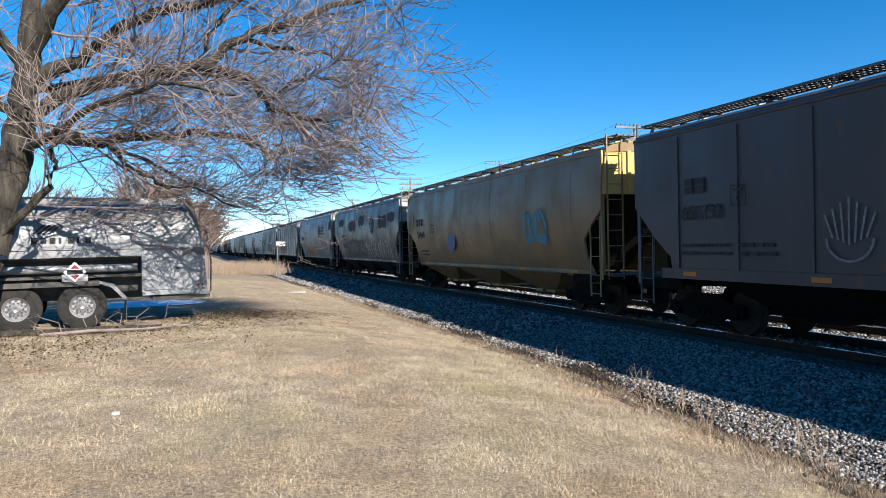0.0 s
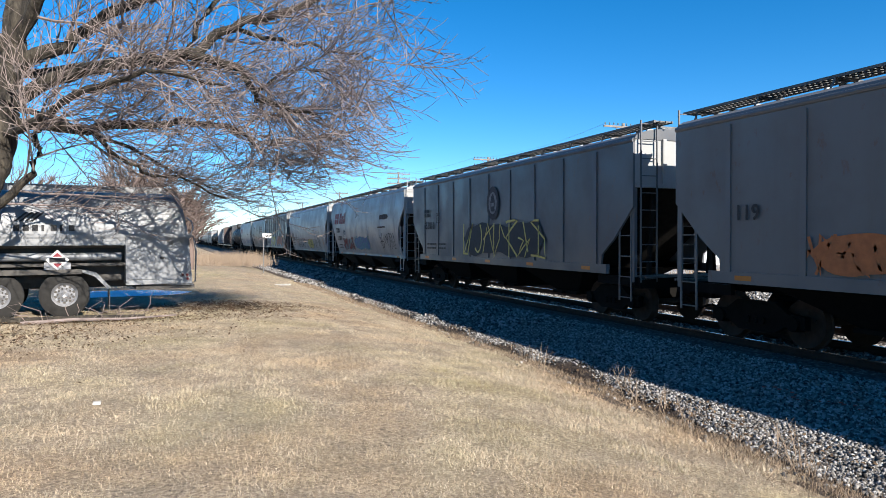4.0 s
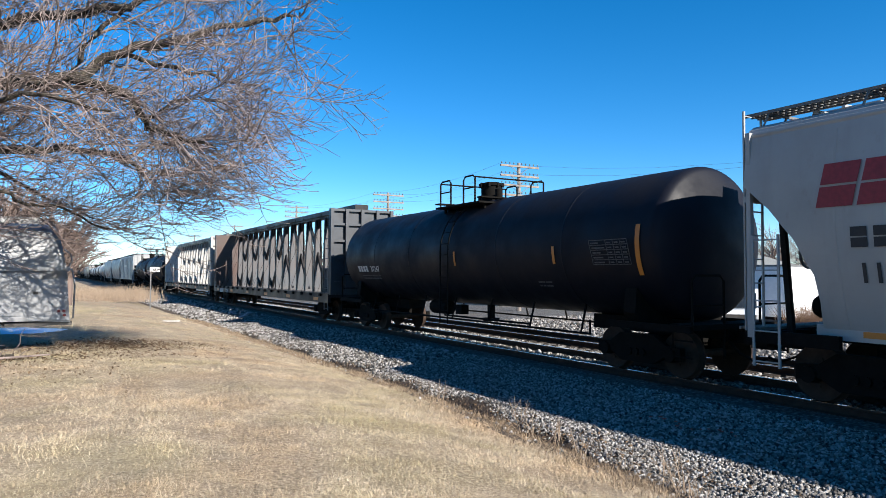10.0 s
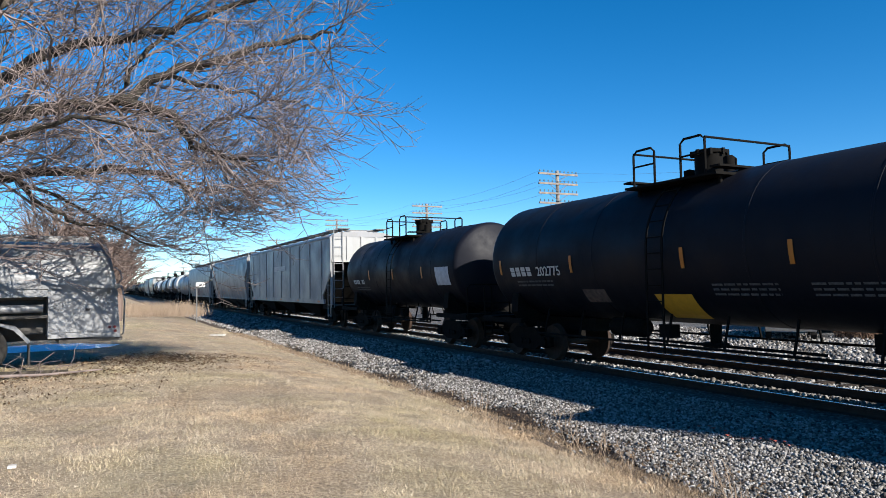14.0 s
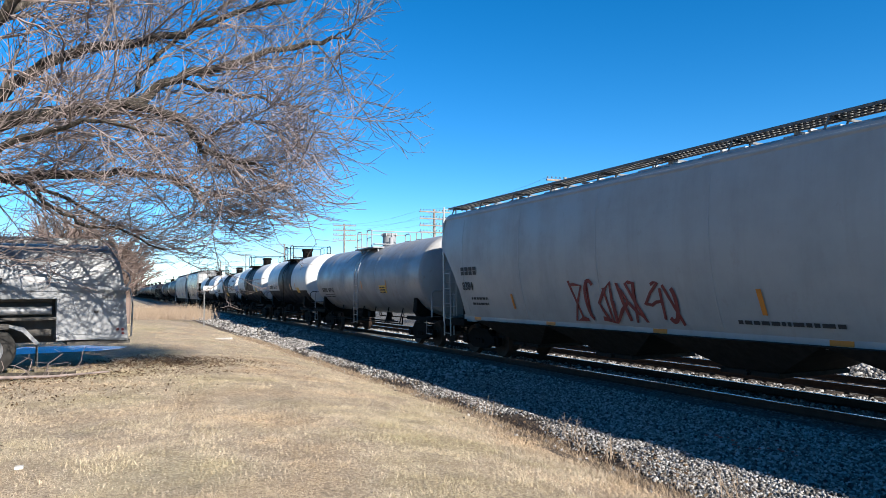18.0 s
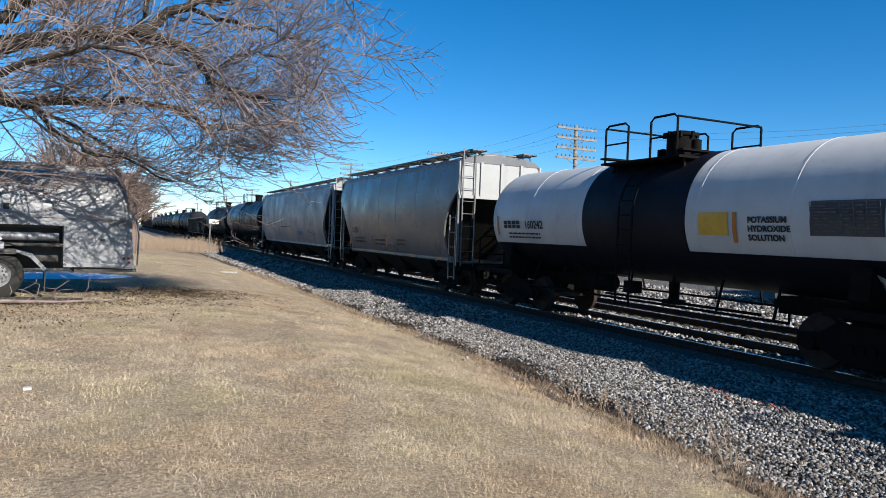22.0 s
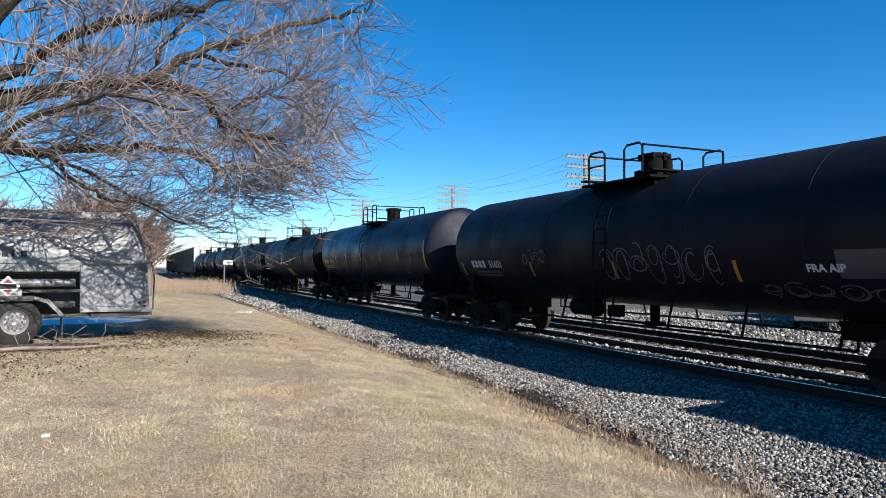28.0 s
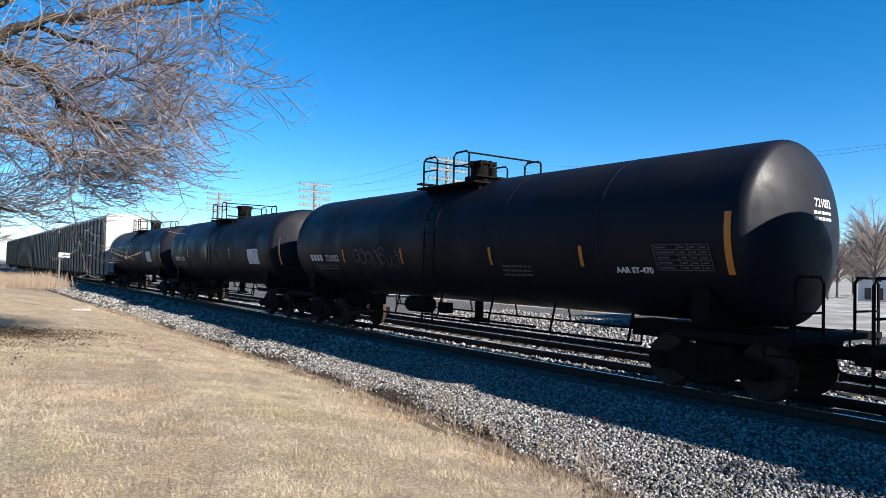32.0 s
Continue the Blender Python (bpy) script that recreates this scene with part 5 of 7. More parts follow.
    c = place(tank("white tank car with black band and hazard stencils", L(), TANKWHITE, 2.75, 3.88, BLACK, 25))
    tank_mark(c, 1.8, 2.05, "10873", 4, 0.3, DARKMARK), head_print(c, "10873", DARKMARK)
    for k, words in enumerate(("SOLUTION", "HYDROXIDE", "POTASSIUM")):
        tank_text(c, words, at_rear(c, 9.4), 2.2 + 0.19 * k, 0.19, DARKMARK)
    tank_text(c, "FRA AIP", at_rear(c, 9.6), 1.98, 0.2, DARKMARK), tank_text(c, "DOT-SP 21134", at_rear(c, 10.9), 2.95, 0.2, DARKMARK)
    tank_table(c, 10.6, 11.9, 2.1, 2.6, DARKMARK), tank_set(c, (4.2, 8.2), end=12.2), tank_patch(c, at_rear(c, 8.2), at_rear(c, 7.2), 1.6, 1.95, PLACARD)
    c = place(tank("white tank car with black band, numbers and hazard print", L(), TANKWHITE, 2.82, 3.95, BLACK, 29, band_width=3.3))
    tank_mark(c, 1.98, 2.25, "160242", 4, 0.3, DARKMARK)
    tank_patch(c, at_rear(c, 10.0), at_rear(c, 9.3), 2.18, 2.6, PLACARD, "notice"), tank_stripes(c, [at_rear(c, 10.15), at_rear(c, 1.6)], 2.05, 2.6, 0.09)
    for k, words in enumerate(("SOLUTION", "HYDROXIDE", "POTASSIUM")):
        tank_text(c, words, at_rear(c, 10.44), 2.1 + 0.155 * k, 0.15, DARKMARK)
    tank_patch(c, at_rear(c, 12.85), at_rear(c, 11.65), 2.2, 2.76, SLATE), tank_table(c, 11.69, 12.82, 2.23, 2.74)
    placard = Shape().prism([(0, -0.2), (0.2, 0), (0, 0.2), (-0.2, 0)], "z", 0, 0.006)
    ph = part("hazard_placard", placard, WHITEMARK, c, "white diamond hazard placard", at=on_shell(c, at_rear(c, 12.6), 1.5))
    part("lettering", text_mesh("1814", 0.12, DARKMARK, 0.003), DARKMARK, ph, at=pose(-0.14, -0.04, 0.008))
    c = place(hopper("light grey covered hopper numbered in black", L(), GLOSSGREY, "smooth", 4.39))
    digits(c, "21105", 2.49, 2.08, 0.34)
    reflector(c, 5.02, 1.45, 1.85, 0), reflector(c, 7.31, 1.4, 1.85, 0), reflector(c, 2.6, 1.4, 1.6, 0)
    print_lines(c, 2.7, 1.75, 1.4, 2), print_lines(c, 5.4, 1.7, 1.2, 2, DARKMARK, 4), print_lines(c, 7.9, 1.75, 1.0, 2, DARKMARK, 5)
    c = place(hopper("pale covered hopper with raked end frames", L(), PALE, "slope", 4.34, bays=4))
    digits(c, "11177", 3.6, 2.28, 0.32), blocks(c, 4, 3.0, 2.28, 0.2)
    rust_patch(c, 7.0, 2.1, 3.2, 0.045, 15), rust_patch(c, 9.0, 2.1, 0.05, 0.5, 16)
    for d in (4.9, 8.2, 9.4, 13.5):
        reflector(c, d, 1.6, 1.95, 0.06)
    tag(c, 11.8, 13.0, 1.6, 1.9, "blue", 251, 2, 0.02, "blue"), tag(c, 14.5, 16.0, 1.5, 2.0, "black", 252, 3, 0.02)
    c = place(tank("glossy black tank car with white number", L(), BLUEBLACK, 3.2, 4.35))
    tank_mark(c, 2.0, 2.2, "721903", 4, 0.34), head_print(c, "721903")
    tank_set(c, (1.8, 5.0, 9.0, 12.4), end=17.0)
    tank_table(c, 14.6, 16.2, 2.2, 2.75), tank_bars(c, at_rear(c, 9.8), 2.0, 0.7, 4, WHITEMARK), tank_bars(c, at_rear(c, 5.2), 2.9, 0.9, 2, WHITEMARK)
    c = place(tank("black tank car with pale graffiti", L(), BLACK))
    tank_tag(c, 3.2, 7.0, 1.5, 2.6, "silver", 271, 7, 0.02), tank_tag(c, 3.6, 5.2, 2.7, 3.2, "pale", 272, 3), tank_tag(c, 8.0, 10.0, 1.6, 2.2, "yellow", 273, 3)
    tank_set(c, (10.5, 13.0), end=16.4)
    c = place(gondola("dark steel gondola with white graffiti", L(), GONDOLA))
    tag(c, 13.0, 17.0, 1.2, 2.7, "pale", 281, 3, 0.05), tag(c, 1.0, 2.0, 1.5, 2.3, "silver", 282, 2, 0.025), tag(c, 2.6, 5.4, 1.2, 2.5, "pale", 283, 4, 0.045), tag(c, 5.8, 6.8, 1.3, 2.3, "silver", 284, 2, 0.03), digits(c, "014", 18.8, 2.2, 0.5, WHITEMARK)
    c = place(tank("black tank car with white numbers and chalky graffiti", L(), BLACK))
    tank_mark(c, 2.42, 2.0, "51651", 4, 0.32), head_print(c, "51651")
    tank_set(c, (1.7, 5.97, 9.55, 13.05), (1.75, 2.15), 17.1)
    tank_tag(c, 9.1, 12.8, 1.75, 2.5, "dim", 291, 7, 0.012), tank_tag(c, 5.6, 6.8, 2.1, 2.45, "dim", 292, 4, 0.01), tank_tag(c, 13.4, 16.4, 1.5, 1.75, "dim", 293, 6, 0.01)
    tank_text(c, "FRA AIP", at_rear(c, 14.5), 1.95, 0.2, WHITEMARK), tank_patch(c, at_rear(c, 16.2), at_rear(c, 15.05), 1.85, 2.3, SLATE)
    c = place(tank("shiny blue-black tank car with amber number", L(), BLUEBLACK, 3.15, 4.28))
    tank_mark(c, 1.92, 2.2, "673514", 4, 0.3, PLACARD)
    tank_set(c, (4.29, 6.2, 8.66, 11.47, 13.74), end=16.55), tank_table(c, 15.07, 16.2, 2.12, 2.6), tank_bars(c, at_rear(c, 14.3), 1.9, 0.4, 2, REDMARK)
    c = place(tank("black tank car with one yellow patch", L(), BLACK, 3.1, 4.25, inset=0.62))
    tank_mark(c, 2.2, 2.1, "5317", 4, 0.3), head_print(c, "5317")
    tank_set(c, (1.9, 4.9, 8.15, 11.2, 14.3), end=17.7), tank_table(c, 16.4, 17.5, 2.1, 2.6), tank_patch(c, at_rear(c, 10.6), at_rear(c, 9.4), 1.4, 1.9, PLACARD)
    c = place(tank("black tank car with white stencils and table", L(), BLACK, 3.1, 4.25, inset=0.62))
    tank_mark(c, 2.28, 2.08, "5167", 4, 0.3), head_print(c, "5167")
    tank_set(c, (4.57, 7.53, 10.88, 13.94), end=17.28), tank_table(c, 16.04, 17.15, 2.08, 2.55), tank_bars(c, at_rear(c, 11.0), 2.02, 0.7, 4, WHITEMARK), tank_bars(c, at_rear(c, 14.0), 1.85, 1.2, 1, WHITEMARK)
    c = place(tank("black tank car with amber strips and white number", L(), BLACK, 3.15, 4.3))
    tank_mark(c, 2.42, 2.15, "721032", 4, 0.3), head_print(c, "721032")
    tank_set(c, (4.74, 8.09, 11.84, 14.59), (2.1, 2.5), 17.7), tank_table(c, 16.32, 17.4, 2.06, 2.53), tank_text(c, "AAR ST-470", at_rear(c, 15.4), 2.0, 0.16, WHITEMARK), tank_tag(c, 5.4, 8.0, 2.0, 2.5, "dim", 331, 7, 0.008), tank_bars(c, at_rear(c, 12.2), 2.1, 0.9, 3, WHITEMARK)
    for words in ("5202", "5340"):
        c = place(tank("black tank car with pale strips and stencils", L(), BLACK))
        tank_mark(c, 2.3, 2.1, words, 4, 0.3)
        tank_set(c, (4.6, 7.6, 11.0, 14.0), end=16.6), tank_patch(c, at_rear(c, 14.4), at_rear(c, 13.2), 2.0, 2.6, GR["silver"])
    for i in range(4):
        place(autorack("closed rust-brown autorack with pale end doors", L()))
    return made


TRAIN = cars()


def hug_sides():
    """Painted marks follow the bowed sides of the round-sided hoppers."""
    for car in TRAIN:
        lean = SPEC.get(car, {}).get("lean")
        if not lean or lean(1.5) == 0:
            continue
        for ob in car.children:
            kind = ob.name.split(".")[0]
            if kind in ("stencil_box", "round_emblem"):
                m = ob.matrix_basis.copy()
                m.translation.x += lean(m.translation.z)
                ob.matrix_basis = m
            elif kind in ("lettering", "small_print", "owner_mark", "graffiti", "sprayed_patch", "brand_mark", "reflector") and not (kind == "reflector" and ob.matrix_basis.translation.z > 0.5):
                if ob.data.users > 1:
                    ob.data = ob.data.copy()
                m = ob.matrix_basis
                back = m.inverted()
                for v in ob.data.vertices:
                    p = m @ v.co
                    if kind == "reflector" and p.z < 1.4:
                        break
                    p.x += lean(p.z)
                    v.co = back @ p


hug_sides()
MIDDLES = [(a + b) / 2 for a, b in zip(CUTS, CUTS[1:])]


# ---- the tree ----
def tree(name, label, base, limbs, seed, trunk_r=0.36, twigs=(11, 8, 6), reach=(2.4, 1.1, 0.5), mat=BARK, tmat=TWIG):
    rnd = random.Random(seed)
    ob = thing(name, label, "tree", Matrix.Translation(base))
    fine = Shape()

    def wander(p, d, length, steps, lift, kink):
        """A twig that runs on nearly straight, with small bends at its buds."""
        pts = [Vector(p)]
        d = Vector(d).normalized()
        turn = Vector((rnd.gauss(0, kink), rnd.gauss(0, kink), rnd.gauss(0, kink)))
        for i in range(steps):
            jog = kink * (0.9 if i % 2 else -0.9)
            d = (d + turn * jog * 2.2 + Vector((rnd.gauss(0, kink * 0.5), rnd.gauss(0, kink * 0.5), rnd.gauss(0, kink * 0.5) + lift))).normalized()
            pts.append(pts[-1] + d * length / steps)
        return pts

    def sprout(pts, r0, level):
        n = twigs[level] if level < len(twigs) else 0
        if level == 0 and r0 < 0.036:
            n = n * 2 // 3
        spin = rnd.uniform(0, 6.28)
        for k in range(n):
            u = (k + rnd.uniform(0.1, 0.9)) / n
            u = 0.12 + 0.88 * u
            i = min(int(u * (len(pts) - 1)), len(pts) - 2)
            p = pts[i].lerp(pts[i + 1], u * (len(pts) - 1) - i)
            d = (pts[i + 1] - pts[i]).normalized()
            spin += 2.4 + rnd.gauss(0, 0.5)
            a = d.orthogonal().normalized()
            side = a * math.cos(spin) + d.cross(a) * math.sin(spin)
            way = d * rnd.uniform(0.75, 1.15) + side * rnd.uniform(0.55, 1.15) + Vector((0.12, -0.03, 0.04 if level else 0.0))
            way.z = max(way.z, -0.75 if p.z > 3.6 else -0.3)
            length = reach[level] * rnd.uniform(0.5, 1.3) * (1.2 - 0.45 * u)
            r = max((0.014, 0.0092, 0.0068)[level], r0 * (0.4 if level == 0 else 0.5) * (1.1 - 0.6 * u))
            new_pts = wander(p, way, length, (6, 4, 3)[level], (0.0, 0.02, 0.05)[level], (0.24, 0.22, 0.18)[level])
            fine.tube(new_pts, r, 5 if level == 0 else 3, max(0.0042, r * 0.45))
            sprout(new_pts, r, level + 1)
    for k, (pts, r0, r1) in enumerate(limbs):
        r0 = r0 * 0.98 if k else r0
        pts = [Vector(p) for p in pts]
        smooth = []
        for i in range(len(pts) - 1):
            a, b = pts[max(i - 1, 0)], pts[min(i + 2, len(pts) - 1)]
            for j in range(4):
                t = j / 4
                p, q = pts[i], pts[i + 1]
                m0, m1 = (q - a) / 2, (b - p) / 2
                smooth.append((2 * t ** 3 - 3 * t * t + 1) * p + (t ** 3 - 2 * t * t + t) * m0 + (3 * t * t - 2 * t ** 3) * q + (t ** 3 - t * t) * m1 + Vector((rnd.gauss(0, 0.035), rnd.gauss(0, 0.035), rnd.gauss(0, 0.035))))
        smooth.append(pts[-1])
        if k == 0:
            smooth = [smooth[i].lerp(smooth[i + 1], j / 4) for i in range(len(smooth) - 1) for j in range(4)] + [smooth[-1]]
        wood = part("trunk" if k == 0 else "limb", Shape().tube(smooth, r0, 22 if k == 0 else 10, r1), mat, ob, smooth=True)
        for v, n in zip(wood.data.vertices, [tuple(v.normal) for v in wood.data.vertices]):
            c = v.co
            lump = r0 * (0.13 * noise.noise((c.x * 1.6, c.y * 1.6, c.z * 1.1)) + (0.12 if k == 0 else 0.05) * noise.noise((c.x * 9, c.y * 9, c.z * 2.0)))
            v.co = c + Vector(n) * lump
        if k:
            sprout(smooth, (r0 + r1) / 2, 0)
    tagged(part("twig_mass", fine, tmat, ob, "dense bare grey-brown twigs"), kind="stuff")
    return ob


# big maple-like tree beside the lawn; its limbs in the tree's own space
BASE = Vector((-4.05, 15.0, 0.25))
BOUGHS = [
    ([(-0.05, 0, -0.1), (0.46, 0, 1.8), (0.96, 0.05, 3.45), (1.12, 0.1, 4.45), (1.17, 0.1, 5.3), (1.25, 0.2, 6.6), (1.35, 0.3, 8.6)], 0.35, 0.13),
    ([(1.15, 0.1, 4.35), (2.2, -0.2, 4.86), (3.25, -0.6, 5.13), (4.25, -1.0, 5.28), (5.03, -1.2, 5.8), (5.86, -1.5, 6.05), (6.95, -1.8, 6.5), (7.89, -2.0, 6.7), (8.15, -2.1, 6.85)], 0.15, 0.02),
    ([(4.2, -1.0, 5.28), (5.19, -1.4, 5.0), (5.46, -1.6, 4.5), (5.63, -1.7, 4.35), (6.09, -2.0, 4.2), (6.6, -2.2, 4.0)], 0.09, 0.02),
    ([(1.08, 0.1, 4.0), (2.45, 0.3, 3.97), (3.4, 0.4, 4.1), (4.4, 0.5, 4.22), (5.34, 0.6, 4.1), (5.84, 0.6, 3.65)], 0.12, 0.02),
    ([(1.18, 0.1, 5.0), (2.1, -0.1, 5.45), (2.85, -0.3, 6.05), (3.8, -0.6, 6.45), (5.16, -0.9, 6.8), (6.25, -1.0, 7.4), (7.34, -1.1, 7.8), (7.6, -1.2, 7.9)], 0.14, 0.02),
    ([(0.45, 0, 1.85), (1.3, -0.3, 2.65), (1.7, -0.4, 3.3), (1.7, -0.5, 3.8), (2.2, -0.7, 4.3), (3.2, -0.9, 4.7)], 0.09, 0.02),
    ([(1.2, 0.1, 5.4), (2, -0.8, 6.4), (2.9, -1.8, 7.2), (4.2, -2.8, 7.9), (5.47, -3.4, 8.4)], 0.13, 0.03),
    ([(1.25, 0.2, 6.3), (2.2, 0.8, 7.4), (3.2, 1.4, 8.3), (4.6, 1.8, 9.2)], 0.11, 0.03),
    ([(1.18, 0.1, 5.2), (0.6, -0.6, 6.1), (0, -1.4, 6.9), (-1, -2.2, 7.6)], 0.12, 0.03),
    ([(1.08, 0.1, 4.1), (0.5, 0.4, 4.8), (-0.4, 0.9, 5.3), (-1.8, 1.3, 5.6)], 0.12, 0.03),
    ([(1.0, 0, 3.6), (1.7, -0.8, 3.9), (2.6, -1.8, 4.3), (3.6, -2.6, 4.5), (4.8, -3.1, 4.3)], 0.09, 0.02),
    ([(5.03, -1.2, 5.8), (5.81, -1.5, 5.6), (6.61, -1.7, 5.45), (7.36, -1.9, 5.3), (7.6, -2.0, 5.3)], 0.05, 0.015),
    ([(4.25, -1.0, 5.28), (4.6, -0.9, 6.1), (5.47, -0.8, 7.1), (6.4, -0.6, 8.0)], 0.06, 0.015),
    ([(5.34, 0.6, 4.1), (5.76, 0.3, 4.4), (6.18, 0.0, 4.4), (6.51, -0.2, 4.1)], 0.04, 0.012),
    ([(5.46, -1.6, 4.5), (5.84, -1.9, 4.8), (6.26, -2.2, 4.9), (6.8, -2.5, 4.7)], 0.04, 0.012),
    ([(1.14, 0.1, 4.75), (2.2, 0.9, 5.3), (3.4, 1.8, 5.7), (4.9, 2.4, 5.9), (5.81, 2.7, 5.6)], 0.1, 0.02),
    ([(2.45, 0.3, 3.97), (2.9, 0.1, 3.5), (3.5, 0, 3.1), (4.3, -0.1, 2.9), (5.04, -0.2, 2.6)], 0.05, 0.015),
    ([(5.2, 0.6, 4.1), (5.7, 0.35, 3.8), (6.05, 0.15, 3.45)], 0.035, 0.012),
    ([(1.12, 0.1, 4.3), (1.9, 1.0, 4.2), (2.9, 1.9, 3.9), (4, 2.5, 3.4), (5, 2.9, 3.0)], 0.07, 0.015),
]
tree("bare_tree", "large bare spreading tree with grey-brown bark beside the lawn", BASE, BOUGHS, 11, twigs=(16, 9, 5), reach=(2.0, 1.0, 0.5))


# ---- the fuel truck ----
def fuel_truck():
    truck = thing("tank_truck", "silver aluminium fuel delivery truck parked by the tree", "truck", pose(0.36, 17.1, 0.33, 0, 0, 7.5))
    # local: +x the rear, -y the near side
    W_, LEN = 2.3, 7.5
    prof = [(0, 1.55), (0.0, 1.95), (0.06, 2.25), (0.22, 2.55), (0.5, 2.72), (1.15, 2.78), (1.8, 2.72), (2.08, 2.55), (2.24, 2.25), (2.3, 1.95), (2.3, 1.55)]
    s = Shape()
    n = len(prof)
    s.add([(-LEN, y, z) for y, z in prof] + [(-0.05 - 0.17 * (z - 1.55), y, z) for y, z in prof], [tuple(range(n)), tuple(range(2 * n - 1, n - 1, -1))] + [(i, (i + 1) % n, (i + 1) % n + n, i + n) for i in range(n)])
    part("tank_body", s, ALU, truck, "bowed aluminium tank", smooth=True)
    part("top_lip", Shape().box(-LEN, -0.35, 0.06, 0.12, 2.72, 2.86).box(-LEN, -0.35, 2.18, 2.24, 2.72, 2.86), ALU, truck)
    part("belt_rail", Shape().box(-LEN, -0.02, -0.03, 0.02, 1.72, 1.80), ALU, truck)
    # recess shade is put into the dark colour of back, floor and upper tube
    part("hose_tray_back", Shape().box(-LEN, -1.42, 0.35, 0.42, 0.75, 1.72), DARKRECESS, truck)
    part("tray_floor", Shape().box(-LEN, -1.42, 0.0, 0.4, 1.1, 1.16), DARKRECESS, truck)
    for z in (1.3, 1.58):
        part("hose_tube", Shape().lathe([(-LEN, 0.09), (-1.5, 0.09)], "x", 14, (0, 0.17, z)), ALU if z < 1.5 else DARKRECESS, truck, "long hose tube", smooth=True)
    cab = part("rear_cabinet", Shape().prism([(-1.42, 0.68), (0.0, 0.62), (-0.03, 1.0), (-0.08, 1.72), (-1.42, 1.72)], "y", 0.0, W_), ALU, truck, "aluminium equipment cabinet")
    part("cabinet_door", Shape().box(-1.36, -0.55, -0.022, 0.0, 0.78, 1.68), ALU, cab)
    part("door_frame", Shape().box(-1.42, -1.36, -0.03, 0.0, 0.68, 1.72).box(-1.42, -0.02, -0.03, 0.0, 0.66, 0.74), ALU, cab)
    part("door_latch", Shape().cbox(-0.66, -0.03, 1.26, 0.09, 0.03, 0.05), DARKRECESS, cab)
    for x, z in ((-0.22, 0.86), (-0.12, 0.86), (-0.11, 0.77)):
        part("tail_lamp", Shape().lathe([(-0.035, 0.0), (-0.035, 0.03), (0.0, 0.035)], "y", 12, (x, 0, z)), RED, cab, "round red tail lamp")
    part("bumper", Shape().box(-1.2, 0.05, 0.05, W_ - 0.05, 0.55, 0.63), DARKRECESS, truck)
    for y in (0.25, 2.05):
        part("rear_ladder", Shape().tube([(-0.02, y, 0.6), (0.1, y, 0.7), (0.12, y, 1.4), (0.06, y, 1.75), (-0.04, y, 1.82)], 0.02, 6).tube([(-0.05, y, 1.7), (0.06, y, 1.95), (0.02, y, 2.1), (-0.1, y, 2.2)], 0.02, 6), CHROME, truck)
    part("chassis_rail", Shape().box(-LEN, -0.9, 0.6, 0.75, 0.6, 0.95).box(-LEN, -0.9, 1.55, 1.7, 0.6, 0.95), DARKRECESS, truck)
    part("fender", Shape().prism([(-5.0, 1.02), (-2.28, 1.02), (-2.0, 0.95), (-1.72, 0.62), (-1.78, 0.58), (-2.04, 0.87), (-2.3, 0.97), (-5.0, 0.97)], "y", -0.02, 0.62), ALU, truck, "polished fender over two axles")
    part("fender_lip", Shape().box(-5.0, -2.28, -0.05, -0.02, 0.93, 1.04), DARKRECESS, truck)
    part("mud_flap", Shape().box(-1.76, -1.74, 0.02, 0.6, 0.12, 0.62), DARKRECESS, truck)
    for x in (-2.62, -3.86):
        for y in (0.18, 2.12):
            wheel = part("wheel", Shape().lathe([(-0.15, 0.26), (-0.15, 0.44), (-0.12, 0.49), (0.12, 0.49), (0.15, 0.44), (0.15, 0.26), (-0.15, 0.26)], "y", 36), TYRE, truck, "truck tyre", True, pose(x, y, 0.49))
            part("rim", Shape().lathe([(-0.11, 0.0), (-0.13, 0.06), (-0.10, 0.1), (-0.05, 0.16), (-0.05, 0.2), (-0.13, 0.25), (-0.15, 0.27), (0.0, 0.27)], "y", 28), CHROME, wheel, "polished wheel disc", True)
            for k in range(10):
                a = k * math.pi / 5
                part("wheel_nut", kept("wheel_nut", lambda: Shape().lathe([(-0.1, 0.0), (-0.1, 0.018), (-0.07, 0.018)], "y", 6), DARKRECESS), DARKRECESS, wheel, at=pose(0.13 * math.cos(a), 0, 0.13 * math.sin(a)))
                part("hand_hole", kept("hand_hole", lambda: Shape().lathe([(-0.056, 0.0), (-0.056, 0.03), (-0.05, 0.03)], "y", 8), DARKRECESS), DARKRECESS, wheel, at=pose(0.185 * math.cos(a + 0.3), 0, 0.185 * math.sin(a + 0.3)))
    holder = part("placard_holder", Shape().cbox(-2.75, -0.035, 1.1, 0.5, 0.02, 0.18), CHROME, truck)
    part("hazard_placard", Shape().prism([(-2.75, 1.02), (-2.53, 1.24), (-2.75, 1.46), (-2.97, 1.24)], "y", -0.055, -0.045), WHITEMARK, holder, "white and red diamond hazard placard")
    part("placard_red", Shape().prism([(-2.75, 1.08), (-2.66, 1.17), (-2.84, 1.17)], "y", -0.058, -0.055).prism([(-2.66, 1.31), (-2.75, 1.40), (-2.84, 1.31)], "y", -0.058, -0.055), REDMARK, holder)
    part("placard_band", Shape().box(-2.9, -2.6, -0.06, -0.056, 1.19, 1.29), DARKMARK, holder)
    for k in range(7):
        x = -3.55 + k * 0.17
        part("brand_mark", Shape().box(x, x + (0.05 if k in (3, 5) else 0.11), -0.012, -0.004, 1.86, 1.99), DARKMARK, truck, "dark block of a painted name")
    swoosh = Shape()
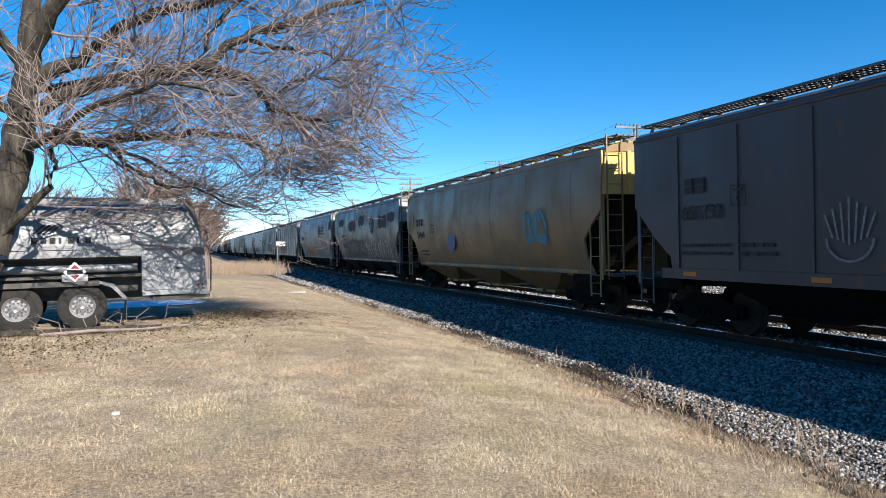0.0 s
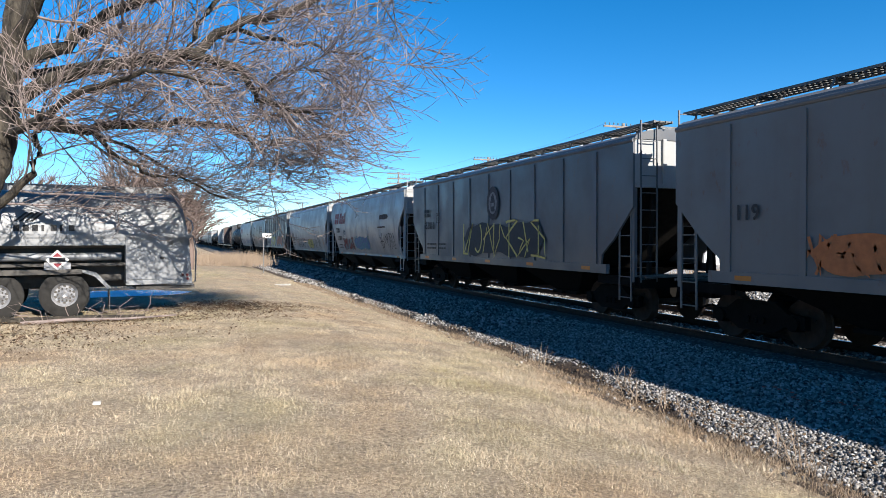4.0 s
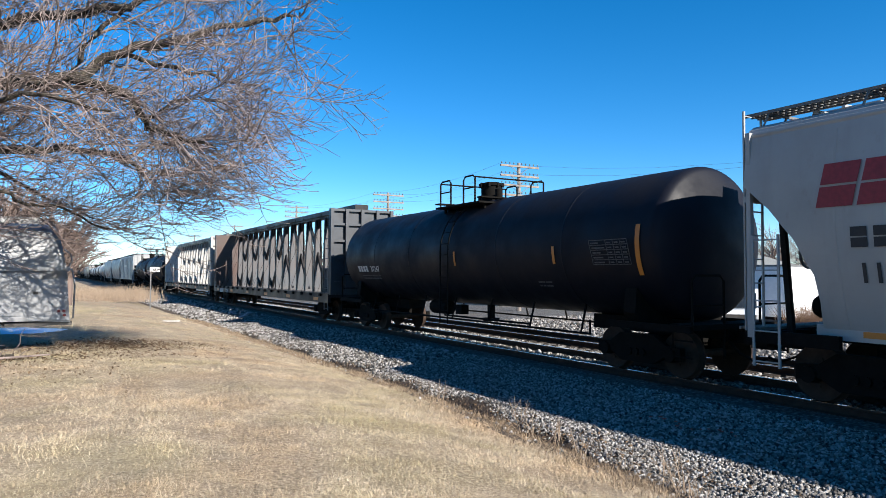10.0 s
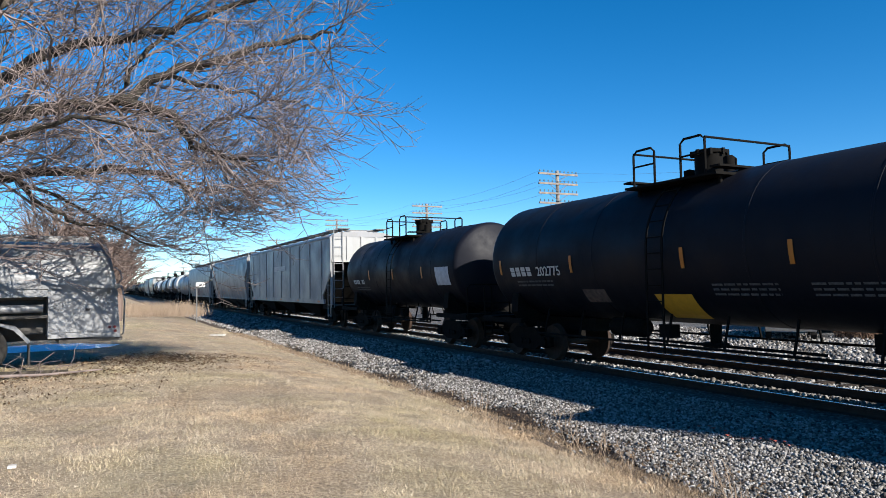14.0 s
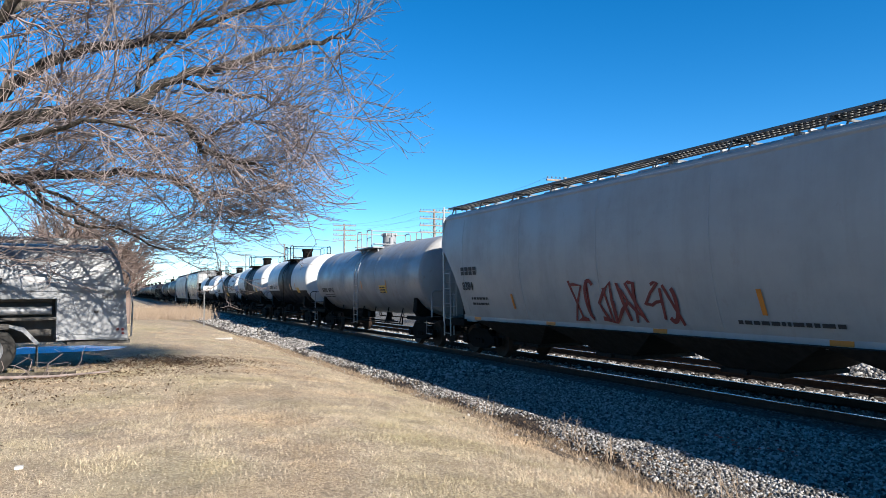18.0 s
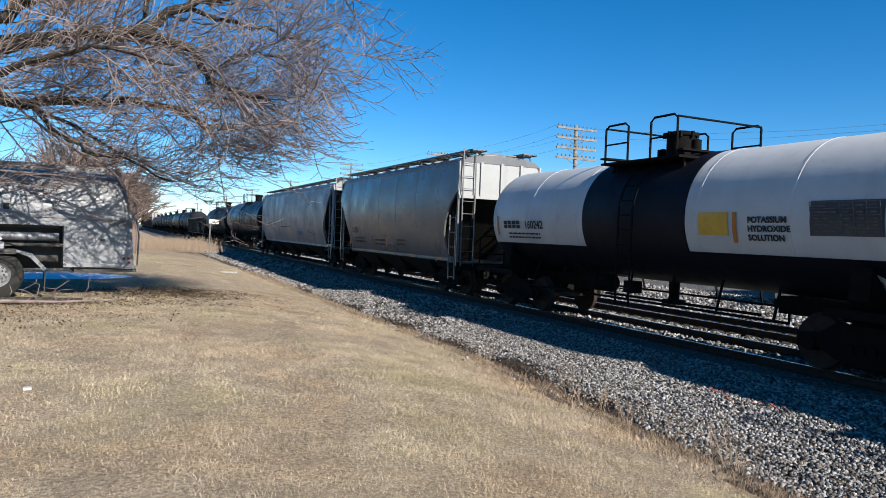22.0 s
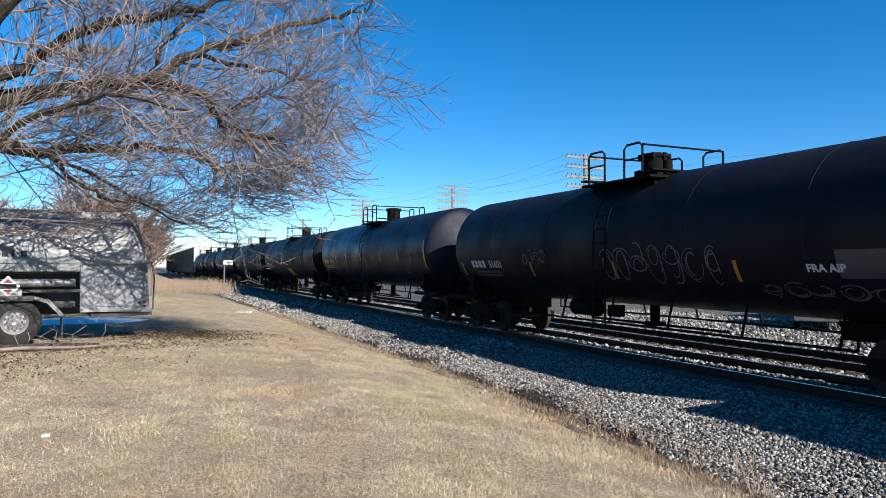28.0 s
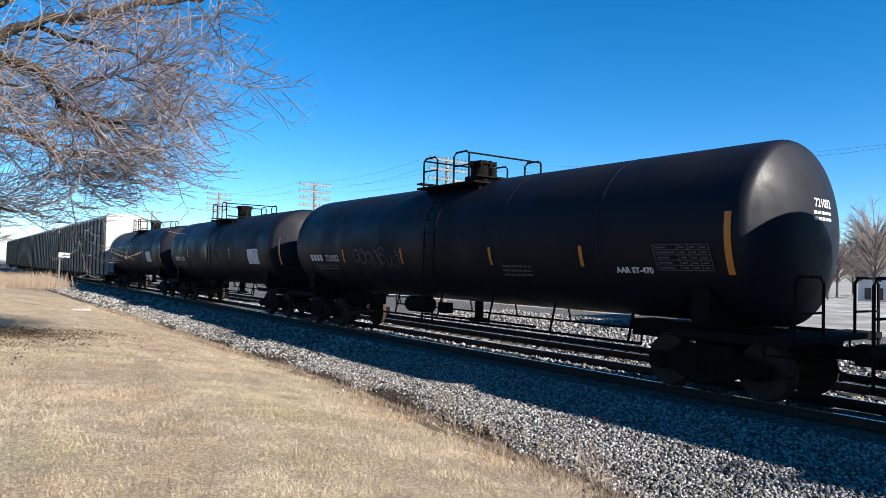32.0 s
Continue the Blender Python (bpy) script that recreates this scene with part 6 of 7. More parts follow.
    for k in range(4):
        swoosh.prism([(-3.55 + k * 0.1, 2.06), (-3.50 + k * 0.1, 2.06), (-3.28 + k * 0.1, 2.26), (-3.33 + k * 0.1, 2.26)], "y", 0.02, 0.05)
    part("brand_emblem", swoosh, DARKMARK, truck)


fuel_truck()


def snow_patch():
    """An uneven sheet of old snow with a ragged rim."""
    s, n = Shape(), 48
    v = [(0, 0, 0.09)]
    for ring, z in ((0.4, 0.08), (0.75, 0.05), (1.0, -0.01)):
        for k in range(n):
            a = 2 * math.pi * k / n
            q = ring * (1 + 0.28 * noise.noise((math.cos(a) * 1.6, math.sin(a) * 1.6, 4)) + 0.12 * noise.noise((math.cos(a) * 6, math.sin(a) * 6, ring)))
            v.append((1.75 * q * math.cos(a), 1.15 * q * math.sin(a), z + 0.025 * noise.noise((3 * q * math.cos(a), 3 * q * math.sin(a), 1))))
    f = [(0, 1 + k, 1 + (k + 1) % n) for k in range(n)]
    f += [(1 + r * n + k, 1 + r * n + n + k, 1 + r * n + n + (k + 1) % n, 1 + r * n + (k + 1) % n) for r in range(2) for k in range(n)]
    solid("snow_patch", s.add(v, f), SNOW, "old snow lying in the truck's shade", "snow", smooth=True, m=pose(-1.5, 23.0, 0.36))


snow_patch()


def fallen_branch():
    """A fallen limb with its twigs, lying before the truck's wheels."""
    r = random.Random(17)
    ob = thing("fallen_branch", "grey fallen branch lying in the grass before the truck", "branch", pose(-3.0, 15.55, 0.36))
    part("stem", Shape().tube([(-0.9, 0.1, 0.02), (-0.3, 0.0, 0.05), (0.5, 0.06, 0.04), (1.3, -0.02, 0.07), (2.4, 0.05, 0.05)], 0.1, 8, 0.04), BARK, ob, smooth=True)
    part("stem", Shape().tube([(0.2, -0.25, 0.02), (1.1, -0.18, 0.06), (2.0, -0.3, 0.05), (3.0, -0.22, 0.08)], 0.045, 7, 0.015), TWIG, ob, smooth=True)
    s = Shape()
    for k in range(22):
        p = Vector((r.uniform(-0.2, 2.6), r.uniform(-0.3, 0.25), 0.05))
        d = Vector((r.gauss(0.1, 0.5), r.gauss(0, 0.3), r.uniform(0.1, 0.8))) * r.uniform(0.3, 0.8)
        s.tube([p, p + d * 0.35 + Vector((r.gauss(0, 0.06), r.gauss(0, 0.05), 0.06)), p + d * 0.7 + Vector((r.gauss(0, 0.09), 0, 0.05)), p + d * Vector((1.3, 1.0, 0.7)).length / 1.8], 0.008, 3, 0.004)
    tagged(part("twig_mass", s, TWIG, ob, "tangle of dry twigs"), kind="stuff")


fallen_branch()


# ---- signs, poles and wires ----
def post_sign():
    s = thing("milepost_sign", "small white sign on a thin steel post beside the track", "sign", pose(4.45, 38.5, 0.30, 0, 0, -6))
    part("post", Shape().box(-0.03, 0.03, -0.02, 0.02, -0.1, 2.0), GRATE, s)
    plate = part("plate", Shape().box(-0.05, 0.42, -0.035, -0.022, 1.8, 2.04), WHITEMARK, s, "white plate")
    part("lettering", text_mesh("68", 0.16, DARKMARK, 0.004), DARKMARK, plate, at=pose(0.1, -0.04, 1.865, 90, 0, 0))


post_sign()
POLES = [(26.0, 36.0, 9.2), (26.3, 56.5, 9.4), (26.5, 84.0, 10.6), (27, 120, 10.4), (27, 158, 10.4), (27, 198, 10.4), (27.5, 240, 10.6), (28, 285, 10.6)]


def pole_line():
    tops = []
    for k, (x, y, z) in enumerate(POLES):
        p = thing("telegraph_pole", "old wooden telegraph pole with four glass-insulated crossarms", "utility pole", pose(x, y, -0.4), group="poles along the railway")
        part("pole", Shape().tube([(0, 0, 0), (0.03, 0, z * 0.5), (0, 0, z + 0.4)], 0.16, 10, 0.11), WOODPOLE, p, smooth=True)
        for j in range(4 if k < 3 else 1):
            h_ = z + 0.15 - 0.62 * j
            arm = part("crossarm", Shape().box(-1.5, 1.5, -0.17, -0.07, h_ - 0.06, h_ + 0.06), WOODPOLE, p)
            part("arm_brace", Shape().bar((-0.7, -0.12, h_ - 0.05), (0, -0.14, h_ - 0.5), 0.03).bar((0.7, -0.12, h_ - 0.05), (0, -0.14, h_ - 0.5), 0.03), GRATE, arm)
            for i in range(10):
                xx = -1.4 + 2.8 * i / 9
                if 0.12 < abs(xx):
                    part("insulator", kept("insulator", lambda: Shape().tube([(0, 0, 0), (0, 0, 0.1)], 0.012, 5).lathe([(0.07, 0.05), (0.12, 0.045), (0.17, 0.03), (0.19, 0.0)], "z", 8), INSULATOR), INSULATOR, arm, at=pose(xx, -0.12, h_ + 0.06))
    for k in range(len(POLES) - 1):
        (x0, y0, z0), (x1, y1, z1) = POLES[k], POLES[k + 1]
        for dx in (-1.4, 1.4):
            for j in (0, 1):
                pts = [(x0 + (x1 - x0) * u / 8 + dx, y0 + (y1 - y0) * u / 8, z0 + (z1 - z0) * u / 8 - 0.1 - 0.62 * j - 0.5 * (1 - (u / 4 - 1) ** 2)) for u in range(9)]
                solid("line_wire", Shape().tube(pts, 0.006, 4), WIRE, "thin sagging telegraph wire between poles", "wire", group="wires along the railway")
    x0, y0, z0 = POLES[0]
    for dx, j in ((1.4, 0), (-1.4, 1)):
        solid("line_wire", Shape().tube([(x0 + dx, y0 - 5.0 * u, z0 - 0.1 - 0.62 * j - 0.09 * u * (10 - u)) for u in range(11)], 0.0045, 4), WIRE, "thin sagging telegraph wire between poles", "wire", group="wires along the railway")


pole_line()


# ---- the yard beyond the tracks ----
def shed(name, label, x0, x1, y0, y1, eave, ridge, along="y", door=None, windows=(), base=-0.32, roof_mat=ROOFGREY):
    b = thing(name, label, "building", pose(0, 0, base))
    part("wall_near", Shape().box(x0, x0 + 0.2, y0, y1, 0, eave), WALLWHITE, b)
    part("wall_far", Shape().box(x1 - 0.2, x1, y0, y1, 0, eave), WALLWHITE, b)
    xm, ym = (x0 + x1) / 2, (y0 + y1) / 2
    if along == "hip":
        for y in (y0, y1 - 0.2):
            part("side_wall", Shape().box(x0 + 0.2, x1 - 0.2, y, y + 0.2, 0, eave), WALLWHITE, b)
        q = (x1 - x0) / 2
        roof = Shape().add([(x0 - 0.6, y0 - 0.6, eave), (x1 + 0.6, y0 - 0.6, eave), (x1 + 0.6, y1 + 0.6, eave), (x0 - 0.6, y1 + 0.6, eave), (xm, y0 + q, ridge), (xm, y1 - q, ridge)], [(3, 2, 1, 0), (0, 1, 4), (1, 2, 5, 4), (2, 3, 5), (3, 0, 4, 5)])
        part("fascia", Shape().box(x0 - 0.66, x0 - 0.6, y0 - 0.6, y1 + 0.6, eave - 0.12, eave + 0.08), WALLWHITE, b)
        part("gutter", Shape().box(x0 - 0.6, x1 + 0.6, y0 - 0.66, y0 - 0.6, eave - 0.12, eave + 0.08), WALLWHITE, b)
        for x in (x0 + 2, x0 + 7):
            part("garage_door", Shape().box(x, x + 2.6, y0 - 0.04, y0, 0, 2.0), DARKRECESS, b)
    elif along == "y":
        gable = [(x0, 0), (x1, 0), (x1, eave), (xm, ridge), (x0, eave)]
        for y in (y0, y1 - 0.2):
            part("gable_wall", Shape().prism(gable, "y", y, y + 0.2), WALLWHITE, b)
        roof = Shape().prism([(x0 - 0.5, eave - 0.1), (xm, ridge + 0.05), (x1 + 0.5, eave - 0.1), (x1 + 0.5, eave + 0.08), (xm, ridge + 0.25), (x0 - 0.5, eave + 0.08)], "y", y0 - 0.4, y1 + 0.4)
        part("fascia", Shape().box(x0 - 0.56, x0 - 0.5, y0 - 0.4, y1 + 0.4, eave - 0.22, eave + 0.1), WALLWHITE, b)
    else:
        gable = [(y0, 0), (y1, 0), (y1, eave), (ym, ridge), (y0, eave)]
        for x in (x0 - 0.01, x1 - 0.19):
            part("gable_wall", Shape().prism(gable, "x", x - 0.1, x + 0.1), WALLWHITE, b)
        for y in (y0, y1 - 0.2):
            part("side_wall", Shape().box(x0 + 0.1, x1 - 0.1, y, y + 0.2, 0, eave), WALLWHITE, b)
        roof = Shape().prism([(y0 - 0.4, eave - 0.1), (ym, ridge + 0.05), (y1 + 0.4, eave - 0.1), (y1 + 0.4, eave + 0.08), (ym, ridge + 0.25), (y0 - 0.4, eave + 0.08)], "x", x0 - 0.4, x1 + 0.4)
    part("roof", roof, roof_mat, b)
    for y, z, w, h_ in windows:
        win = part("window", Shape().box(x0 - 0.16, x0 - 0.11, y - w / 2, y + w / 2, z, z + h_), DARKGLASS, b)
        part("window_frame", Shape().box(x0 - 0.19, x0 - 0.11, y - w / 2 - 0.08, y - w / 2, z - 0.08, z + h_ + 0.08).box(x0 - 0.19, x0 - 0.11, y + w / 2, y + w / 2 + 0.08, z - 0.08, z + h_ + 0.08).box(x0 - 0.19, x0 - 0.11, y - w / 2, y + w / 2, z + h_, z + h_ + 0.08).box(x0 - 0.19, x0 - 0.11, y - w / 2, y + w / 2, z - 0.08, z), WALLWHITE, win)
    return b


shed("office_building", "low white building with a long grey roof", 58, 72, 44, 71, 2.4, 5.6, "hip", None, [(48, 0.3, 1.4, 1.9), (51.5, 0.3, 2.0, 1.9), (56, 0.9, 1.4, 1.2), (60, 0.9, 1.4, 1.2), (65, 0.9, 1.4, 1.2)])
shed("white_shed", "white metal shed with a low gable", 50, 60, 60, 78, 4.0, 5.3, "x", roof_mat=WALLWHITE)
shed("white_house", "small white house with a grey gable roof", 96, 106, 35.9, 41.2, 3.1, 4.6, "x", None, [(37.2, 0.9, 0.8, 1.5), (38.6, 0.9, 0.8, 1.5), (40.0, 0.9, 0.8, 1.5), (38.6, 3.2, 0.4, 0.7)], base=-1.62)


def box_truck():
    """A short box body on a truck chassis, its long side to the south."""
    t = thing("box_truck", "white box truck parked in the yard", "truck", pose(27.5, 18.4, -0.3))
    box = part("cargo_box", Shape().box(0, 4.1, 0, 2.4, 0.5, 2.7), BOXWHITE, t)
    part("roof_rail", Shape().box(-0.03, 4.13, -0.03, 2.43, 2.7, 2.78), GRATE, box)
    for x, y in ((0, 0), (4.1, 0), (0, 2.4), (4.1, 2.4)):
        part("corner_post", Shape().cbox(x, y, 1.6, 0.08, 0.08, 2.2), GRATE, box)
    for x in (1.0, 2.05, 3.1):
        part("panel_seam", Shape().cbox(x, -0.006, 1.6, 0.03, 0.012, 2.1), BOXWHITE, box)
    part("rear_door", Shape().box(-0.03, 0, 0.15, 2.25, 0.6, 2.6), BOXWHITE, box)
    cab = part("cab", Shape().prism([(4.2, 0.4), (6.0, 0.4), (6.05, 1.1), (5.2, 1.3), (4.75, 2.0), (4.2, 2.05)], "y", 0.2, 2.2), CARBODY, t)
    part("side_window", Shape().prism([(4.4, 1.3), (5.05, 1.3), (4.7, 1.9), (4.4, 1.9)], "y", 0.19, 2.21), DARKGLASS, cab)
    part("chassis", Shape().box(0.1, 5.8, 0.7, 1.7, 0.3, 0.5), FRAME, t)
    for x in (1.0, 5.3):
        for y in (0.25, 2.15):
            part("wheel", Shape().lathe([(-0.12, 0.2), (-0.12, 0.4), (0.12, 0.4), (0.12, 0.2), (-0.12, 0.2)], "y", 20), TYRE, t, at=pose(x, y, 0.4))


box_truck()


def yard_car(name, label, x, y, turn, mat, van=False):
    c = thing(name, label, "car", pose(x, y, -0.3, 0, 0, turn), group="vehicles in the yard")
    h_ = 1.75 if van else 1.42
    part("body", Shape().prism([(-2.2, 0.35), (2.2, 0.35), (2.25, 0.7), (2.1, 0.95), (-2.1, 0.98), (-2.25, 0.7)], "x", -0.85, 0.85), mat, c)
    cabin = part("cabin", Shape().prism([(-1.7, 0.96), (1.2, 0.95), (0.6, h_), (-1.2, h_)] if not van else [(-1.2, 0.96), (1.0, 0.95), (0.5, h_), (-0.9, h_)], "x", -0.72, 0.72), mat, c)
    part("window", Shape().prism([(-1.45, 1.02), (0.95, 1.0), (0.5, h_ - 0.1), (-1.1, h_ - 0.1)] if not van else [(-1.0, 1.02), (0.75, 1.0), (0.42, h_ - 0.12), (-0.8, h_ - 0.12)], "x", -0.735, 0.735), DARKGLASS, cabin)
    f = 1.0 if van else 1.2
    g = 0.5 if van else 0.6
    part("windshield", Shape().prism([(f + 0.015, 1.0), (f - 0.05, 1.0), (g - 0.03, h_ - 0.06), (g + 0.03, h_ - 0.06)], "x", -0.62, 0.62), DARKGLASS, cabin)
    part("grille", Shape().box(-0.55, 0.55, 2.2, 2.27, 0.62, 0.8), DARKRECESS, c)
    for sx in (-0.68, 0.68):
        part("headlight", Shape().cbox(sx, 2.2, 0.72, 0.22, 0.1, 0.14), WHITEMARK, c)
    part("bumper", Shape().box(-0.86, 0.86, -2.3, -2.2, 0.38, 0.58).box(-0.86, 0.86, 2.2, 2.3, 0.38, 0.58), GRATE, c)
    for sx in (-1, 1):
        for yy in (-1.35, 1.35):
            part("wheel", Shape().lathe([(-0.1, 0.18), (-0.1, 0.33), (0.1, 0.33), (0.1, 0.18), (-0.1, 0.18)], "x", 18), TYRE, c, at=pose(sx * 0.78, yy, 0.33))


yard_car("pickup_truck", "pale pickup truck with snow on its bed", 24.9, 18.9, 128, CARBODY, True)
yard_car("parked_car", "silver car parked before the white building", 50, 47, 80, CARBODY)
yard_car("parked_car", "dark blue car parked at the edge of the yard", 40.5, 23.0, 85, SLATE)


def yard_clutter():
    rnd = random.Random(8)
    for k in range(4):
        x, y = ((29.5, 42.5), (30.6, 43.8), (44, 42), (45.5, 43.5))[k]
        p = thing("pallet_stack", "stack of grey wooden pallets", "pallets", pose(x, y, -0.3, 0, 0, rnd.uniform(-10, 10)), group="stacks in the yard")
        for i in range(18 if k < 2 else 8):
            part("pallet", kept("pallet", lambda: Shape().box(-0.6, 0.6, -0.5, -0.38, 0, 0.12).box(-0.6, 0.6, -0.06, 0.06, 0, 0.12).box(-0.6, 0.6, 0.38, 0.5, 0, 0.12).box(-0.6, -0.35, -0.5, 0.5, 0.12, 0.14).box(-0.15, 0.15, -0.5, 0.5, 0.12, 0.14).box(0.35, 0.6, -0.5, 0.5, 0.12, 0.14), WOODPOLE), WOODPOLE, p, at=pose(rnd.uniform(-0.05, 0.05), rnd.uniform(-0.05, 0.05), i * 0.15))
    for k in range(5):
        x, y = 40 + rnd.uniform(0, 3), 32 + k * 1.7
        solid("wrapped_load", Shape().prism([(-0.6, 0), (0.6, 0), (0.62, 0.9), (0.45, 1.15), (-0.4, 1.2), (-0.62, 0.85)], "y", -0.7, 0.7), SNOW if k % 2 else CONCRETE, "pale wrapped pallet load with a snowy top", "load", m=pose(x, y, -0.3, 0, 0, rnd.uniform(-15, 15)), group="loads in the yard")
    solid("green_bin", Shape().prism([(-0.5, 0), (0.5, 0), (0.6, 1.0), (-0.6, 1.0)], "y", -0.6, 0.6), GREEN, "small green plastic bin in the yard", "bin", m=pose(42, 41.5, -0.3))
    hut = thing("arched_hut", "low white arched storage hut with snow on it", "hut", pose(38.5, 52.5, -0.3, 0, 0, -9))
    arch = [(2.4 * math.cos(math.pi * k / 16), 2.4 * math.sin(math.pi * k / 16)) for k in range(17)]
    part("arched_roof", Shape().prism(arch, "x", 0, 10), SNOW, hut, "white arched cover")
    part("end_wall", Shape().prism([(a * 0.97, b * 0.97) for a, b in arch], "x", -0.03, 0.02), CONCRETE, hut)
    for k, (x, y) in enumerate(((45, 39), (48, 26), (62, 33))):
        p = thing("light_pole", "slim pale utility pole in the yard", "pole", pose(x, y, -0.3))
        part("pole", Shape().tube([(0, 0, 0), (0, 0, 7.2)], 0.14, 10, 0.1), CONCRETE, p)


yard_clutter()


def bare_crowd(name, label, spots, seed, high=9.0, count=900, mat=FARTWIG):
    """Bare trees far off, each a trunk with a crown of thin branches."""
    rnd = random.Random(seed)
    variants = []
    for v in range(3):
        s = Shape()
        s.tube([(0, 0, 0), (0.1, 0, high * 0.3), (0, 0.1, high * 0.55)], 0.2, 6, 0.1)
        for k in range(count // 12):
            z = high * rnd.uniform(0.2, 0.6)
            a, up = rnd.uniform(0, 6.28), rnd.uniform(0.5, 1.6)
            d = Vector((math.cos(a), math.sin(a), up)).normalized()
            p = Vector((0, 0, z))
            q = p + d * high * rnd.uniform(0.25, 0.45)
            s.tube([p, p.lerp(q, 0.5) + Vector((0, 0, 0.2)), q], 0.05, 3, 0.015)
            for j in range(11):
                u = rnd.uniform(0.3, 1)
                b = p.lerp(q, u)
                e = b + (d + Vector((rnd.gauss(0, 0.6), rnd.gauss(0, 0.6), rnd.gauss(0.2, 0.5)))).normalized() * rnd.uniform(0.5, 1.5) * high / 9
                s.tube([b, e], 0.018, 3, 0.006)
        variants.append(s.mesh(name, mat))
    for k, (x, y, z, q) in enumerate(spots):
        ob = new(name, variants[k % 3])
        ob.matrix_basis = pose(x, y, z, 0, 0, rnd.uniform(0, 360)) @ Matrix.Diagonal((q, q, q * rnd.uniform(0.85, 1.15), 1))
        tagged(ob, label, "tree", "bare trees beyond the yard")


rt = random.Random(21)
SPOTS = [(72 + rt.uniform(0, 25), 30 + 6.0 * k + rt.uniform(-3, 3), -0.5, rt.uniform(0.8, 1.25)) for k in range(14)]
SPOTS += [(40 + rt.uniform(0, 40), 110 + 13 * k + rt.uniform(-4, 4), -0.5, rt.uniform(0.8, 1.2)) for k in range(14)]
SPOTS += [(90 + rt.uniform(0, 30), 8 + 8 * k + rt.uniform(-3, 3), -0.5, rt.uniform(1.0, 1.5)) for k in range(6)]
SPOTS += [(-3 - 4 * k + rt.uniform(-2, 2), 34 + rt.uniform(0, 14), 0.2, rt.uniform(0.7, 1.0)) for k in range(8)]
SPOTS += [(2 - 5 * k + rt.uniform(-3, 3), 70 + rt.uniform(0, 50), 0.2, rt.uniform(0.6, 1.0)) for k in range(1, 12)]
SPOTS += [(-3 - 4.5 * k + rt.uniform(-2, 2), 190 + rt.uniform(0, 60), 0.2, rt.uniform(0.7, 1.05)) for k in range(16)]
SPOTS += [(78 + rt.uniform(0, 14), 66 + 5.0 * k + rt.uniform(-2, 2), -0.9, rt.uniform(1.35, 1.7)) for k in range(9)]
SPOTS += [(64 + rt.uniform(0, 6), 92 + 6 * k, -0.5, rt.uniform(1.3, 1.6)) for k in range(4)]
SPOTS += [(98 + rt.uniform(0, 14), 44 + 4 * k, -1.6, rt.uniform(1.0, 1.5)) for k in range(5)]
SPOTS += [(130 + rt.uniform(0, 30), 44 + 5 * k, -1.6, rt.uniform(1.1, 1.6)) for k in range(12)]
bare_crowd("bare_far_tree", "bare winter tree far beyond the tracks", SPOTS, 5)
bare_crowd("bare_small_tree", "dense small bare tree behind the parked truck", [(0.1, 33, 0.2, 1.05), (-1.9, 31.5, 0.2, 1.2), (-3.9, 34, 0.2, 1.2), (-6.0, 33, 0.2, 1.2), (0.7, 41, 0.2, 1.2), (-1.2, 47, 0.2, 1.5)], 15, 4.2, 900, PALETWIG)
bare_crowd("bare_young_tree", "slim bare young tree beside the telegraph poles", [(31, 62, -0.4, 1.0), (33, 71, -0.4, 1.1), (30, 96, -0.4, 1.1)], 16, 7.5, 700)


def brush(name, label, mat, spots, seed, n=260, r=0.9, high=1.2):
    rnd = random.Random(seed)
    s = Shape()
    for x, y, z, q in spots:
        for k in range(n):
            a, d = rnd.uniform(0, 6.28), r * q * math.sqrt(rnd.random())
            p = Vector((x + d * math.cos(a), y + d * math.sin(a), z))
            e = p + Vector((rnd.gauss(0, 0.25), rnd.gauss(0, 0.25), 1)) * high * q * rnd.uniform(0.4, 1.0)
            s.tube([p, e], 0.012, 3, 0.004)
    return tagged(new(name, s.mesh(name, mat)), label, "brush", kind="stuff")


rb = random.Random(3)
DRYSTEM = plain("dry_stems", (0.20, 0.15, 0.108), 0.95, 0, 0.35)
brush("dry_brush", "tall dry reddish weeds beside the track", DRYSTEM, [(2.0 + rb.uniform(-2.5, 4.0), 46 + rb.uniform(0, 20), 0.2, rb.uniform(0.5, 1.0)) for k in range(46)], 4, 90, 1.6, 1.0)
brush("yard_bush", "round brown leafless bush in the yard", BUSH, [(26.3, 16.9, -0.3, 0.95), (27.0, 16.6, -0.3, 0.9)], 6, 500)
brush("snowy_weeds", "thin dry weeds among the yard goods", DRYSTEM, [(33 + rb.uniform(-4, 6), 27 + rb.uniform(-3, 12), -0.3, rb.uniform(0.4, 0.9)) for k in range(22)], 7, 50, 1.2, 1.1)


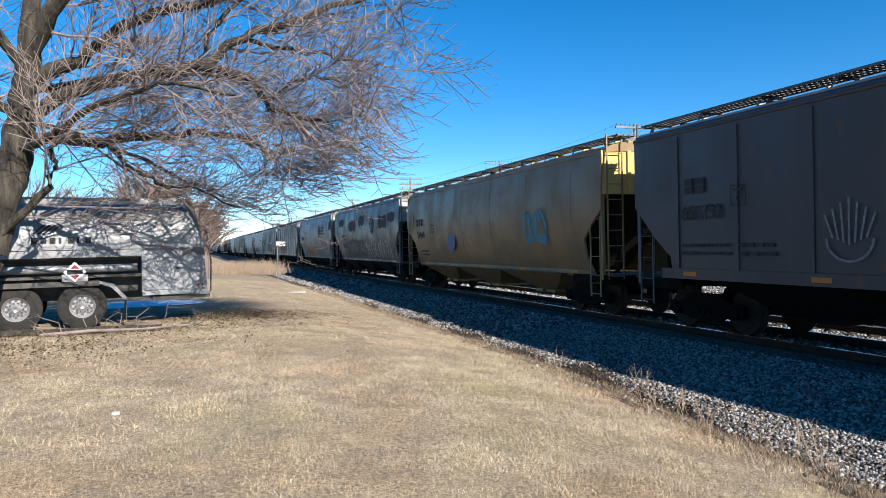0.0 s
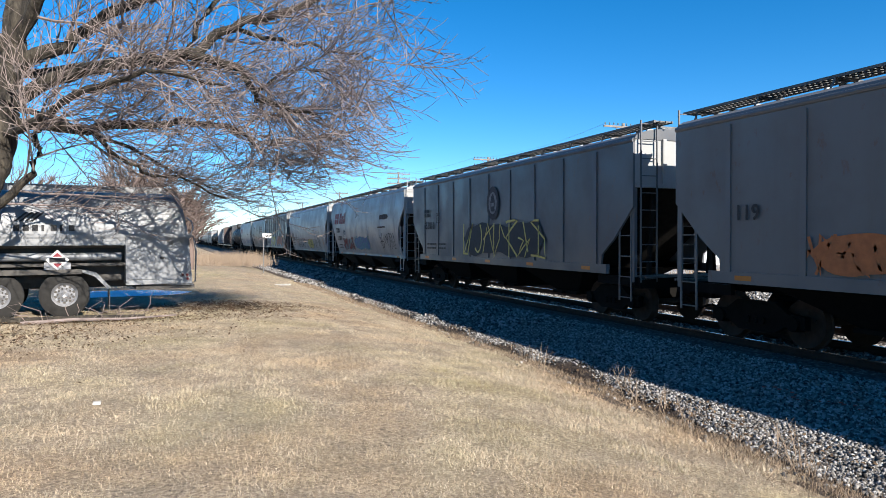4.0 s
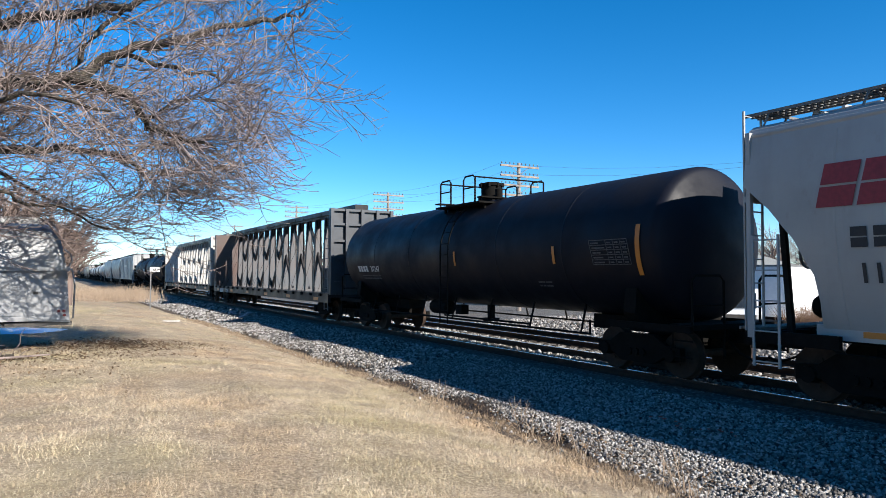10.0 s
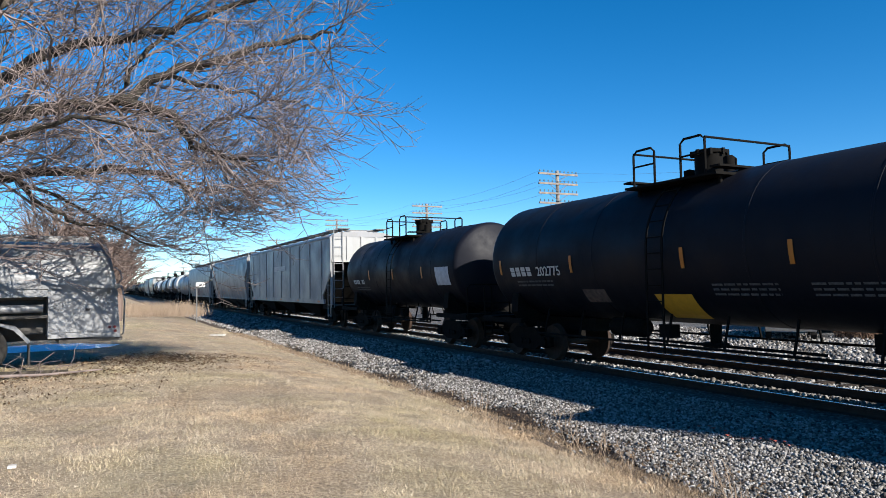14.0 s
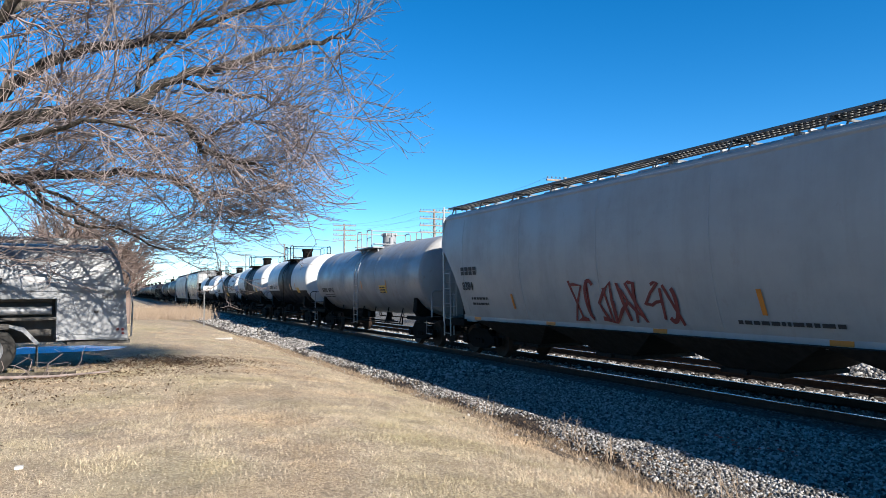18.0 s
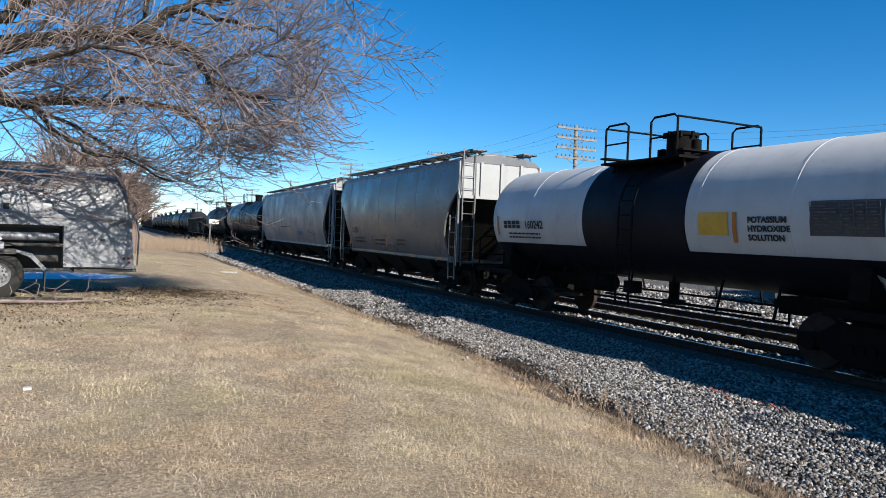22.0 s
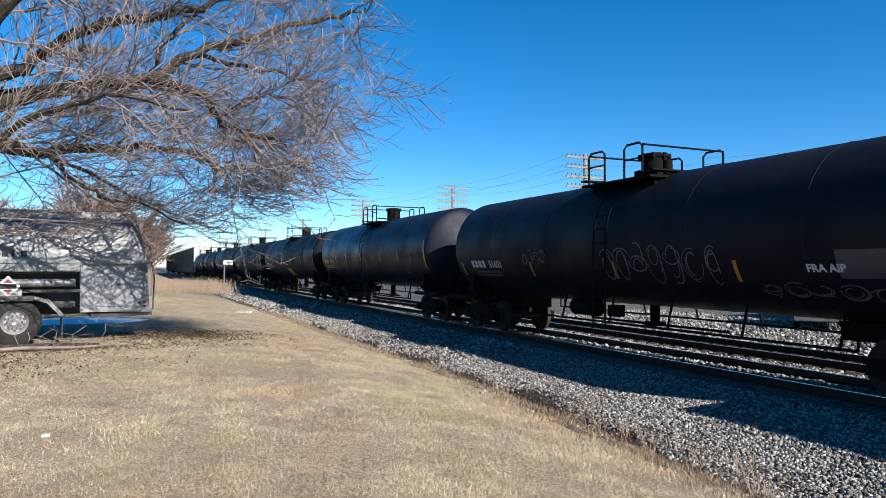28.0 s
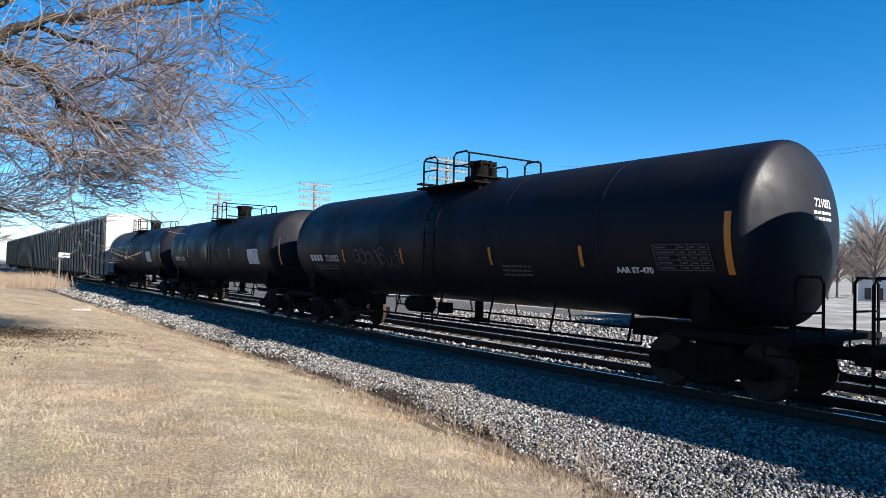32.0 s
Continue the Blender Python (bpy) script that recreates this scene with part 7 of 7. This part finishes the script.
# ---- loose stones, grass and leaves ----
def pieces(name, label, category, base, tris, at, size, turn, mats, squash=None):
    """Many small pieces in one mesh: a base form, placed, sized and turned at random."""
    n, k = len(at), len(base)
    a, b, c = turn[:, 0], turn[:, 1], turn[:, 2]
    v = np.repeat(base[None], n, 0) * size[:, None, :]
    ca, sa, cb, sb, cc, sc = np.cos(a), np.sin(a), np.cos(b), np.sin(b), np.cos(c), np.sin(c)
    x, y, z = v[..., 0], v[..., 1], v[..., 2]
    y, z = y * ca[:, None] - z * sa[:, None], y * sa[:, None] + z * ca[:, None]
    x, z = x * cb[:, None] + z * sb[:, None], -x * sb[:, None] + z * cb[:, None]
    x, y = x * cc[:, None] - y * sc[:, None], x * sc[:, None] + y * cc[:, None]
    v = np.stack([x, y, z], -1) + at[:, None, :]
    f = (np.arange(n)[:, None, None] * k + np.array(tris)[None]).reshape(-1, 3)
    me = bpy.data.meshes.new(name)
    me.vertices.add(n * k)
    me.vertices.foreach_set("co", v.reshape(-1))
    me.loops.add(f.size)
    me.loops.foreach_set("vertex_index", f.reshape(-1).astype(np.int32))
    me.polygons.add(len(f))
    me.polygons.foreach_set("loop_start", np.arange(0, f.size, 3, dtype=np.int32))
    me.materials.append(mats)
    me.update(calc_edges=True)
    return tagged(new(name, me), label, category, kind="stuff")


def ground_at(xs, ys):
    z = np.interp(xs, [p[0] for p in PROFILE], [p[1] for p in PROFILE])
    return z + np.array([height(float(x), float(y)) for x, y in zip(xs, ys)]) - z


def ripple(x, y):
    """Smooth random unevenness, -1 to 1, from a lattice of random heights at two scales."""
    grid = np.random.default_rng(77).uniform(-1, 1, (257, 257))
    out = 0
    for k, a in ((1.0, 0.65), (2.3, 0.35)):
        u, v = (x * k) % 255, (y * k) % 255
        i, j = u.astype(int), v.astype(int)
        p, q = u - i, v - j
        p, q = p * p * (3 - 2 * p), q * q * (3 - 2 * q)
        out = out + a * ((grid[i, j] * (1 - p) + grid[i + 1, j] * p) * (1 - q) + (grid[i, j + 1] * (1 - p) + grid[i + 1, j + 1] * p) * q)
    return out


STONE = island("ballast_stone", [(0.025, 0.023, 0.021), (0.105, 0.10, 0.095), (0.20, 0.193, 0.186), (0.41, 0.40, 0.39), (0.09, 0.077, 0.062)])
STRAW = island("dry_grass", [(0.13, 0.092, 0.062), (0.51, 0.42, 0.312), (0.36, 0.285, 0.20), (0.59, 0.515, 0.405), (0.32, 0.278, 0.182), (0.46, 0.38, 0.283)])
BROWNGRASS = island("brown_dead_grass", [(0.09, 0.064, 0.046), (0.25, 0.19, 0.135), (0.16, 0.117, 0.082), (0.38, 0.30, 0.215)])


def patchy(m):
    """The lawn's broad patches: reddish, straw and faintly green, lighter and darker."""
    t = m.node_tree
    b = t.nodes["Principled BSDF"]
    was = b.inputs["Base Color"].links[0].from_socket
    hue = ramp(t, tex(t, 0.4, 4, coords(t)), [(0.36, (1.0, 0.92, 0.84)), (0.5, (1, 1, 1)), (0.64, (1.0, 1.02, 0.89))])
    lit = ramp(t, tex(t, 1.5, 5, coords(t)), [(0.35, (0.82, 0.82, 0.82)), (0.62, (1.16, 1.16, 1.16))])
    t.links.new(mix(t, 1.0, mix(t, 1.0, was, hue, "MULTIPLY"), lit, "MULTIPLY"), b.inputs["Base Color"])


patchy(STRAW)
patchy(LAWN)
LEAF = island("dead_leaf", [(0.05, 0.032, 0.02), (0.10, 0.065, 0.04), (0.17, 0.12, 0.075)])


def scatter():
    rng = np.random.default_rng(12)
    chunk = np.array([(-0.9, -0.6, -0.5), (0.8, -0.75, -0.45), (0.75, 0.8, -0.55), (-0.8, 0.6, -0.4), (-0.55, -0.5, 0.45), (0.5, -0.6, 0.8), (0.85, 0.35, 0.3), (-0.35, 0.75, 0.65)])
    tris = [(0, 3, 2), (0, 2, 1), (4, 5, 6), (4, 6, 7), (0, 1, 5), (0, 5, 4), (1, 2, 6), (1, 6, 5), (2, 3, 7), (2, 7, 6), (3, 0, 4), (3, 4, 7)]
    zones = [(6.1, 9.9, 3.0, 16, 46000, 0.025), (6.2, 7.4, 3.0, 16, 3600, 0.022), (6.9, 9.9, 16, 36, 13000, 0.04), (6.8, 9.9, 36, 75, 6000, 0.08), (12.5, 14.7, 5, 24, 9000, 0.045), (12.5, 14.7, 24, 60, 5000, 0.07), (17, 26, 5, 30, 9000, 0.065), (10.95, 12.0, 6, 30, 3000, 0.045)]
    pos, dim = [], []
    for x0, x1, y0, y1, n, s in zones:
        x, y = rng.uniform(x0, x1, n), rng.uniform(y0, y1, n)
        bare = x < soil_edge(y) + rng.normal(0, 0.06, n) - 0.1
        x, y, n = x[~bare], y[~bare], int((~bare).sum())
        z = ground_at(x, y) + rng.uniform(-0.3, 0.5, n) * s
        pos.append(np.stack([x, y, z], 1))
        dim.append(s * rng.uniform(0.55, 1.4, (n, 3)) * rng.uniform(0.7, 1.2, (n, 1)))
    pos, dim = np.concatenate(pos), np.concatenate(dim)
    pieces("ballast_stones", "loose grey crushed-stone ballast along the tracks", "gravel", chunk, tris, pos, dim, rng.uniform(0, 6.28, (len(pos), 3)), STONE)
    # stray stones in the ditch and the grass edge
    n = 900
    y = rng.uniform(3, 40, n)
    x = rng.normal(6.5, 0.3, n) - bend(y)
    pieces("stray_stones", "stray pale stones in the grass edge", "gravel", chunk, tris, np.stack([x, y, ground_at(x, y) + 0.01], 1), 0.03 * rng.uniform(0.5, 1.4, (n, 3)), rng.uniform(0, 6.28, (n, 3)), STONE)
    # grass: bent blades
    blade = np.array([(-0.5, 0, 0), (0.5, 0, 0), (0.4, 0.22, 0.6), (-0.4, 0.22, 0.6), (0, 0.55, 1.0)])
    btri = [(0, 1, 2), (0, 2, 3), (3, 2, 4)]
    pos, dim, turn = [], [], []
    for r0, r1, n, w, tall in ((3.2, 6.5, 140000, 0.0024, 0.026), (6.5, 11, 130000, 0.0034, 0.03), (11, 18, 115000, 0.0046, 0.03), (18, 40, 100000, 0.008, 0.034)):
        r, a = np.sqrt(rng.uniform(r0 * r0, r1 * r1, n * 2)), rng.uniform(radians(-28), radians(62), n * 2)
        x, y = r * np.sin(a), r * np.cos(a)
        edge = 5.85 - bend(y) + 0.2 * np.sin(y * 1.3) + 0.15 * np.sin(y * 3.7) + rng.exponential(0.12, n * 2)
        keep = (x < edge) & (y > 1)
        x, y = x[keep][:int(n * 1.35)], y[keep][:int(n * 1.35)]
        q = 1 / (1 + r0 / 8)
        gap = ripple(x * 9 * q, y * 9 * q) + rng.uniform(-0.9, 0.9, len(x)) > -0.3
        x, y = x[gap], y[gap]
        clump = ripple(x * 1.7 + 3, y * 1.5)
        m = len(x)
        pos.append(np.stack([x, y, ground_at(x, y) - 0.005], 1))
        h_ = tall * rng.uniform(0.4, 1.3, m) * (1 + 0.7 * clump) * np.where(x > 5.2, 1.5, 1.0)
        dim.append(np.stack([w * rng.uniform(0.6, 1.5, m), h_ * rng.uniform(0.6, 3.4, m), h_], 1))
        turn.append(np.stack([rng.normal(0, 0.45, m), rng.normal(0, 0.45, m), rng.uniform(0, 6.28, m)], 1))
    pieces("dry_grass", "short matted straw-coloured winter grass", "grass", blade, btri, np.concatenate(pos), np.concatenate(dim), np.concatenate(turn), STRAW)
    # rough brown growth along the wash-out
    n = 46000
    y = 3.0 + 33 * rng.uniform(0, 1, n) ** 1.5
    x = 6.35 - bend(y) + rng.normal(0, 0.34, n)
    keep = (x < soil_edge(y) + rng.normal(0.1, 0.12, n)) & (ripple(x * 3, y * 1.6) + rng.uniform(-0.6, 0.6, n) > -0.15)
    for yc, run, deep in PITS:
        keep &= ~((abs(y - yc) < run * 0.75) & (abs(x - 6.75) < 0.3))
    x, y = x[keep], y[keep]
    m = len(x)
    h_ = 0.085 * rng.uniform(0.3, 1.6, m)
    pieces("rough_grass", "taller brown dead grass along the ditch", "grass", blade, btri, np.stack([x, y, ground_at(x, y) - 0.005], 1), np.stack([0.005 * rng.uniform(0.6, 1.5, m) * (0.6 + y / 14), h_ * rng.uniform(0.3, 1.6, m), h_], 1), np.stack([rng.normal(0, 0.5, m), rng.normal(0, 0.5, m), rng.uniform(0, 6.28, m)], 1), BROWNGRASS)
    leaf = np.array([(-0.5, 0, 0), (0, -0.3, 0.1), (0.5, 0, 0), (0, 0.3, 0.12)])
    pos = []
    for cx, cy, sx, sy, n in ((1.3, 17.6, 1.0, 0.7, 2600), (-4.5, 13.5, 2.2, 1.2, 3600), (-1.5, 15.4, 2.0, 0.4, 1300), (6.7, 13, 0.28, 6, 2600)):
        x, y = rng.normal(cx, sx, n), rng.normal(cy, sy, n)
        pos.append(np.stack([x, y, ground_at(x, y) + rng.uniform(0.01, 0.06, n)], 1))
    pos = np.concatenate(pos)
    m = len(pos)
    pieces("fallen_leaves", "dark brown fallen leaves matted in the grass", "leaves", leaf, [(0, 1, 2), (0, 2, 3)], pos, rng.uniform(0.03, 0.075, (m, 1)) * np.ones((1, 3)), np.stack([rng.normal(0, 0.4, m), rng.normal(0, 0.4, m), rng.uniform(0, 6.28, m)], 1), LEAF)


scatter()


def paint_mark():
    s, r = Shape(), random.Random(5)
    for k in range(15):
        u = k / 14
        x, y = 8.25 + 0.12 * math.sin(u * 9) + r.uniform(-0.05, 0.05), 7.9 - 1.5 * u + r.uniform(-0.03, 0.03)
        z = height(x, y) + 0.045
        q = r.uniform(0.012, 0.03)
        s.prism([(x - q, y - q), (x + q, y - q * 0.7), (x + q * 0.6, y + q), (x - q * 0.8, y + q * 0.8)], "z", z, z + 0.012)
    solid("marking_stones", s, ORANGE, "row of stones sprayed with orange marking paint", "paint mark", kind="stuff")


paint_mark()


def weeds():
    r = random.Random(14)
    for k in range(9):
        x, y = 6.65 + r.uniform(-0.25, 0.35), (5.2, 6.0, 7.4, 8.3, 8.9, 9.6, 5.6, 12.5, 15.5)[k]
        x -= float(bend(y)) * 0.7
        s = Shape()
        for j in range(9):
            p = Vector((r.gauss(0, 0.06), r.gauss(0, 0.1), 0))
            q = p + Vector((r.gauss(0, 0.12), r.gauss(0, 0.14), r.uniform(0.18, 0.42)))
            s.tube([p, p.lerp(q, 0.5) + Vector((0, 0, 0.03)), q], 0.006, 3, 0.002)
            for i in range(3):
                e = p.lerp(q, r.uniform(0.4, 0.9))
                s.tube([e, e + Vector((r.gauss(0, 0.06), r.gauss(0, 0.06), r.uniform(0.02, 0.1)))], 0.0025, 3, 0.001)
        solid("dry_weed", s, DRYSTEM, "small leafless dry weed at the ballast's foot", "weed", m=pose(x, y, height(x, y)), group="weeds in the ditch")


weeds()
solid("concrete_slab", Shape().prism([(-0.5, 0), (0.5, -0.02), (0.48, 0.07), (-0.47, 0.09)], "x", -0.18, 0.18), CONCRETE, "pale broken concrete slab lying in the grass", "slab", m=pose(4.2, 29.5, 0.08, 0, 0, 60) @ Matrix.Diagonal((0.65, 0.65, 0.65, 1)))
solid("paper_scrap", Shape().prism([(-0.06, 0), (0.05, 0.01), (0.04, 0.035), (-0.05, 0.03)], "x", -0.05, 0.05), CONCRETE, "small pale scrap lying on the lawn", "litter", m=pose(-0.75, 7.7, 0.35) @ Matrix.Diagonal((0.7, 0.7, 0.7, 1)))

# ---- motion of the train ----
def motions():
    for car, y in zip(TRAIN, MIDDLES):
        walk(car, [(t, pose(TRACK, y - SPEED * t, 0)) for t in (0.0, 8.0, 16.0, 24.0, 32.0)])
    starts = dict(zip(TRAIN, MIDDLES))
    for w, car, dy in WHEELS:
        y0 = starts[car]
        first, last = max(0.0, (y0 - 70) / SPEED), min(32.0, (y0 + 12) / SPEED)
        a, b = frame(first), frame(last)
        times = sorted({1, *range(a, b + 1), frame(32.0)})
        rows = [((f - 1) / FPS, pose(0, dy, 0.457, math.degrees((min(max(f, a), b) - a) / FPS * SPEED / 0.457))) for f in times]
        walk(w, rows)


motions()
